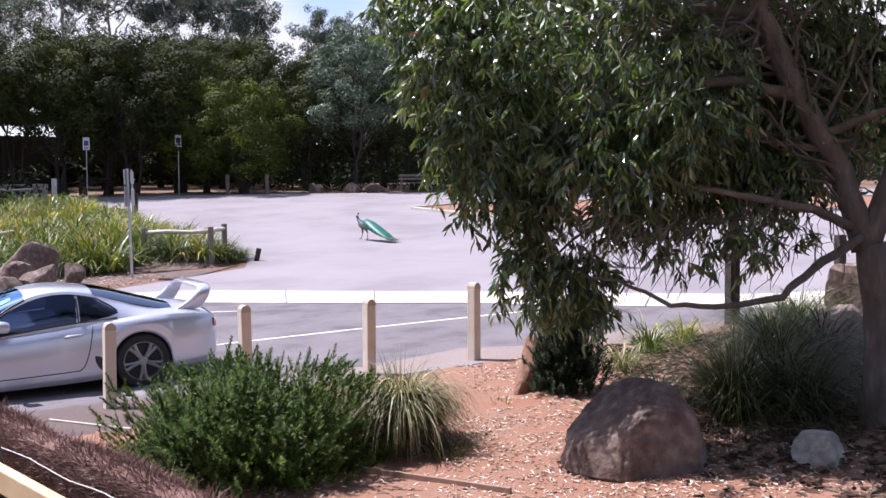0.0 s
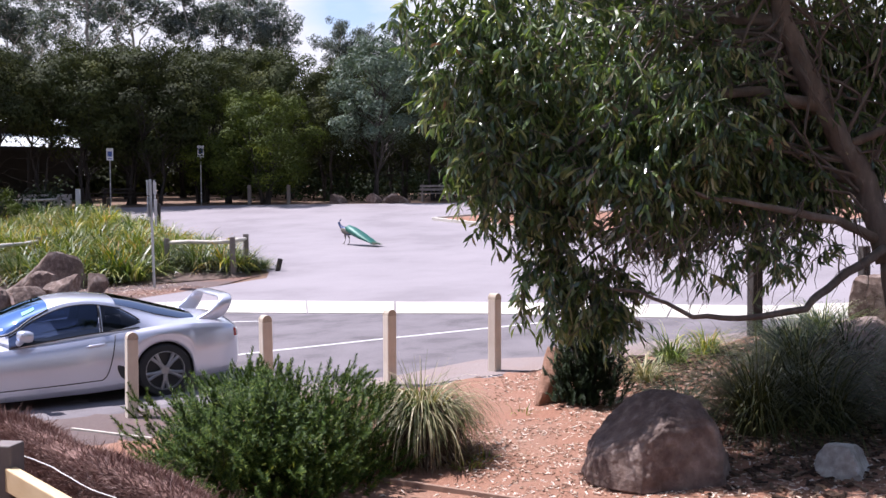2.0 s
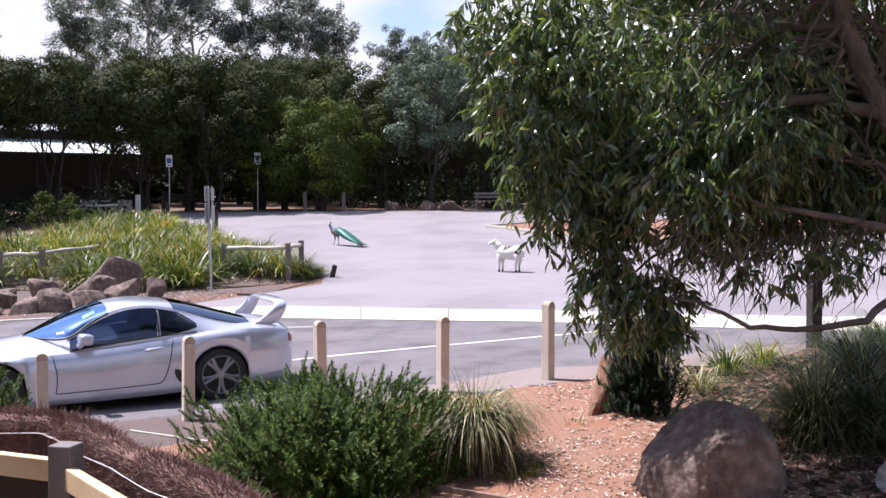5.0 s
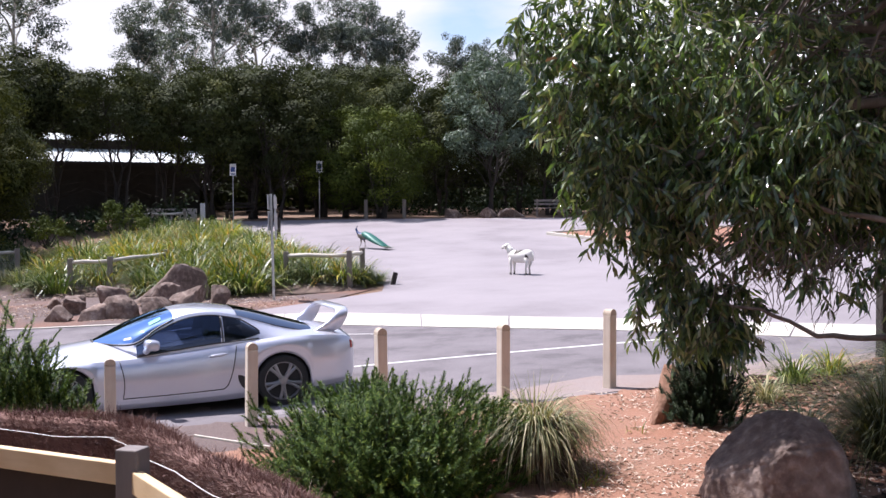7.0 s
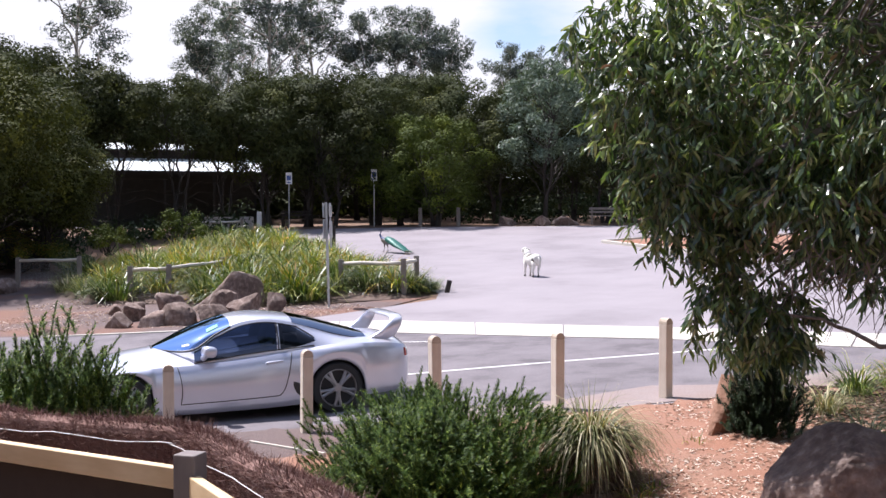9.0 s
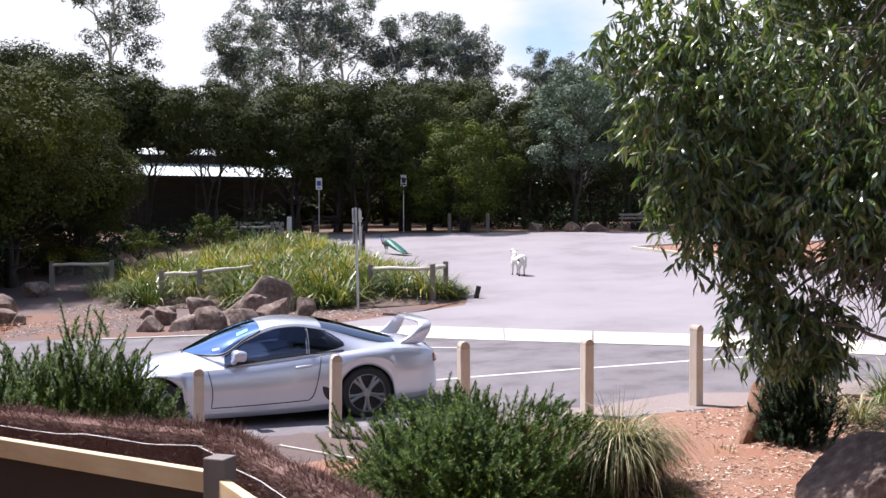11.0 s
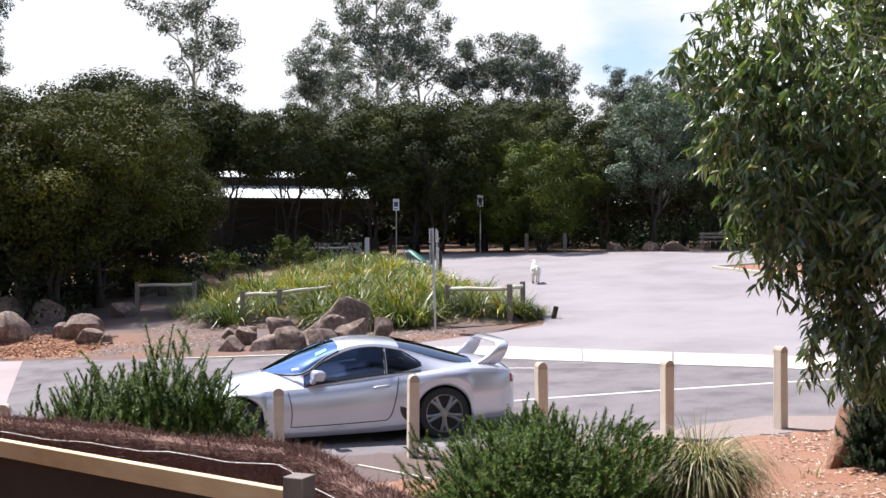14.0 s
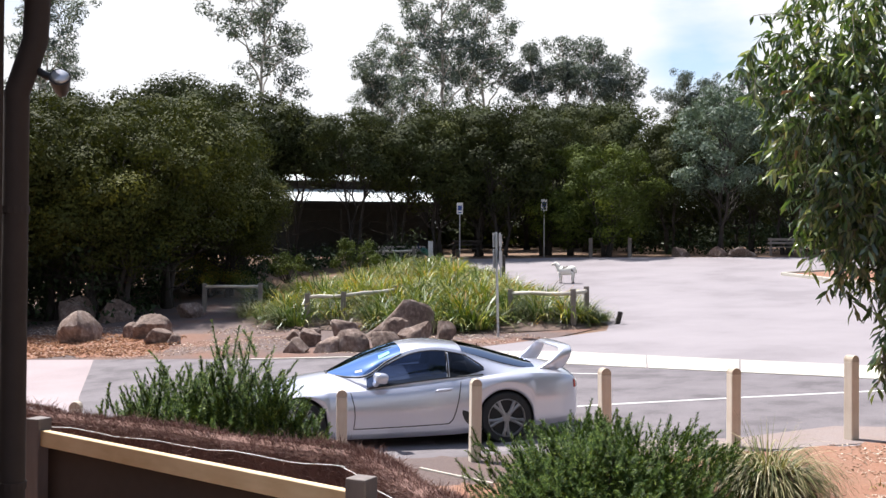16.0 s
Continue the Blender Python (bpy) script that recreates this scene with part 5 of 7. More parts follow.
def skin(s, f, xs, vs, out=0.0, both=True, slot=0):
    """A patch of one of the surfaces above, and its twin on the other side."""
    for side in ((1, -1) if both else (1,)):
        o = len(s.v)
        for x in xs:
            for v in vs:
                p = f(x, v, out)
                s.v.append((p.x, p.y * side, p.z))
        n = len(vs)
        for i in range(len(xs) - 1):
            for j in range(n - 1):
                q = (o + i * n + j, o + i * n + j + 1, o + (i + 1) * n + j + 1, o + (i + 1) * n + j)
                s.f.append(q if side < 0 else q[::-1])
                s.m.append(slot)


def span(a, b, n):
    return [a + (b - a) * i / n for i in range(n + 1)]


def patch(s, f, x0, x1, low, high, nx=22, nv=6, out=0.004, both=True):
    """A pane: from x0 to x1, between the lines low(u) and high(u) in v."""
    for side in ((1, -1) if both else (1,)):
        o = len(s.v)
        for i in range(nx + 1):
            u = i / nx
            for j in range(nv + 1):
                p = f(x0 + (x1 - x0) * u, low(u) + (high(u) - low(u)) * j / nv, out)
                s.v.append((p.x, p.y * side, p.z))
        for i in range(nx):
            for j in range(nv):
                a = o + i * (nv + 1) + j
                q = (a, a + 1, a + nv + 2, a + nv + 1)
                s.f.append(q if (side < 0) == (x1 > x0) else q[::-1])
                s.m.append(0)


def build_car(m):
    car = thing("sports_car", m, "silver two-door coupe with a tall hoop spoiler parked on asphalt", "car")
    body = Shape()
    xs = span(-2.25, 2.27, 150)
    skin(body, car_side, xs, span(0, 1, 14))
    skin(body, car_deck, xs, span(0, 1, 8))
    skin(body, car_roof, span(-1.80, 0.46, 60), [i / 24 for i in range(4)])
    # pillars and roof skin are cut round the panes
    bodyob = part("body", body, PAINT, car, smooth=True)
    roof = Shape()
    skin(roof, car_roof, span(-0.78, 0.02, 24), span(0.46, 1.0, 12))
    skin(roof, car_roof, span(-1.80, -0.78, 24), span(0.0, 0.56, 8))
    skin(roof, car_roof, span(-0.98, 0.47, 40), [0.0, 0.03, 0.06])
    skin(roof, car_roof, span(0.02, 0.50, 24), span(0.44, 0.56, 4))
    skin(roof, car_roof, span(-0.60, -0.55, 2), span(0.0, 0.5, 6), 0.001)
    skin(roof, car_roof, span(-1.80, -1.66, 4), span(0.5, 1.0, 8))
    part("roof", roof, PAINT, car, smooth=True)
    low, high = (lambda u: 0.06), (lambda u: 0.46)
    for side in (1, -1):
        flip = Matrix.Diagonal((1, side, 1, 1))
        w = Shape()
        patch(w, car_roof, -0.52, 0.475, low, high, 26, 6, 0.002, False)
        part("door_window", w, CAR_GLASS, car, "dark side window", smooth=True, at=flip)
        w = Shape()
        patch(w, car_roof, -1.0, -0.56, lambda u: 0.06 + 0.12 * (1 - u) ** 3, lambda u: 0.20 + 0.26 * min(1, u * 1.6) ** 0.6, 14, 6, 0.002, False)
        part("quarter_window", w, TINT_GLASS, car, "small dark rear quarter window", smooth=True, at=flip)
    w = Shape()
    patch(w, car_roof, 0.92, 0.02, lambda u: 0.56, lambda u: 1.0, 20, 8, 0.0)
    screen = part("windscreen", w, SCREEN_GLASS, car, "windscreen with a blue sky reflection put into its sheen", smooth=True)
    w = Shape()
    patch(w, car_roof, -1.70, -0.74, lambda u: 0.53, lambda u: 1.0, 20, 8, 0.006)
    part("rear_window", w, TINT_GLASS, car, "dark sloping rear window", smooth=True)
    for ob in car.children:
        if "window" in ob.name or ob.name.startswith("windscreen"):
            ob.visible_shadow = False
    st = Shape()
    a, b = car_roof(0.60, 0.66, 0.006), car_roof(0.52, 0.62, 0.006)
    c, d = car_roof(0.52, 0.66, 0.006), car_roof(0.60, 0.62, 0.006)
    st.add([a, d, b, c], [(0, 1, 2, 3)])
    part("sticker", st, STICKER, screen)
    st = Shape()
    a, b = car_roof(0.30, 0.78, 0.006), car_roof(0.16, 0.70, 0.006)
    c, d = car_roof(0.16, 0.78, 0.006), car_roof(0.30, 0.70, 0.006)
    st.add([a, d, b, c], [(0, 1, 2, 3)])
    part("sticker", st, GREEN_STICKER, screen)
    # seals round the side glass
    seal = Shape()
    for side in (1, -1):
        for line in ([car_roof(x, 0.055, 0.004) for x in span(-0.98, 0.48, 30)], [car_roof(x, 0.465, 0.004) for x in span(-0.80, 0.47, 30)],
                     [car_roof(-0.54, v, 0.004) for v in span(0.06, 0.46, 6)], [car_roof(x, 0.21 + 0.255 * ((x + 1.0) / 0.22) ** 0.5, 0.004) for x in span(-0.995, -0.79, 6)]):
            seal.tube([(p.x, p.y * side, p.z) for p in line], [0.008] * len(line), 5)
    for side in (1, -1):
        line = [car_roof(x, 0.53, 0.002) for x in span(0.02, 0.92, 20)]
        seal.tube([(p.x, p.y * side, p.z) for p in line], [0.012] * len(line), 5)
    line = [car_roof(0.93, v, 0.0) for v in span(0.5, 1, 10)]
    seal.tube([(p.x, p.y, p.z) for p in line] + [(p.x, -p.y, p.z) for p in line[::-1][1:]], [0.016] * 21, 5)
    part("window_seal", seal, BLACK_TRIM, car, smooth=True)
    # doors: panel standing off its shut line
    for side, name in ((1, "door"), (-1, "door")):
        gap = Shape()
        line = ([car_side(0.68 - 0.05 * math.sin(v * 3.1), v, 0.0005) for v in span(0.98, 0.2, 12)]
                + [car_side(x, 0.2, 0.0005) for x in span(0.62, -0.52, 20)]
                + [car_side(-0.52 - 0.17 * ((v - 0.2) / 0.78) ** 0.5, v, 0.0005) for v in span(0.2, 0.98, 12)])
        gap.tube([(p.x, p.y * side, p.z) for p in line], [0.0065] * len(line), 5)
        door = part(name, gap, BLACK_TRIM, car, "door outlined by a dark shut line", smooth=True)
        hd = Shape()
        line = [car_side(x, 0.86, 0.012) for x in span(-0.36, -0.58, 6)]
        hd.tube([(p.x, p.y * side, p.z) for p in line], [0.010, 0.017, 0.018, 0.018, 0.017, 0.014, 0.008], 8)
        part("door_handle", hd, PAINT, door, smooth=True)
    # side air intake behind the door
    for side in (1, -1):
        v = Shape()
        c = car_side(-0.76, 0.30)
        v.lathe([(0.0, -0.02), (0.075, -0.015), (0.092, 0.004), (0.0, 0.006)], 18, 0,
                Matrix.Translation((c.x, c.y * side, c.z)) @ pose(0, 0, 0, -90 * side, 25 * side, 0) @ Matrix.Diagonal((0.62, 1.25, 1, 1)))
        part("air_intake", v, BLACK_TRIM, car)
    # sill skirts and bumper seams
    for side in (1, -1):
        sk = Shape()
        top = [car_side(x, 0.13, 0.012) for x in span(-0.86, 0.9, 24)]
        bot = [car_side(x, 0.0, 0.022) for x in span(-0.86, 0.9, 24)]
        for i in range(25):
            sk.v += [(top[i].x, top[i].y * side, top[i].z), (bot[i].x, (bot[i].y + 0.012) * side, bot[i].z - 0.01), (bot[i].x, (bot[i].y - 0.05) * side, bot[i].z - 0.012)]
        for i in range(24):
            for k in range(2):
                q = (3 * i + k, 3 * i + k + 1, 3 * i + k + 4, 3 * i + k + 3)
                sk.f.append(q if side > 0 else q[::-1])
                sk.m.append(0)
        part("side_skirt", sk, PAINT, car, smooth=True)
        tl = Shape()
        patch(tl, lambda x, v, o: (lambda p: Vector((p.x, p.y * side, p.z)))(car_side(x, v, o)), -2.245, -2.15, lambda u: 0.74, lambda u: 0.93, 8, 3, 0.004, False)
        part("tail_light", tl, RED_LENS, car, smooth=True)
        sm = Shape()
        patch(sm, lambda x, v, o: (lambda p: Vector((p.x, p.y * side, p.z)))(car_side(x, v, o)), 1.86, 2.02, lambda u: 0.62, lambda u: 0.70, 4, 2, 0.004, False)
        part("side_marker", sm, AMBER_LENS, car, smooth=True)
        hl = Shape()
        patch(hl, lambda x, v, o: (lambda p: Vector((p.x, p.y * side, p.z)))(car_deck(x, v, o)), 1.84, 2.12, lambda u: 0.06, lambda u: 0.42, 8, 5, 0.004, False)
        part("headlight", hl, ALLOY, car, "clear headlight", smooth=True)
        mi = Shape()
        mi.box(-0.075, -0.105, -0.062, 0.085, 0.105, 0.066, bevel=0.045, turn=pose(0.31, 0.905 * side, 0.868, 0, -8, 10 * side))
        mi.tube([(0.37, 0.79 * side, 0.785), (0.35, 0.84 * side, 0.81), (0.335, 0.88 * side, 0.84)], [0.04, 0.034, 0.04], 8)
        part("wing_mirror", mi, PAINT, car, smooth=True, angle=50)
    # spoiler hoop
    sp = Shape()
    knots = [(0.0, 0.62, 0.84, 0.50, -1.80), (0.1, 0.63, 0.91, 0.40, -1.90), (0.2, 0.645, 0.99, 0.28, -2.00), (0.3, 0.645, 1.06, 0.21, -2.06), (0.4, 0.61, 1.11, 0.175, -2.09),
             (0.52, 0.52, 1.14, 0.165, -2.10), (0.7, 0.34, 1.15, 0.17, -2.10), (1.0, 0.0, 1.155, 0.18, -2.08)]
    us = [k[0] for k in knots]
    half = [tuple(curve(i / 24, us, [k[j] for k in knots]) for j in (1, 2, 3, 4)) for i in range(25)]
    path = half + [(-y, z, c, x) for y, z, c, x in half[::-1][1:]]
    n, ring = len(path), 10
    for i, (y, z, c, x) in enumerate(path):
        y0, z0, y1, z1 = path[max(i - 1, 0)][0], path[max(i - 1, 0)][1], path[min(i + 1, n - 1)][0], path[min(i + 1, n - 1)][1]
        d = Vector((y1 - y0, z1 - z0)).normalized()
        nrm = Vector((-d.y, d.x))
        for k in range(ring):
            a = 2 * math.pi * k / ring
            t = 0.019 * math.sin(a) * (1.0 + 0.5 * math.cos(a))
            sp.v.append((x + c / 2 * math.cos(a), y + nrm.x * t, z + nrm.y * t + 0.08 * c * -math.cos(a)))
    for i in range(n - 1):
        for k in range(ring):
            sp.f.append((i * ring + k, i * ring + (k + 1) % ring, (i + 1) * ring + (k + 1) % ring, (i + 1) * ring + k))
            sp.m.append(0)
    part("spoiler", sp, PAINT, car, "tall hoop-shaped rear spoiler", smooth=True)
    # floor pan, cabin inside, seats
    un = Shape()
    un.box(-2.05, -0.66, 0.2, 2.0, 0.66, 0.66, bevel=0.05)
    part("floor_pan", un, BLACK_TRIM, car)
    for y in (0.36, -0.36):
        se = Shape()
        se.box(-0.42, y - 0.23, 0.55, 0.12, y + 0.23, 0.74, bevel=0.06)
        se.box(-0.10, -0.23, 0.0, 0.06, 0.23, 0.50, bevel=0.06, turn=pose(-0.36, y, 0.66, 0, -16, 0))
        se.box(-0.05, -0.12, 0.0, 0.05, 0.12, 0.16, bevel=0.04, turn=pose(-0.50, y, 1.02, 0, -12, 0))
        part("seat", se, CABIN, car, smooth=True, angle=40)
    da = Shape()
    da.box(0.36, -0.62, 0.56, 0.62, 0.62, 0.79, bevel=0.06)
    part("dashboard", da, BLACK_TRIM, car)
    # wheels
    for x in AXLES:
        for side in (1, -1):
            ty = Shape()
            at = Matrix.Translation((x, 0.79 * side, 0.318)) @ pose(0, 0, 0, -90 * side, 0, 0)
            ty.lathe([(0.235, -0.115), (0.30, -0.12), (0.318, -0.09), (0.32, 0.0), (0.318, 0.075), (0.300, 0.10), (0.238, 0.102), (0.232, 0.06)], 40)
            wheel = part("wheel", ty, RUBBER, car, "low-profile black tyre", smooth=True, angle=50, at=at)
            rm = Shape()
            prof = [(0.238, 0.096), (0.228, 0.100), (0.222, 0.082), (0.214, 0.03), (0.205, -0.06)]
            o = 0
            for r_, z_ in prof:
                for k in range(40):
                    a = 2 * math.pi * k / 40
                    rm.v.append((r_ * math.cos(a), r_ * math.sin(a), z_))
            for i in range(len(prof) - 1):
                for k in range(40):
                    rm.f.append((i * 40 + k, i * 40 + (k + 1) % 40, (i + 1) * 40 + (k + 1) % 40, (i + 1) * 40 + k))
                    rm.m.append(0)
            for k in range(5):
                for off in (-0.16, 0.16):
                    a = 2 * math.pi * k / 5 + 0.3
                    p, q = a + off * 0.5, a + off
                    rm.tube([(0.05 * math.cos(p), 0.05 * math.sin(p), 0.078), (0.13 * math.cos(a + off * 0.7), 0.13 * math.sin(a + off * 0.7), 0.082), (0.222 * math.cos(q), 0.222 * math.sin(q), 0.072)],
                            [0.024, 0.020, 0.024], 6)
            rm.lathe([(0.0, 0.04), (0.06, 0.04), (0.056, 0.088), (0.03, 0.096), (0.0, 0.096)], 16)
            part("rim", rm, ALLOY, wheel, "five twin-spoke alloy rim", smooth=True, angle=50)
            dk = Shape()
            dk.lathe([(0.0, -0.04), (0.16, -0.04), (0.16, -0.02), (0.0, -0.02)], 20)
            part("brake_disc", dk, ALLOY, wheel)
    return car


def build_car_at(fx, fy, rx, ry):
    """Near-side front and rear wheels stand at these places."""
    h = Vector((fx - rx, fy - ry)).normalized()
    cx, cy = (fx + rx) / 2 + 0.79 * h.y - 0.025 * h.x, (fy + ry) / 2 - 0.79 * h.x - 0.025 * h.y
    pitch = math.degrees(math.atan2(land(cx - h.x, cy - h.y) - land(cx + h.x, cy + h.y), 2.0))
    lean = math.degrees(math.atan2(land(cx - h.y, cy + h.x) - land(cx + h.y, cy - h.x), 2.0))
    build_car(pose(cx, cy, land(cx, cy) + 0.03, 0, 0, math.degrees(math.atan2(h.y, h.x))) @ pose(0, 0, 0, lean, pitch, 0))


build_car_at(-5.87, 11.09, -3.66, 12.36)

# ---- posts, fences, signs ----
def bollards():
    first = None
    for x, y, h, lean, turn in [(-3.5, 10.64, 0.93, 0.6, 32), (-4.82, 10.06, 0.88, 0.0, 26), (-2.18, 11.23, 0.96, -1.0, 34), (-0.87, 11.82, 0.87, 0.2, 36), (0.36, 12.37, 0.92, 0.3, 48),
                          (-6.1, 9.5, 0.9, 0.4, 28), (-7.4, 8.95, 0.9, -0.5, 25)]:
        z = near_ground(x, y) - 0.12
        if first is None:
            first = thing("bollard", Matrix(), "cream-painted square timber bollard with a domed weathered top", "bollard", "bollards along the car park")
            s = Shape()
            s.box(-0.058, -0.058, 0.0, 0.058, 0.058, 0.985, bevel=0.008)
            part("post", s, POST_PAINT, first)
            c = Shape()
            n = 9
            for i in range(n):
                a = math.pi * i / (n - 1)
                for y_ in (-0.058, 0.058):
                    c.v.append((0.058 * math.cos(a), y_, 0.985 + 0.075 * math.sin(a) ** 0.8))
            c.f += [(2 * i, 2 * i + 1, 2 * i + 3, 2 * i + 2) for i in range(n - 1)] + [tuple(2 * i for i in range(n))[::-1], tuple(2 * i + 1 for i in range(n))]
            c.m += [0] * (n + 1)
            part("cap", c, POST_CAP, first, "dark weathered rounded top", smooth=False)
            k = first
        else:
            k = copy_thing(first, Matrix())
        k.matrix_basis = pose(x, y, z, 0, lean, turn) @ Matrix.Diagonal((1, 1, (h + 0.12) / 1.06, 1))


bollards()


def plain_post(x, y, h, half, label, mat=GREY_TIMBER, turn=0, lean=0, group="garden posts"):
    s = Shape()
    s.box(-half, -half, -0.2, half, half, h, bevel=half * 0.14)
    ob = part("post", s, mat)
    ob.matrix_basis = pose(x, y, land(x, y) + 0.02, lean, 0, turn)
    return tagged(ob, label, "post", group)


# bark-dark colour stands in for the shaded faces of these posts
plain_post(3.89, 13.8, 1.02, 0.075, "weathered square timber post at the garden edge, shade put into its dark colour", BARK_DARK, turn=20)
plain_post(6.43, 16.62, 0.98, 0.07, "weathered square timber post at the garden edge, shade put into its dark colour", BARK_DARK, turn=20)
plain_post(9.2, 18.4, 0.98, 0.07, "weathered square timber post at the garden edge, shade put into its dark colour", BARK_DARK, turn=20)
for x, y in [(-11.1, 53.0), (-9.1, 53.2)]:
    plain_post(x, y, 1.0, 0.09, "pale grey timber post at the far edge of the asphalt", group="far edge posts")
for x, y in [(-13.1, 43.8), (-16.4, 47.1)]:
    plain_post(x, y, 0.9, 0.075, "dark timber post along the planted bed", BARK_DARK, group="far edge posts")
WHITE_PAINT = surface("white_paint", [(0.3, (0.66, 0.65, 0.62)), (0.7, (0.80, 0.79, 0.76))], [(0.3, (0.62, 0.6, 0.57)), (0.7, (0.82, 0.81, 0.78))], 30, 3, 0.6, 0.15, 0.003)
plain_post(-18.95, 50.1, 1.08, 0.10, "white-painted round-topped post beside the asphalt", WHITE_PAINT, group="far edge posts")


STEEL = surface("galvanised", [(0.3, (0.42, 0.43, 0.44)), (0.7, (0.56, 0.57, 0.58))], [(0.3, (0.40, 0.41, 0.42)), (0.7, (0.58, 0.59, 0.6))], 40, 4, 0.45, 0.05, 0.001, metal=0.7)


def rail_fence(points, top, label, wire=True):
    """Square posts with a half-round top rail and thin wires."""
    fence = thing("rail_fence", Matrix(), label, "fence", "fences round the bed")
    for x, y in points:
        s = Shape()
        s.box(-0.07, -0.07, -0.2, 0.07, 0.07, top + 0.09, bevel=0.012)
        part("post", s, GREY_TIMBER, fence, at=pose(x, y, land(x, y) + 0.03, rng.uniform(-1, 1), rng.uniform(-1, 1), 17))
    for (x0, y0), (x1, y1) in zip(points, points[1:]):
        a, b = Vector((x0, y0, land(x0, y0) + top)), Vector((x1, y1, land(x1, y1) + top))
        s = Shape()
        s.tube([a, a.lerp(b, 0.35) + Vector((0, 0, 0.015)), a.lerp(b, 0.7) - Vector((0, 0, 0.012)), b], [0.052, 0.055, 0.05, 0.052], 8)
        part("rail", s, RAIL_LOG, fence, smooth=True)
        if wire:
            s = Shape()
            n = int((b - a).length / 0.05)
            for i in range(1, n):
                p = a.lerp(b, i / n)
                s.tube([p - Vector((0, 0, top - 0.06)), p - Vector((0, 0, 0.03))], [0.0022, 0.0022], 3, cap=False)
            for i in range(14):
                h = Vector((0, 0, top - 0.06 - i * 0.062))
                s.tube([a - h, b - h], [0.0022, 0.0022], 3, cap=False)
            tagged(part("netting", s, STEEL, fence, "fine wire netting"), kind="stuff")


RAIL_LOG = surface("rail_log", [(0.3, (0.40, 0.36, 0.30)), (0.7, (0.60, 0.56, 0.49))], [(0.3, (0.36, 0.32, 0.27)), (0.7, (0.62, 0.58, 0.5))], 18, 2, 0.85, 0.4, 0.006)
rail_fence([(-7.83, 26.9), (-6.0, 26.5), (-5.85, 27.4)], 0.93, "log rail fence on grey posts at the bed's corner")
rail_fence([(-14.0, 26.85), (-12.95, 27.1), (-12.1, 29.0)], 0.93, "log rail fence on grey posts behind the rocks")
rail_fence([(-20.2, 31.0), (-17.9, 30.9)], 0.95, "weathered rail fence beside the shaded path")
rail_fence([(-21.5, 47.0), (-18.9, 47.6)], 0.85, "pale top rail on short posts at the back of the bed", False)


SIGN_BLUE = plain("sign_blue", (0.05, 0.10, 0.32), 0.5)
SIGN_WHITE = plain("sign_white", (0.74, 0.75, 0.76), 0.5)


def near_sign():
    x, y = -7.41, 24.35
    sign = thing("signpost", pose(x, y, land(x, y) + 0.03, 0, -1.6, -12), "grey steel signpost with narrow plates seen edge-on", "signpost")
    s = Shape()
    s.tube([(0, 0, -0.2), (0, 0, 2.62)], [0.032, 0.032], 10)
    part("pole", s, STEEL, sign, smooth=True, angle=40)
    s = Shape()
    s.tube([(0.08, 0.05, 1.5), (0.08, 0.05, 2.6)], [0.022, 0.022], 8)
    part("brace", s, STEEL, sign, smooth=True, angle=40)
    for z0, z1 in ((1.72, 2.20), (2.24, 2.60)):
        s = Shape()
        s.box(-0.052, -0.16, z0, -0.036, 0.16, z1, bevel=0.004, turn=pose(0, 0, 0, 0, 0, 14))
        s.box(0.098, -0.13, z0 + 0.02, 0.112, 0.13, z1 - 0.05, bevel=0.004, turn=pose(0, 0, 0, 0, 0, 14))
        part("sign_plate", s, STEEL, sign, "edge of a grey sign plate")


near_sign()


def parking_sign(x, y, top):
    z = land(x, y)
    h = top - z
    sign = thing("parking_sign", pose(x, y, z, 0, 0, 14), "blue and white parking sign on a thin steel pole", "sign", "parking signs")
    s = Shape()
    s.tube([(0, 0, -0.2), (0, 0, h)], [0.03, 0.03], 8)
    part("pole", s, STEEL, sign, smooth=True, angle=40)
    s = Shape()
    s.box(-0.165, -0.05, h - 0.62, 0.165, -0.034, h, bevel=0.006)
    plate = part("plate", s, SIGN_WHITE, sign, "white sign plate with a blue emblem")
    s = Shape()
    s.box(-0.11, -0.055, h - 0.42, 0.11, -0.0505, h - 0.16, bevel=0.001)
    part("emblem", s, SIGN_BLUE, plate)
    s = Shape()
    s.box(-0.10, -0.055, h - 0.56, 0.10, -0.0505, h - 0.50, bevel=0.001)
    part("bar", s, SIGN_BLUE, plate)


parking_sign(-18.0, 52.0, 2.2 + 55.0 * 0.0615)
parking_sign(-13.7, 53.35, 2.2 + 55.1 * 0.065)

# ---- rocks ----
# lichen-pale stone, with sunlit brightness put into the colour as well
PALE_STONE = surface("lit_lichen_stone", [(0.34, (0.16, 0.14, 0.125)), (0.52, (0.34, 0.32, 0.29)), (0.68, (0.56, 0.54, 0.50))], [(0.35, (0.20, 0.18, 0.16)), (0.65, (0.50, 0.48, 0.44))], 11, 2.6, 0.92, 0.8, 0.02)
RED_STONE = surface("orange_stone", [(0.34, (0.17, 0.085, 0.05)), (0.66, (0.36, 0.20, 0.13))], [(0.35, (0.20, 0.10, 0.06)), (0.65, (0.38, 0.23, 0.16))], 11, 2.6, 0.92, 0.9, 0.05)


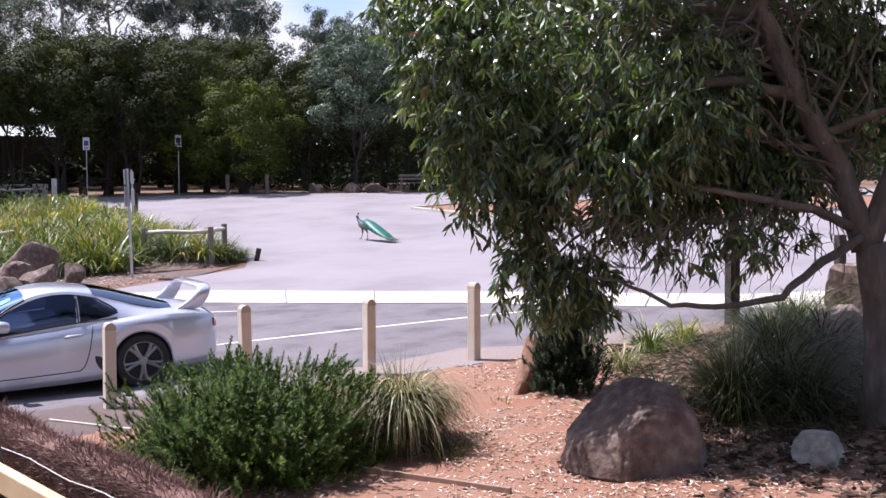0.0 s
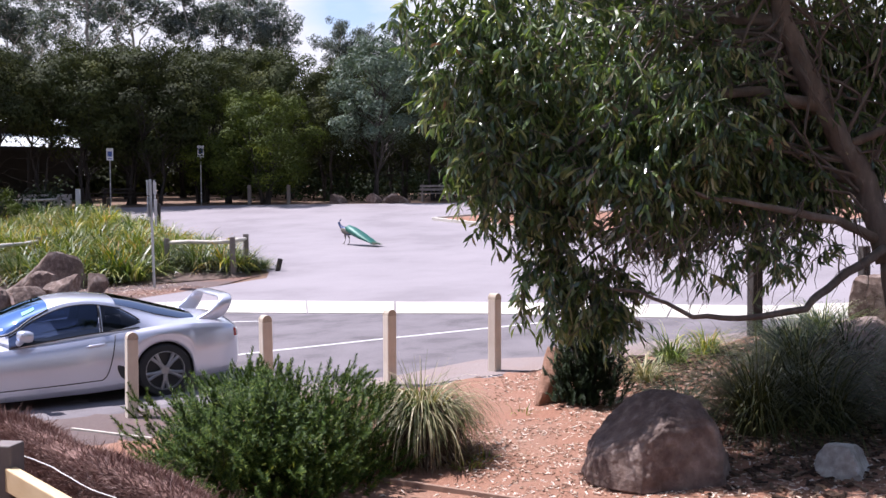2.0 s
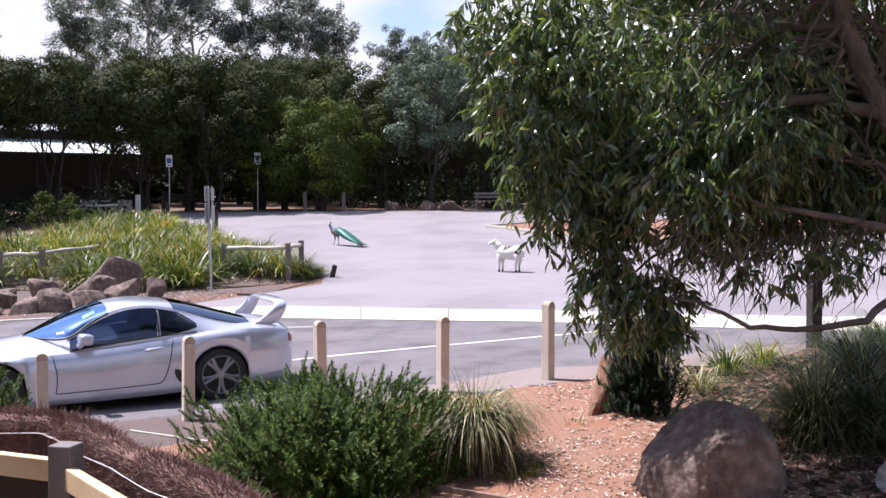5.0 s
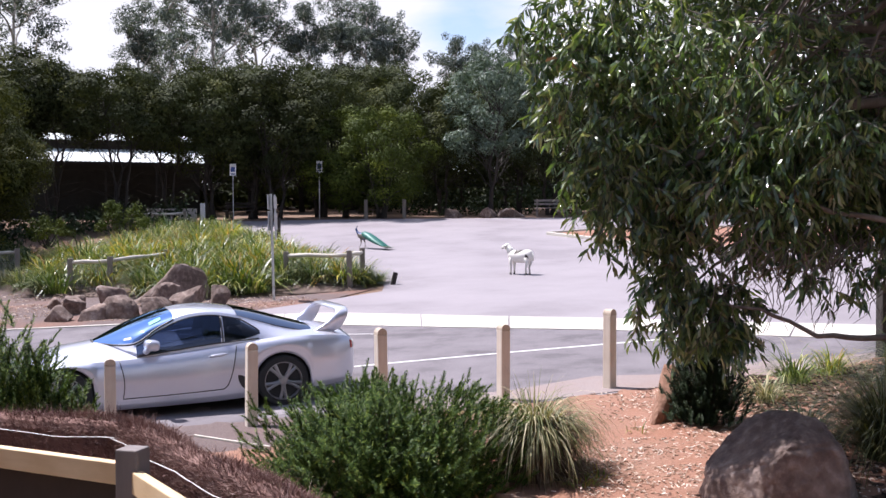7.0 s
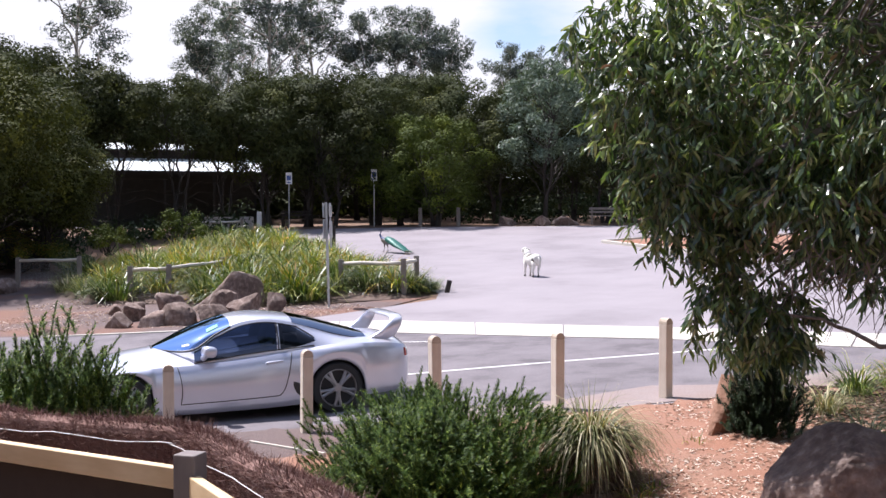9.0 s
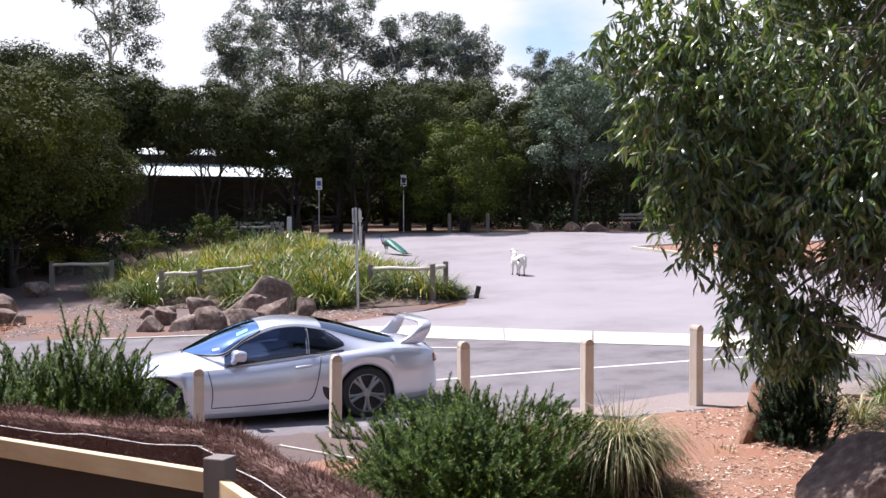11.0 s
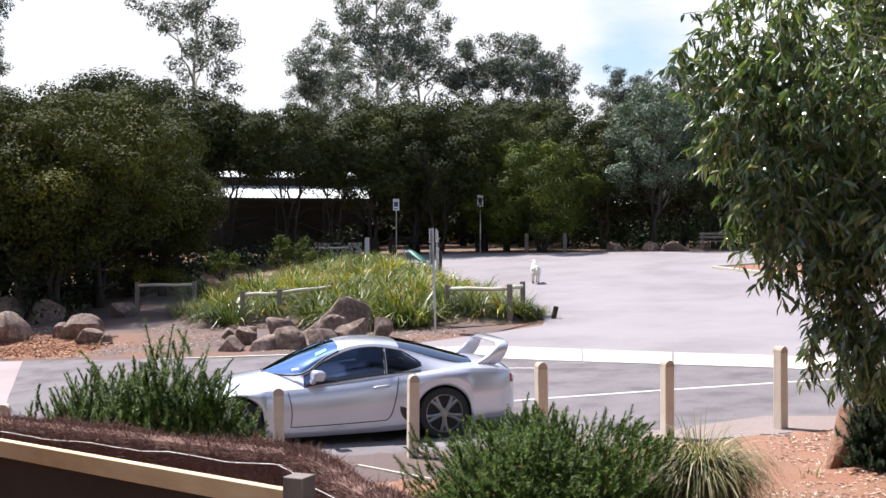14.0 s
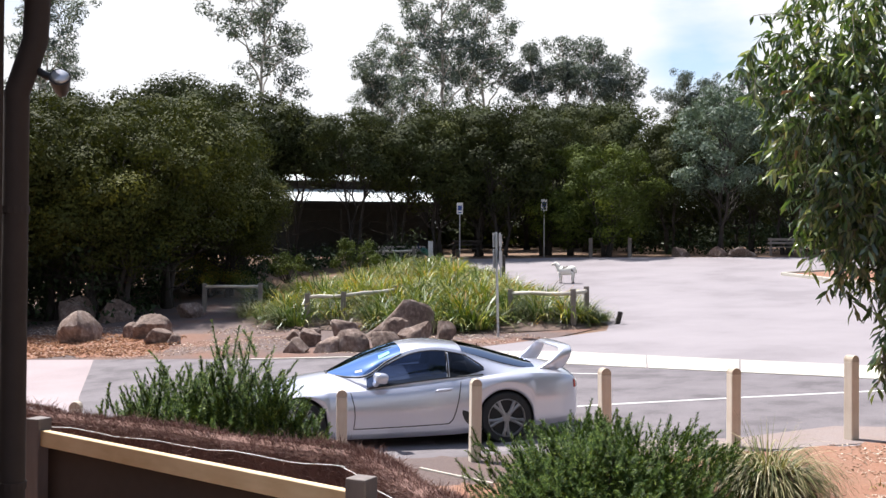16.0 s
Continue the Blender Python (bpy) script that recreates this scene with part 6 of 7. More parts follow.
def rock(x, y, z, w, d, h, seed, label, turn=0, sink=0.12, mat=None, group="", peak=0.0, planes=(), fine=4):
    r = random.Random(seed)
    bm = bmesh.new()
    bmesh.ops.create_icosphere(bm, subdivisions=fine, radius=1.0)
    cuts = [(Vector(n_).normalized(), k) for n_, k in planes] or [(unit(r), r.uniform(0.50, 0.78)) for _ in range(11)]
    cuts.append((Vector((0, 0, -1)), 0.45))
    for p in bm.verts:
        u = p.co.normalized()
        near = sorted(k / u.dot(n_) for n_, k in cuts if u.dot(n_) > 0.05)[:2] or [1.15]
        c = u * min(near[0] - 0.05 * max(0.0, 1 - (near[-1] - near[0]) / 0.08) ** 2, 1.15)   # flat faces, worn edges
        c *= 1 + 0.04 * noise.noise(c * 1.7 + Vector((seed, 0, 0))) + 0.035 * noise.noise(c * 4.3 + Vector((0, seed, 0))) + 0.022 * noise.noise(c * 12 + Vector((0, 0, seed)))
        p.co = c
    lo = [min(p.co[k] for p in bm.verts) for k in range(3)]
    hi = [max(p.co[k] for p in bm.verts) for k in range(3)]
    for p in bm.verts:
        u = [(p.co[k] - lo[k]) / (hi[k] - lo[k]) for k in range(3)]
        flare = 1.0 + (0.06 if planes else 0.16) * (0.5 - u[2])
        u[2] *= 1 + peak * (u[0] - 0.75)
        p.co = Vector(((u[0] - 0.5) * w * flare, (u[1] - 0.5) * d * flare, (u[2] * (1 + sink) - sink) * h))
    for f in bm.faces:
        f.smooth = True
    me = bpy.data.meshes.new("rock")
    bm.to_mesh(me)
    bm.free()
    me.materials.append(mat or ROCK)
    soften(me, 24)
    ob = new("rock", me)
    ob.matrix_basis = pose(x, y, z, 0, 0, turn)
    return tagged(ob, label, "rock", group)


rock(1.42, 7.50, near_ground(1.4, 7.6), 1.10, 0.86, 0.64, 19, "large grey-brown boulder dappled with leaf shade on mulch", 6, 0.05, fine=6,
     planes=[((-1, 0.1, 0.04), 0.86), ((-0.8, -0.72, 0.16), 0.70), ((0.12, -1, 0.10), 0.66), ((-0.72, -0.22, 1), 0.46), ((0.30, 0.3, 1), 0.72), ((0.0, -0.60, 0.9), 0.66), ((0.9, -0.1, 0.45), 0.76),
             ((1, -0.45, 0.05), 0.86), ((0.2, 1, 0.2), 0.66), ((-0.7, 0.8, 0.3), 0.8)])
rock(2.70, 7.25, near_ground(2.7, 7.2), 0.40, 0.34, 0.21, 9, "small grey lichened stone on leaf litter, sunlight put into its pale tone", 40, mat=PALE_STONE)
rock(0.88, 10.45, near_ground(0.9, 10.5), 0.42, 0.4, 0.55, 14, "orange-brown upright stone beside a dark shrub", 10, mat=RED_STONE)
rock(5.3, 12.6, near_ground(5.3, 12.6), 1.15, 0.9, 0.8, 15, "big dark boulder in shade behind the gum", 30)
rock(4.35, 11.0, near_ground(4.35, 11.0), 1.2, 0.8, 0.5, 16, "brown shaded boulder under the gum", 80)
rock(3.6, 9.9, near_ground(3.6, 9.9), 0.9, 0.7, 0.55, 17, "dark rounded boulder beside the trunk", 10)
BIG_FACES = [((-0.65, -0.2, 0.75), 0.50), ((0.1, -1, 0.25), 0.55), ((0.85, -0.5, 0.15), 0.62), ((0.5, 0.1, 0.9), 0.72), ((-0.4, -0.9, 0.3), 0.60), ((0.2, 1, 0.2), 0.6), ((-1, 0.1, 0.1), 0.85)]
for i, (x, y, w, d, h) in enumerate([(-10.55, 25.6, 1.85, 1.2, 1.12), (-11.9, 22.35, 0.72, 0.6, 0.42), (-11.05, 22.3, 0.66, 0.55, 0.42), (-10.55, 22.6, 1.0, 0.75, 0.6),
                                     (-9.75, 22.75, 0.85, 0.6, 0.5), (-11.35, 23.9, 0.95, 0.75, 0.72), (-10.15, 24.2, 0.9, 0.7, 0.72), (-9.35, 23.7, 0.95, 0.7, 0.66), (-8.75, 24.2, 0.62, 0.55, 0.6),
                                     (-12.6, 24.3, 0.7, 0.6, 0.42), (-12.2, 23.6, 0.8, 0.6, 0.5), (-13.3, 24.8, 0.62, 0.5, 0.32), (-13.1, 21.2, 0.36, 0.3, 0.16)]):
    x, y = x * 0.97, y * 0.97
    rock(x, y, land(x, y) + 0.05, w * (0.88 if i else 1), d * 0.88, h * (0.85 if i else 1), 100 + i, "large tilted brown boulder at the bed's edge" if i == 0 else "rounded red-brown garden boulder on gravel", (8 if i == 0 else rng.uniform(0, 180)), group="boulders by the gravel", peak=(0.8 if i == 0 else 0.0),
         planes=BIG_FACES if i == 0 else ())
for i, (x, y, w, d, h) in enumerate([(-19.6, 23.7, 1.4, 1.0, 0.9), (-17.6, 24.3, 1.3, 0.8, 0.72), (-18.35, 24.6, 0.6, 0.5, 0.46), (-16.6, 23.3, 0.75, 0.5, 0.42), (-16.1, 23.25, 0.5, 0.4, 0.3),
                                     (-23.4, 28.2, 1.5, 1.2, 0.95), (-22.2, 28.8, 1.2, 0.9, 0.75), (-20.0, 29.8, 1.2, 0.9, 0.5), (-25.0, 25.6, 1.2, 1.0, 0.7)]):
    rock(x, y, land(x, y) + 0.05, w, d, h, 130 + i, "brown garden boulder on orange bark and gravel", rng.uniform(0, 180), group="boulders by the gravel")
rock(-4.7, 53.6, land(-4.7, 53.6), 0.9, 0.7, 0.55, 150, "brown boulder at the far edge of the asphalt", 10)
rock(-3.6, 53.8, land(-3.6, 53.8), 1.5, 0.8, 0.5, 151, "pale brown boulder at the far edge of the asphalt", 50)
rock(-6.6, 54.2, land(-6.6, 54.2), 0.8, 0.8, 0.5, 152, "dark boulder under the far trees", 50)

EDGE_WOOD = surface("edging_wood", [(0.3, (0.20, 0.12, 0.085)), (0.7, (0.34, 0.23, 0.17))], [(0.3, (0.2, 0.12, 0.08)), (0.7, (0.36, 0.25, 0.19))], 24, 2, 0.9, 0.4, 0.004)
# timber edging in the near garden
for x0, y0, x1, y1 in [(-3.95, 10.15, -2.95, 9.55), (-0.62, 7.72, 0.45, 6.95)]:
    s = Shape()
    L = math.hypot(x1 - x0, y1 - y0)
    s.box(-L / 2, -0.015, -0.06, L / 2, 0.015, 0.035, bevel=0.004)
    ob = part("timber_edging", s, RAIL_LOG if x0 < -3 else EDGE_WOOD)
    xm, ym = (x0 + x1) / 2, (y0 + y1) / 2
    ob.matrix_basis = pose(xm, ym, near_ground(xm, ym), 0, -math.degrees(math.atan2(near_ground(x1, y1) - near_ground(x0, y0), L)), math.degrees(math.atan2(y1 - y0, x1 - x0)))
    tagged(ob, "thin weathered timber edging board in soil", "edging", "garden edging")
s = Shape()
s.box(-0.06, -0.06, -0.1, 0.06, 0.06, 0.34, bevel=0.01)
ob = part("post", s, BARK_DARK)
ob.matrix_basis = pose(-5.0, 27.35, land(-5.0, 27.35) + 0.03, 8, 12, 20)
tagged(ob, "short dark leaning stub post on asphalt", "post", "garden posts")

# ---- the deck with its rails, brush fence and the building's corner ----
PINE = surface("pine_rail", [(0.3, (0.52, 0.35, 0.18)), (0.7, (0.74, 0.57, 0.36))], [(0.35, (0.50, 0.33, 0.16)), (0.65, (0.76, 0.60, 0.39))], 14, 1.5, 0.65, 0.2, 0.003, (0.25, 1, 1))
DARK_POST = surface("stained_post", [(0.3, (0.10, 0.082, 0.078)), (0.7, (0.19, 0.16, 0.155))], [(0.3, (0.15, 0.125, 0.115)), (0.7, (0.26, 0.225, 0.21))], 26, 2, 0.7, 0.3, 0.004, (1, 1, 0.1))
BRUSH = leafy("brush_stick", [(0.0, (0.085, 0.042, 0.034)), (0.5, (0.19, 0.108, 0.090)), (0.85, (0.33, 0.215, 0.185)), (1.0, (0.50, 0.38, 0.34))], 0.9, 0.0, 0.2)
WALL_BROWN = surface("brown_cladding", [(0.3, (0.026, 0.018, 0.015)), (0.7, (0.045, 0.031, 0.026))], [(0.3, (0.026, 0.018, 0.015)), (0.7, (0.048, 0.033, 0.028))], 12, 1.2, 0.8, 0.2, 0.004)
DECKING = surface("decking", [(0.3, (0.20, 0.14, 0.10)), (0.7, (0.32, 0.24, 0.18))], [(0.3, (0.20, 0.14, 0.1)), (0.7, (0.34, 0.26, 0.2))], 20, 2, 0.75, 0.3, 0.004, (1, 0.1, 1))
P1, P2 = Vector((-4.20, 4.76, 0)), Vector((-1.79, 3.93, 0))
DECK_Z, RAIL_TOP = 0.62, 1.285


def deck_rails():
    fence = thing("deck_railing", Matrix(), "deck railing of dark posts and pale pine rails", "railing")
    a = math.degrees(math.atan2(P2.y - P1.y, P2.x - P1.x))
    p3 = P2 + Vector((0.664, -0.748, 0)) * 1.9
    for p, turn in ((P1, a), (P2, a), (p3, a - 28)):
        s = Shape()
        s.box(-0.05, -0.05, DECK_Z - 0.5, 0.05, 0.05, RAIL_TOP + 0.03, bevel=0.006)
        part("post", s, DARK_POST, fence, at=pose(p.x, p.y, 0, 0, 0, turn + 12))
    for p, q, drop in ((P1, P2, 0.035), (P2, p3, 0.055)):
        d = q - p
        L, turn = d.length, math.degrees(math.atan2(d.y, d.x))
        s = Shape()
        s.box(0.055, -0.0225, RAIL_TOP - drop - 0.09, L - 0.055, 0.0225, RAIL_TOP - drop, bevel=0.005)
        part("top_rail", s, PINE, fence, "pale pine top rail", at=pose(p.x, p.y, 0, 0, 0, turn))
        s = Shape()
        s.box(0.055, -0.0225, DECK_Z + 0.1, L - 0.055, 0.0225, DECK_Z + 0.19, bevel=0.005)
        part("bottom_rail", s, DARK_POST, fence, at=pose(p.x, p.y, 0, 0, 0, turn))
        s = Shape()
        s.box(0.055, 0.028, DECK_Z + 0.08, L - 0.055, 0.040, RAIL_TOP - drop - 0.02, bevel=0.002)
        part("infill_panel", s, WALL_BROWN, fence, "dark infill panel under the rail", at=pose(p.x, p.y, 0, 0, 0, turn))


deck_rails()


def brush_fence(a, b, top, seed, label):
    """A thick screen of thin upright sticks, ragged along its top."""
    r = random.Random(seed)
    a, b = Vector((*a, 0)), Vector((*b, 0))
    d = (b - a).normalized()
    nrm = Vector((-d.y, d.x, 0))
    L = (b - a).length
    fence = thing("brush_fence", Matrix(), label, "brush fence", "brush fences")
    s = Shape()
    for _ in range(int(L * 11500)):
        u, q = r.uniform(-0.03, L + 0.03), r.random()
        # over the rounded top and down both faces
        if q < 0.42:
            a_ = r.uniform(-1.35, 1.35)
            w, h = 0.085 * math.sin(a_), top - 0.075 + 0.075 * math.cos(a_)
            grow = Vector((0, 0, math.cos(a_))) + nrm * math.sin(a_)
        else:
            side_ = -1 if q < 0.93 else 1
            w, h = side_ * r.uniform(0.07, 0.10), top - 0.06 - 0.62 * r.random() ** 1.4
            grow = nrm * side_ * 0.7 + Vector((0, 0, 0.55))
        h += 0.014 * math.sin(u * 5) + 0.02 * ripple(u, seed, 0.22)
        p = a + d * u + nrm * w + Vector((0, 0, h - 0.025))
        way = (grow + unit(r) * 0.75).normalized()
        l = r.uniform(0.016, 0.046) if r.random() < 0.92 else r.uniform(0.05, 0.10)
        side = way.cross(unit(r))
        if side.length < 1e-3:
            continue
        side = side.normalized() * r.uniform(0.0008, 0.0016)
        mid = p + way * l * 0.55 + unit(r) * l * 0.12
        s.add([p - side, p + side, mid + side * 0.8, mid - side * 0.8, p + way * l + unit(r) * l * 0.18], [(0, 1, 2, 3), (3, 2, 4)])
    tagged(part("brushwood", s, BRUSH, fence), kind="stuff")
    core = Shape()
    core.box(0, -0.075, -0.2, L, 0.075, top - 0.035, bevel=0.05)
    part("backing", core, BRUSH, fence, at=pose(a.x, a.y, 0, 0, 0, math.degrees(math.atan2(d.y, d.x))))
    wire = Shape()
    pts = [a + d * L * i / 30 - nrm * 0.118 + Vector((0, 0, top - 0.100 + 0.007 * math.sin(i * 0.9) + r.uniform(-0.003, 0.003))) for i in range(31)]
    wire.tube(pts, [0.0026] * 31, 5)
    part("wire", wire, WHITE_PAINT, fence, "thin white tie wire along the top")
    return fence


brush_fence((-5.4, 5.82), (-2.32, 5.10), 1.215, 1, "brown brushwood screen beyond the deck rail")
brush_fence((-2.32, 5.10), (-0.2, 2.79), 1.215, 2, "brown brushwood screen turning beside the deck")


def deck_and_wall():
    deck = tagged(new("deck_floor"), "brown timber deck boards", "deck", kind="structure")
    for i in range(114):
        y = 3.80 - 0.094 * i
        s = Shape()
        s.box(0, 0, 0, min(2.95, -1.86 + (3.93 - y) * 0.888) + 2.95, 0.088, 0.03, bevel=0.003)
        part("board", s, DECKING, deck, at=pose(-2.95, y, DECK_Z - 0.03))
    for x, y1 in ((-2.7, 3.7), (-0.9, 2.6), (0.9, 0.6), (2.7, -1.5)):
        s = Shape()
        s.box(x - 0.06, -6.85, -0.5, x + 0.06, y1, DECK_Z - 0.035, bevel=0.004)
        part("bearer", s, DARK_POST, deck)
    s = Shape()
    s.box(-9.0, -7.0, -0.6, -3.01, 3.20, 4.4, bevel=0.01)
    tagged(part("wall_west", s, WALL_BROWN), "dark brown building corner", "wall", kind="structure")
    s = Shape()
    s.box(-2.97, -7.2, -0.6, 3.6, -7.0, 4.4, bevel=0.01)
    tagged(part("wall_south", s, WALL_BROWN), "dark brown wall behind the deck", "wall", kind="structure")
    pipe = thing("downpipe", Matrix(), "dark brown downpipe fixed to the building's corner", "downpipe")
    s = Shape()
    s.tube([(-3.02, 3.275, -0.2), (-3.02, 3.275, 2.88), (-2.99, 3.29, 2.98), (-2.96, 3.31, 3.1), (-2.94, 3.32, 3.6)], [0.05] * 5, 14)
    part("pipe", s, WALL_BROWN, pipe, smooth=True, angle=50)
    for z in (1.3, 2.4):
        s = Shape()
        s.lathe([(0.05, z), (0.056, z), (0.056, z + 0.03), (0.05, z + 0.03)], 14, 0, Matrix.Translation((-3.02, 3.275, 0)))
        part("bracket", s, WALL_BROWN, pipe)
    s = Shape()
    s.box(-3.3, -7.0, 3.38, -2.86, 3.42, 3.62, bevel=0.02)
    tagged(part("gutter", s, WALL_BROWN), "dark brown eaves gutter", "gutter", kind="structure")
    lamp = thing("floodlight", pose(-2.875, 3.33, 2.93), "small dark outdoor spotlight with a round glass", "floodlight")
    s = Shape()
    s.tube([(-0.08, -0.02, 0.05), (-0.05, 0.0, 0.03), (-0.02, 0.02, 0.02)], [0.016, 0.016, 0.016], 8)
    part("arm", s, BLACK_TRIM, lamp, smooth=True)
    turn = pose(0.0, 0.03, 0.0, 0, 62, -55)
    s = Shape()
    s.lathe([(0.0, -0.07), (0.02, -0.068), (0.033, -0.03), (0.042, 0.03), (0.042, 0.042), (0.0, 0.04)], 18, 0, turn)
    part("head", s, BLACK_TRIM, lamp, smooth=True, angle=40)
    s = Shape()
    s.lathe([(0.0, 0.04), (0.037, 0.043), (0.03, 0.052), (0.0, 0.056)], 18, 0, turn)
    part("glass", s, plain("lamp_glass", (0.55, 0.57, 0.62), 0.08, 0.4), lamp, "clear round lamp glass", smooth=True)


deck_and_wall()

# ---- buildings behind the trees ----
ROOF_METAL = surface("roof_metal", [(0.3, (0.50, 0.54, 0.53)), (0.7, (0.64, 0.68, 0.67))], [(0.3, (0.46, 0.50, 0.49)), (0.7, (0.66, 0.70, 0.69))], 3, 0.5, 0.5, 0.1, 0.01)
# near-black boards: the deep shade under the veranda is put into this colour
WALL_SHADED = surface("shaded_boards", [(0.3, (0.034, 0.036, 0.035)), (0.7, (0.055, 0.058, 0.056))], [(0.3, (0.034, 0.036, 0.035)), (0.7, (0.062, 0.064, 0.062))], 3, 0.5, 0.95, 0.2, 0.01, spec=0.05)
TERRACE = surface("terrace", [(0.3, (0.38, 0.33, 0.30)), (0.7, (0.48, 0.43, 0.40))], [(0.3, (0.36, 0.31, 0.28)), (0.7, (0.5, 0.45, 0.42))], 4, 0.6, 0.9, 0.2, 0.01)


def ribbed(s, x0, y0, z0, x1, y1, z1, pitch=0.25):
    """A corrugated roof sheet: eave along x at (y0, z0), top at (y1, z1)."""
    n = int((x1 - x0) / pitch * 4)
    o = len(s.v)
    for i in range(n + 1):
        x = x0 + (x1 - x0) * i / n
        b = 0.025 * (i % 4 in (1, 2))
        s.v += [(x, y0, z0 + b), (x, y1, z1 + b), (x, y0, z0 + b - 0.03)]
    for i in range(n):
        a = o + 3 * i
        s.f += [(a, a + 3, a + 4, a + 1), (a + 2, a + 5, a + 3, a)]
        s.m += [0, 0]


def lodge(x, y, turn, length, eave, label, rise=0.9, upper=True):
    z = land(x, y)
    b = thing("lodge", pose(x, y, z, 0, 0, turn), label, "building")
    s = Shape()
    s.box(0.3, 2.4, -0.8, length - 0.3, 7.4, eave + rise * 0.9, bevel=0.02)
    part("wall", s, WALL_SHADED, b)
    s = Shape()
    ribbed(s, 0, -0.2, eave, length, 2.6, eave + rise)
    part("veranda_roof", s, ROOF_METAL, b, "pale corrugated veranda roof in sun")
    s = Shape()
    s.box(-0.02, -0.26, eave - 0.16, length + 0.02, -0.2, eave + 0.0, bevel=0.01)
    part("gutter", s, WALL_SHADED, b)
    if upper:
        s = Shape()
        s.box(1.0, 2.6, eave + rise * 0.6, length - 1.0, 7.2, eave + rise + 0.5, bevel=0.02)
        part("upper_wall", s, WALL_BROWN, b)
        s = Shape()
        ribbed(s, 0.6, 2.2, eave + rise + 0.52, length - 0.6, 4.9, eave + rise + 1.1)
        part("upper_roof", s, ROOF_METAL, b, "pale ridge roof above the veranda")
        s = Shape()
        s.box(0.6, 4.9, eave + rise + 1.02, length - 0.6, 7.6, eave + rise + 1.1, bevel=0.01)
        part("back_roof", s, ROOF_METAL, b)
    n = 5
    for i in range(n):
        s = Shape()
        xx = 0.15 + (length - 0.3) * i / (n - 1)
        s.box(xx - 0.07, -0.12, -0.6, xx + 0.07, 0.02, eave - 0.04, bevel=0.01)
        part("veranda_post", s, WALL_SHADED, b)
    s = Shape()
    s.box(0.2, 0.1, -0.8, length - 0.2, 2.4, 0.12, bevel=0.02)
    part("veranda_floor", s, TERRACE, b)
    return b


def place_lodges():
    x0, y0 = polar(-31.0, 62)
    x1, y1 = polar(-20.4, 62)
    L = math.hypot(x1 - x0, y1 - y0)
    z = land(x0, y0)
    lodge(x0, y0, math.degrees(math.atan2(y1 - y0, x1 - x0)), L, 2.2 + 62 * 0.0615 - z, "timber lodge, veranda shade put into its dark walls, with a pale metal veranda roof behind trees")
    x, y = polar(-8.2, 75)
    lodge(x, y, 4, 6.4, 2.2 + 75.0 * 0.0512 - land(x, y), "shed in the same shade-dark boards with a pale metal roof among trees", 1.0, False)


place_lodges()

# pale ramp wall, low rail and bench-like frames under the far trees
s = Shape()
s.box(-1.3, -0.1, -0.6, 1.3, 0.1, 0.1, bevel=0.02)
ob = part("low_wall", s, TERRACE)
ob.matrix_basis = pose(-21.2, 51.6, land(-21.2, 51.6) + 0.6, 0, 0, 8)
tagged(ob, "low pale wall beside the path to the lodge", "wall", kind="structure")


def bench(x, y, turn, label, mat=BARK_DARK):
    b = thing("bench", pose(x, y, land(x, y), 0, 0, turn), label, "bench", "benches under the trees")
    for z0, y0, y1, h in ((0.44, -0.2, 0.2, 0.05), (0.62, 0.2, 0.25, 0.12), (0.80, 0.22, 0.27, 0.12)):
        s = Shape()
        s.box(-0.85, y0, z0, 0.85, y1, z0 + h, bevel=0.01)
        part("seat" if z0 < 0.5 else "back_slat", s, mat, b)
    for xx in (-0.7, 0.7):
        s = Shape()
        s.box(xx - 0.05, -0.18, -0.1, xx + 0.05, 0.24, 0.45, bevel=0.01)
        s.box(xx - 0.05, 0.24, -0.1, xx + 0.05, 0.30, 0.95, bevel=0.01)
        part("leg", s, mat, b)


bench(-18.3, 53.9, 6, "dark timber bench under the acacias")
bench(-1.5, 54.4, 0, "weathered grey timber bench under the trees", GREY_TIMBER)

# ---- the sheep and the peacock ----
FLEECE = surface("fleece", [(0.3, (0.66, 0.63, 0.57)), (0.7, (0.80, 0.78, 0.72))], [(0.3, (0.62, 0.58, 0.52)), (0.7, (0.80, 0.78, 0.73))], 38, 5, 0.95, 0.7, 0.012)
_t = FLEECE.node_tree
_b = _t.nodes["Principled BSDF"]
_was = _b.inputs["Base Color"].links[0].from_socket
_t.links.new(mix_of(_t, 1.0, _was, ramp_of(_t, noise_of(_t, 2.2, 2, 0.5), [(0.36, (0.07, 0.06, 0.055)), (0.40, (1, 1, 1))]), "MULTIPLY"), _b.inputs["Base Color"])
SHEEP_SKIN = surface("sheep_skin", [(0.3, (0.62, 0.58, 0.53)), (0.7, (0.76, 0.73, 0.68))], [(0.3, (0.6, 0.56, 0.5)), (0.7, (0.76, 0.73, 0.68))], 40, 6, 0.9, 0.2, 0.004)
HOOF = plain("hoof", (0.05, 0.045, 0.04), 0.7)
TEAL = surface("peacock_teal", [(0.3, (0.005, 0.05, 0.045)), (0.7, (0.02, 0.17, 0.13))], [(0.3, (0.006, 0.07, 0.06)), (0.7, (0.03, 0.18, 0.12))], 50, 8, 0.5, 0.5, 0.006, metal=0.1)
PEA_BLUE = surface("peacock_blue", [(0.3, (0.006, 0.012, 0.05)), (0.7, (0.012, 0.03, 0.12))], [(0.3, (0.006, 0.014, 0.06)), (0.7, (0.012, 0.04, 0.13))], 50, 8, 0.35, 0.4, 0.004, metal=0.3)
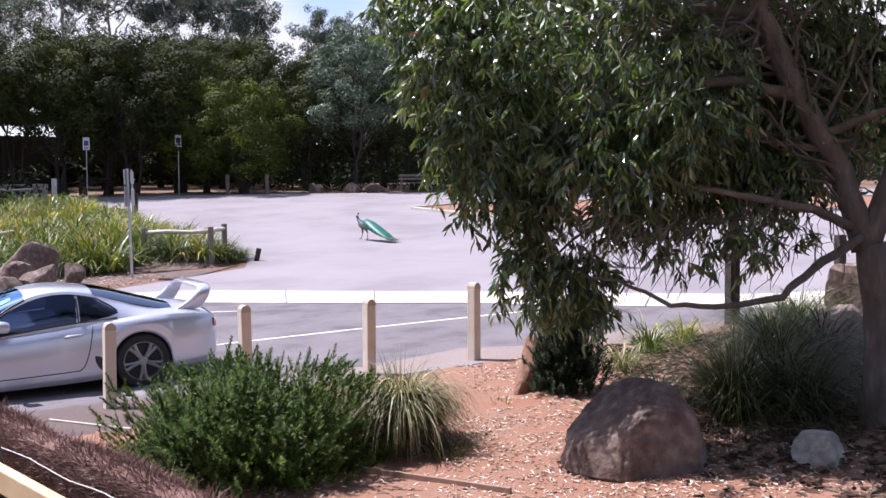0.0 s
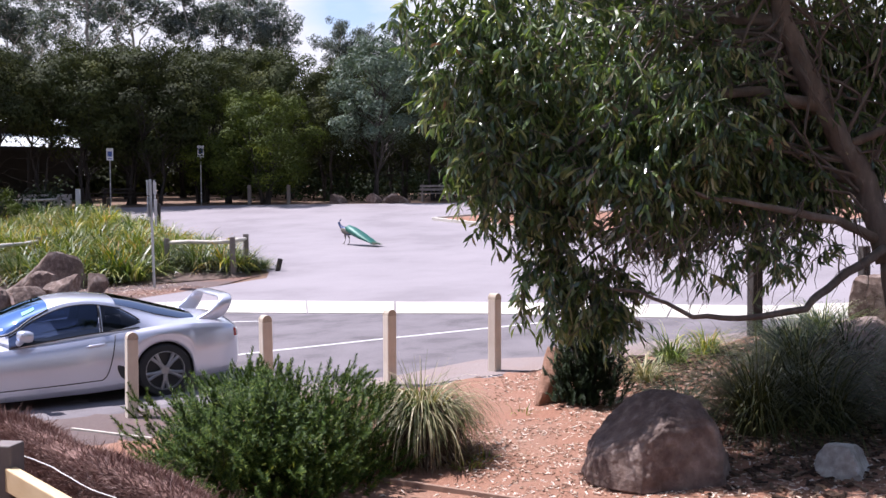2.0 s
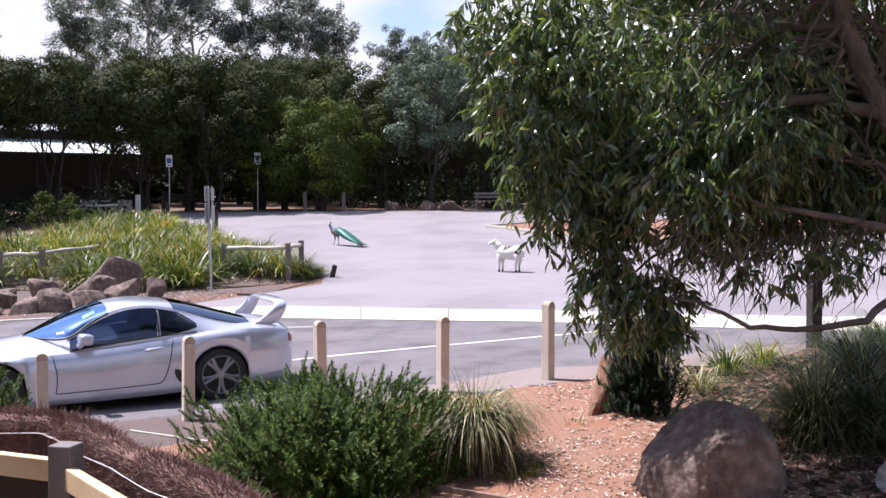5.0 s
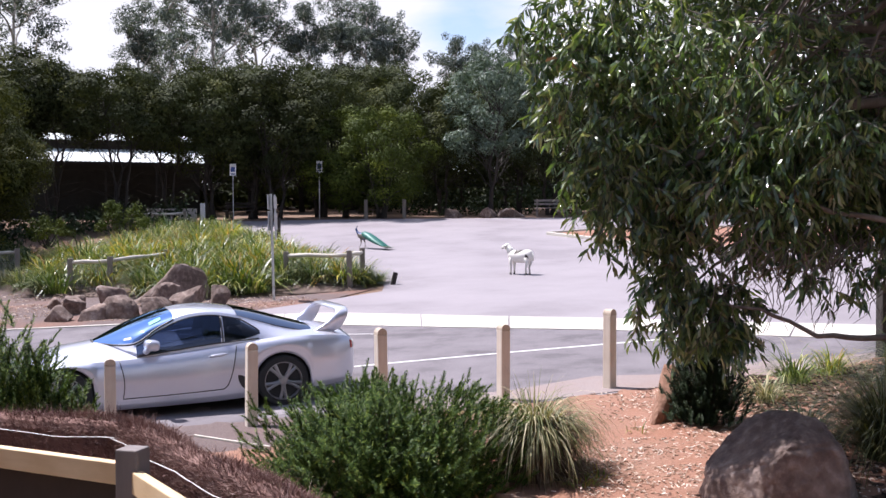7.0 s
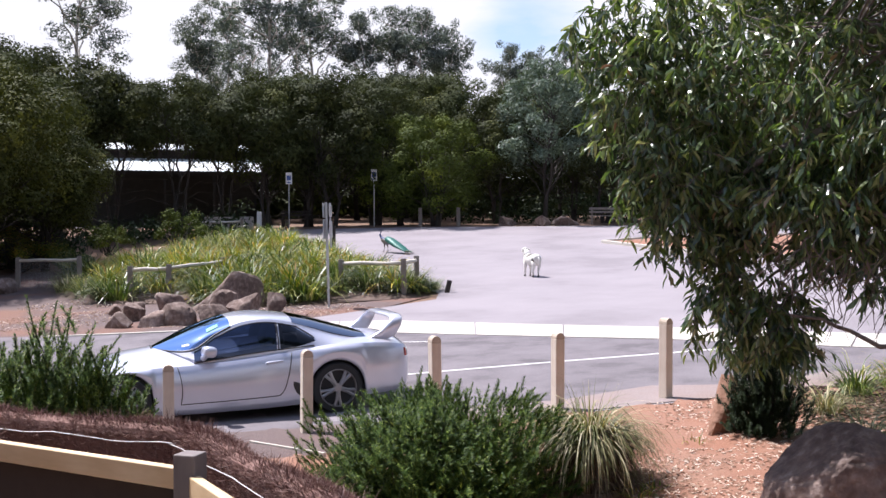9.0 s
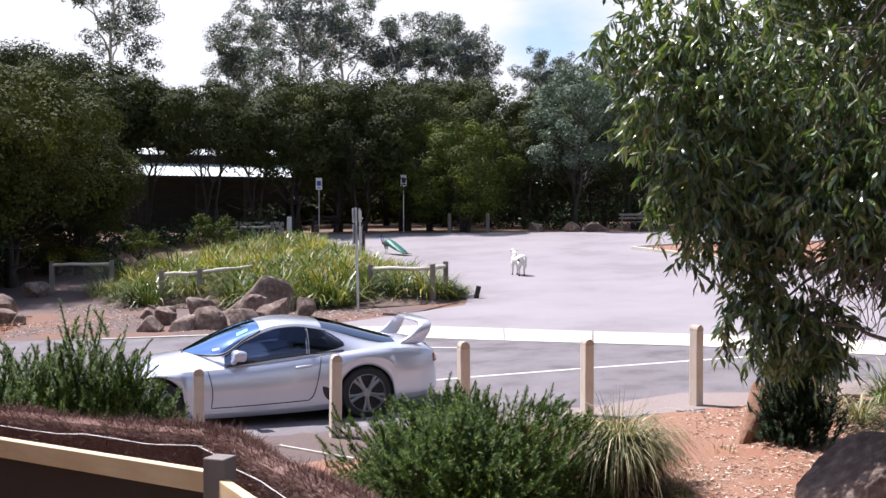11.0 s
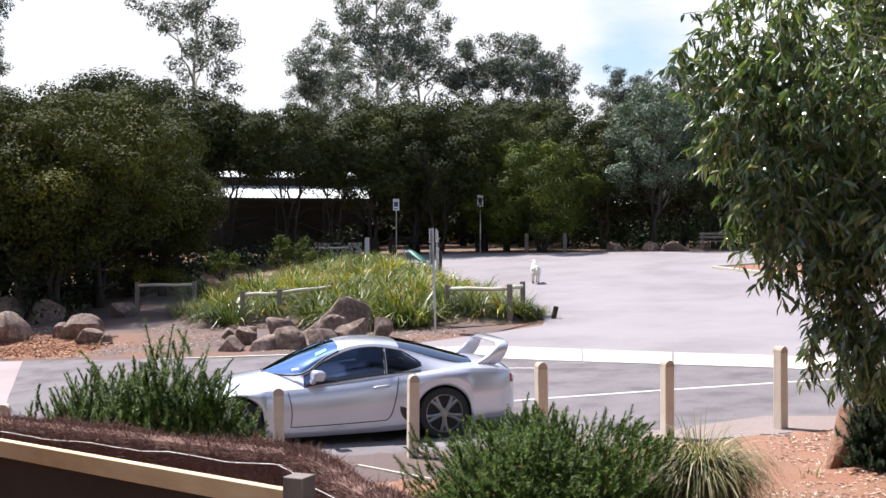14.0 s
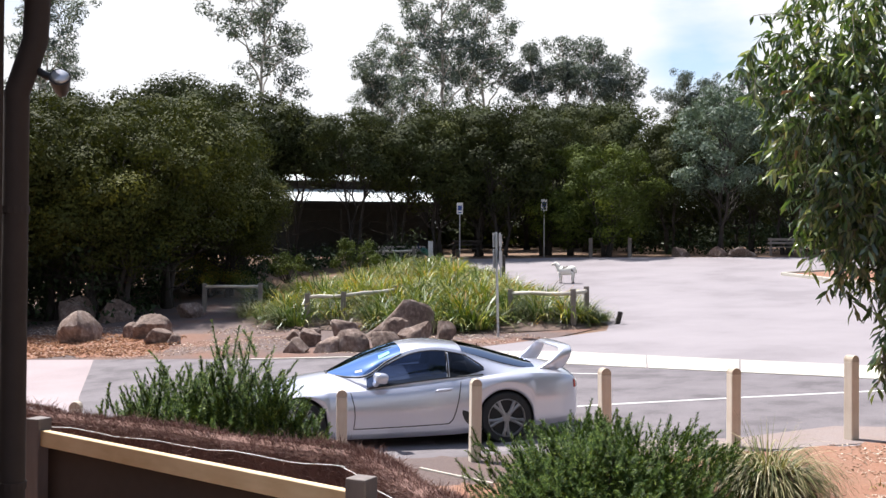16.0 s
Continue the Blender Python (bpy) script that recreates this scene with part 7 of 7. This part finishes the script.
TRAIN_TIP = surface("train_tip", [(0.3, (0.10, 0.13, 0.08)), (0.7, (0.24, 0.24, 0.15))], [(0.3, (0.08, 0.14, 0.10)), (0.7, (0.22, 0.2, 0.14))], 30, 8, 0.7, 0.4, 0.004)
WING = surface("wing_barred", [(0.4, (0.05, 0.045, 0.04)), (0.6, (0.26, 0.23, 0.19))], [(0.3, (0.07, 0.06, 0.05)), (0.7, (0.22, 0.19, 0.16))], 60, 10, 0.7, 0.3, 0.003, (1, 1, 3))


def blob(s, stations, sides=16, slot=0):
    """Body by rings: each station is centre x, z, half width, half height."""
    o = len(s.v)
    for x, z, w, h in stations:
        for k in range(sides):
            a = 2 * math.pi * k / sides
            s.v.append((x, w * math.cos(a), z + h * math.sin(a)))
    n = len(stations)
    for i in range(n - 1):
        for k in range(sides):
            a, b = o + i * sides + k, o + i * sides + (k + 1) % sides
            s.f.append((a, b, b + sides, a + sides))
            s.m.append(slot)
    s.f += [tuple(o + k for k in reversed(range(sides))), tuple(o + (n - 1) * sides + k for k in range(sides))]
    s.m += [slot, slot]


def build_sheep():
    sheep = thing("sheep", Matrix(), "white shorn sheep walking over asphalt", "sheep")
    s = Shape()
    blob(s, [(-0.42, 0.55, 0.03, 0.04), (-0.39, 0.545, 0.12, 0.13), (-0.30, 0.53, 0.165, 0.175), (-0.12, 0.51, 0.18, 0.185), (0.08, 0.51, 0.175, 0.18),
             (0.24, 0.53, 0.15, 0.17), (0.34, 0.56, 0.11, 0.14), (0.39, 0.58, 0.05, 0.07)], 20)
    part("body", s, FLEECE, sheep, smooth=True)
    neck = Shape()
    neck.tube([(0.26, 0, 0.58), (0.36, 0, 0.70), (0.42, 0, 0.76), (0.45, 0, 0.79)], [0.13, 0.105, 0.085, 0.065], 14)
    part("neck", neck, FLEECE, sheep, smooth=True)
    h = Shape()
    blob(h, [(0.38, 0.80, 0.03, 0.035), (0.41, 0.805, 0.068, 0.072), (0.47, 0.80, 0.07, 0.072), (0.54, 0.775, 0.054, 0.056), (0.61, 0.75, 0.042, 0.046), (0.635, 0.745, 0.024, 0.03)], 14)
    head = part("head", h, SHEEP_SKIN, sheep, smooth=True)
    for side in (1, -1):
        e = Shape()
        e.tube([(0.425, 0.05 * side, 0.815), (0.41, 0.10 * side, 0.815), (0.40, 0.15 * side, 0.80)], [0.018, 0.028, 0.006], 8)
        part("ear", e, SHEEP_SKIN, head, smooth=True)
    t = Shape()
    t.tube([(-0.40, 0, 0.60), (-0.44, 0, 0.52), (-0.45, 0, 0.40)], [0.035, 0.032, 0.018], 8)
    part("tail", t, FLEECE, sheep, smooth=True)
    legs = []
    for x, y in ((0.25, 0.09), (0.25, -0.09), (-0.27, 0.09), (-0.27, -0.09)):
        l = Shape()
        back = x < 0
        l.tube([(0, 0, 0.03), (-0.03 if back else 0.0, 0, -0.13), (0.015 if back else 0.0, 0, -0.26), (0, 0, -0.40)], [0.085 if back else 0.07, 0.052, 0.03, 0.026], 10)
        leg = part("leg", l, SHEEP_SKIN, sheep, smooth=True, at=pose(x, y, 0.45))
        f = Shape()
        f.tube([(0, 0, -0.40), (0.012, 0, -0.445)], [0.028, 0.036], 8)
        part("hoof", f, HOOF, leg, smooth=True, angle=40)
        legs.append((leg, x, y))
    return sheep, legs


def build_peacock():
    r = random.Random(9)
    bird = thing("peacock", Matrix(), "peacock with a long folded teal train walking on asphalt", "peacock")
    s = Shape()
    blob(s, [(-0.28, 0.42, 0.03, 0.03), (-0.2, 0.43, 0.10, 0.10), (-0.05, 0.45, 0.135, 0.135), (0.10, 0.47, 0.125, 0.13), (0.2, 0.52, 0.085, 0.10), (0.25, 0.56, 0.04, 0.05)], 18)
    part("body", s, PEA_BLUE, bird, smooth=True)
    s = Shape()
    s.tube([(0.15, 0, 0.48), (0.25, 0, 0.55), (0.32, 0, 0.61), (0.37, 0, 0.67), (0.40, 0, 0.71)], [0.10, 0.068, 0.050, 0.040, 0.034], 12)
    part("neck", s, PEA_BLUE, bird, smooth=True)
    h = Shape()
    blob(h, [(0.35, 0.715, 0.015, 0.02), (0.375, 0.72, 0.036, 0.038), (0.41, 0.72, 0.036, 0.036), (0.445, 0.71, 0.014, 0.014), (0.485, 0.70, 0.003, 0.004)], 10)
    head = part("head", h, PEA_BLUE, bird, smooth=True)
    for k in range(7):
        c = Shape()
        a = (k - 3) * 0.16
        c.tube([(0.37, 0, 0.75), (0.35, 0.05 * math.sin(a), 0.795), (0.335, 0.09 * math.sin(a), 0.83)], [0.002, 0.002, 0.006], 5)
        part("crest_feather", c, PEA_BLUE, head)
    for side in (1, -1):
        w = Shape()
        blob(w, [(-0.34, 0.40, 0.004, 0.02), (-0.2, 0.43, 0.016, 0.07), (0.0, 0.46, 0.022, 0.10), (0.12, 0.48, 0.018, 0.08), (0.18, 0.50, 0.006, 0.03)], 10)
        part("wing", w, WING, bird, "brown barred wing", smooth=True, at=pose(0, 0.122 * side, 0))
    t = Shape()
    blob(t, [(0.04, 0.57, 0.07, 0.04), (-0.12, 0.53, 0.17, 0.13), (-0.40, 0.44, 0.21, 0.15), (-0.75, 0.31, 0.22, 0.12), (-1.08, 0.20, 0.20, 0.075), (-1.28, 0.12, 0.17, 0.04), (-1.38, 0.09, 0.09, 0.02)], 16)
    train = part("train", t, TEAL, bird, "long folded teal train", smooth=True)
    fe = Shape()
    for _ in range(240):
        x = r.uniform(-1.35, -0.15)
        u = (-x - 0.15) / 1.2
        y = r.uniform(-1, 1) * (0.13 + 0.06 * u)
        z = 0.60 - 0.47 * u - abs(y) * 0.25
        d = Vector((-0.85, y * 0.4, -0.42 + 0.2 * u)).normalized()
        side = Vector((0, 1, 0)) * 0.012
        p = Vector((x, y, z))
        L = r.uniform(0.12, 0.26)
        fe.add([p - side, p + side, p + d * L + side * 1.4, p + d * L - side * 1.4], [(0, 1, 2, 3)])
    tagged(part("feathers", fe, TEAL, train), kind="stuff")
    fe = Shape()
    for _ in range(150):
        y = r.uniform(-0.17, 0.17)
        p = Vector((r.uniform(-1.5, -1.25), y, r.uniform(0.06, 0.15)))
        d = Vector((-0.9, y * 1.2, -0.12)).normalized()
        side = Vector((0, 1, 0.1)) * 0.007
        L = r.uniform(0.10, 0.26)
        e = p + d * L
        e.z = max(e.z, 0.02)
        fe.add([p - side, p + side, e + side * 0.4, e - side * 0.4], [(0, 1, 2, 3)])
    tagged(part("fringe", fe, TRAIN_TIP, train, "loose brownish feather tips"), kind="stuff")
    legs = []
    for side in (1, -1):
        l = Shape()
        l.tube([(0, 0, 0.02), (-0.02, 0, -0.10), (-0.05, 0, -0.17)], [0.05, 0.03, 0.016], 8)
        l.tube([(-0.05, 0, -0.17), (-0.005, 0, -0.345)], [0.011, 0.010], 6)
        for a in (-0.45, 0, 0.45, 3.1):
            l.tube([(-0.005, 0, -0.345), (-0.005 + 0.07 * math.cos(a), 0.07 * math.sin(a), -0.36)], [0.009, 0.005], 5)
        leg = part("leg", l, WING, bird, smooth=True, at=pose(0.02, 0.06 * side, 0.37))
        legs.append((leg, 0.02, 0.06 * side))
    return bird, legs


SHEEP, SHEEP_LEGS = build_sheep()
PEACOCK, PEACOCK_LEGS = build_peacock()
# seconds, x, y along the asphalt
SHEEP_WAY = [(0.0, 3.7, 22.6), (2.0, 2.15, 24.5), (4.0, 0.54, 26.5), (6.5, -1.32, 28.7), (7.0, -1.66, 29.1), (7.5, -2.03, 29.65), (8.0, -2.39, 30.2), (8.5, -2.74, 30.75), (9.0, -3.08, 31.2),
             (11.5, -5.3, 34.6), (12.0, -5.9, 35.45), (12.5, -6.5, 36.3), (13.0, -7.05, 37.25), (13.5, -7.42, 37.9), (14.0, -7.72, 38.45), (14.5, -8.08, 39.15), (15.0, -8.52, 39.8),
             (15.5, -8.98, 40.2), (16.0, -9.46, 40.4)]
SHEEP_TURN = {0.0: 0, 4.0: 12, 6.5: 28, 9.0: 0, 11.5: 0, 13.0: 0, 13.5: -8, 14.0: -10, 14.5: -4, 15.0: 8, 15.5: 18, 16.0: 14}
PEACOCK_WAY = [(0.0, -2.47, 32.1), (0.5, -2.8, 32.65), (1.0, -3.14, 33.15), (1.5, -3.52, 33.8), (2.0, -3.94, 34.4), (2.5, -4.38, 34.85), (3.0, -4.79, 35.2), (3.5, -5.22, 35.6),
               (4.0, -5.72, 36.1), (6.5, -7.9, 38.7), (7.0, -8.33, 39.08), (7.5, -8.75, 39.55), (8.0, -9.2, 40.05), (8.5, -9.6, 40.42), (9.0, -9.98, 40.75), (11.5, -12.25, 43.1),
               (12.0, -12.85, 43.8), (12.5, -13.5, 44.9), (13.0, -14.3, 46.1), (13.5, -15.0, 46.9), (14.0, -15.9, 47.7), (14.5, -17.0, 48.65), (15.0, -18.0, 49.4), (15.5, -19.0, 50.3), (16.0, -19.9, 51.2)]


def go(carried, legs, way, turns, swing, pace):
    """Walk a creature along its way, nose first, with swinging legs."""
    rows = []
    for i, (t, x, y) in enumerate(way):
        a, b = way[max(i - 1, 0)], way[min(i + 1, len(way) - 1)]
        head = math.degrees(math.atan2(b[2] - a[2], b[1] - a[1]))
        if turns:
            ks = sorted(turns)
            lo = max(k for k in ks if k <= t)
            hi = min(k for k in ks if k >= t)
            head += turns[lo] if hi == lo else turns[lo] + (turns[hi] - turns[lo]) * (t - lo) / (hi - lo)
        c, s = math.cos(radians(head)), math.sin(radians(head))
        tip = math.degrees(math.atan2(land(x + c, y + s) - land(x - c, y - s), 2.0))
        rows.append((t, pose(x, y, land(x, y) + 0.032, 0, 0, head) @ pose(0, 0, 0, 0, -tip, 0)))
    walk(carried, rows)
    for k, (leg, x, y) in enumerate(legs):
        home = leg.matrix_basis.translation.copy()
        steps = []
        n = int(16.0 / pace)
        for i in range(n + 1):
            phase = i + (k in (1, 2)) if len(legs) == 4 else i + k
            steps.append((min(16.0, i * pace), pose(*home, 0, swing * (1 if phase % 2 else -1), 0)))
        steps.append((16.0, pose(*home, 0, swing * 0.3, 0)))
        walk(leg, steps)


def motions():
    go(SHEEP, SHEEP_LEGS, SHEEP_WAY, SHEEP_TURN, 15, 0.4)
    go(PEACOCK, PEACOCK_LEGS, PEACOCK_WAY, {0.0: 10, 16.0: 8}, 16, 0.35)


motions()
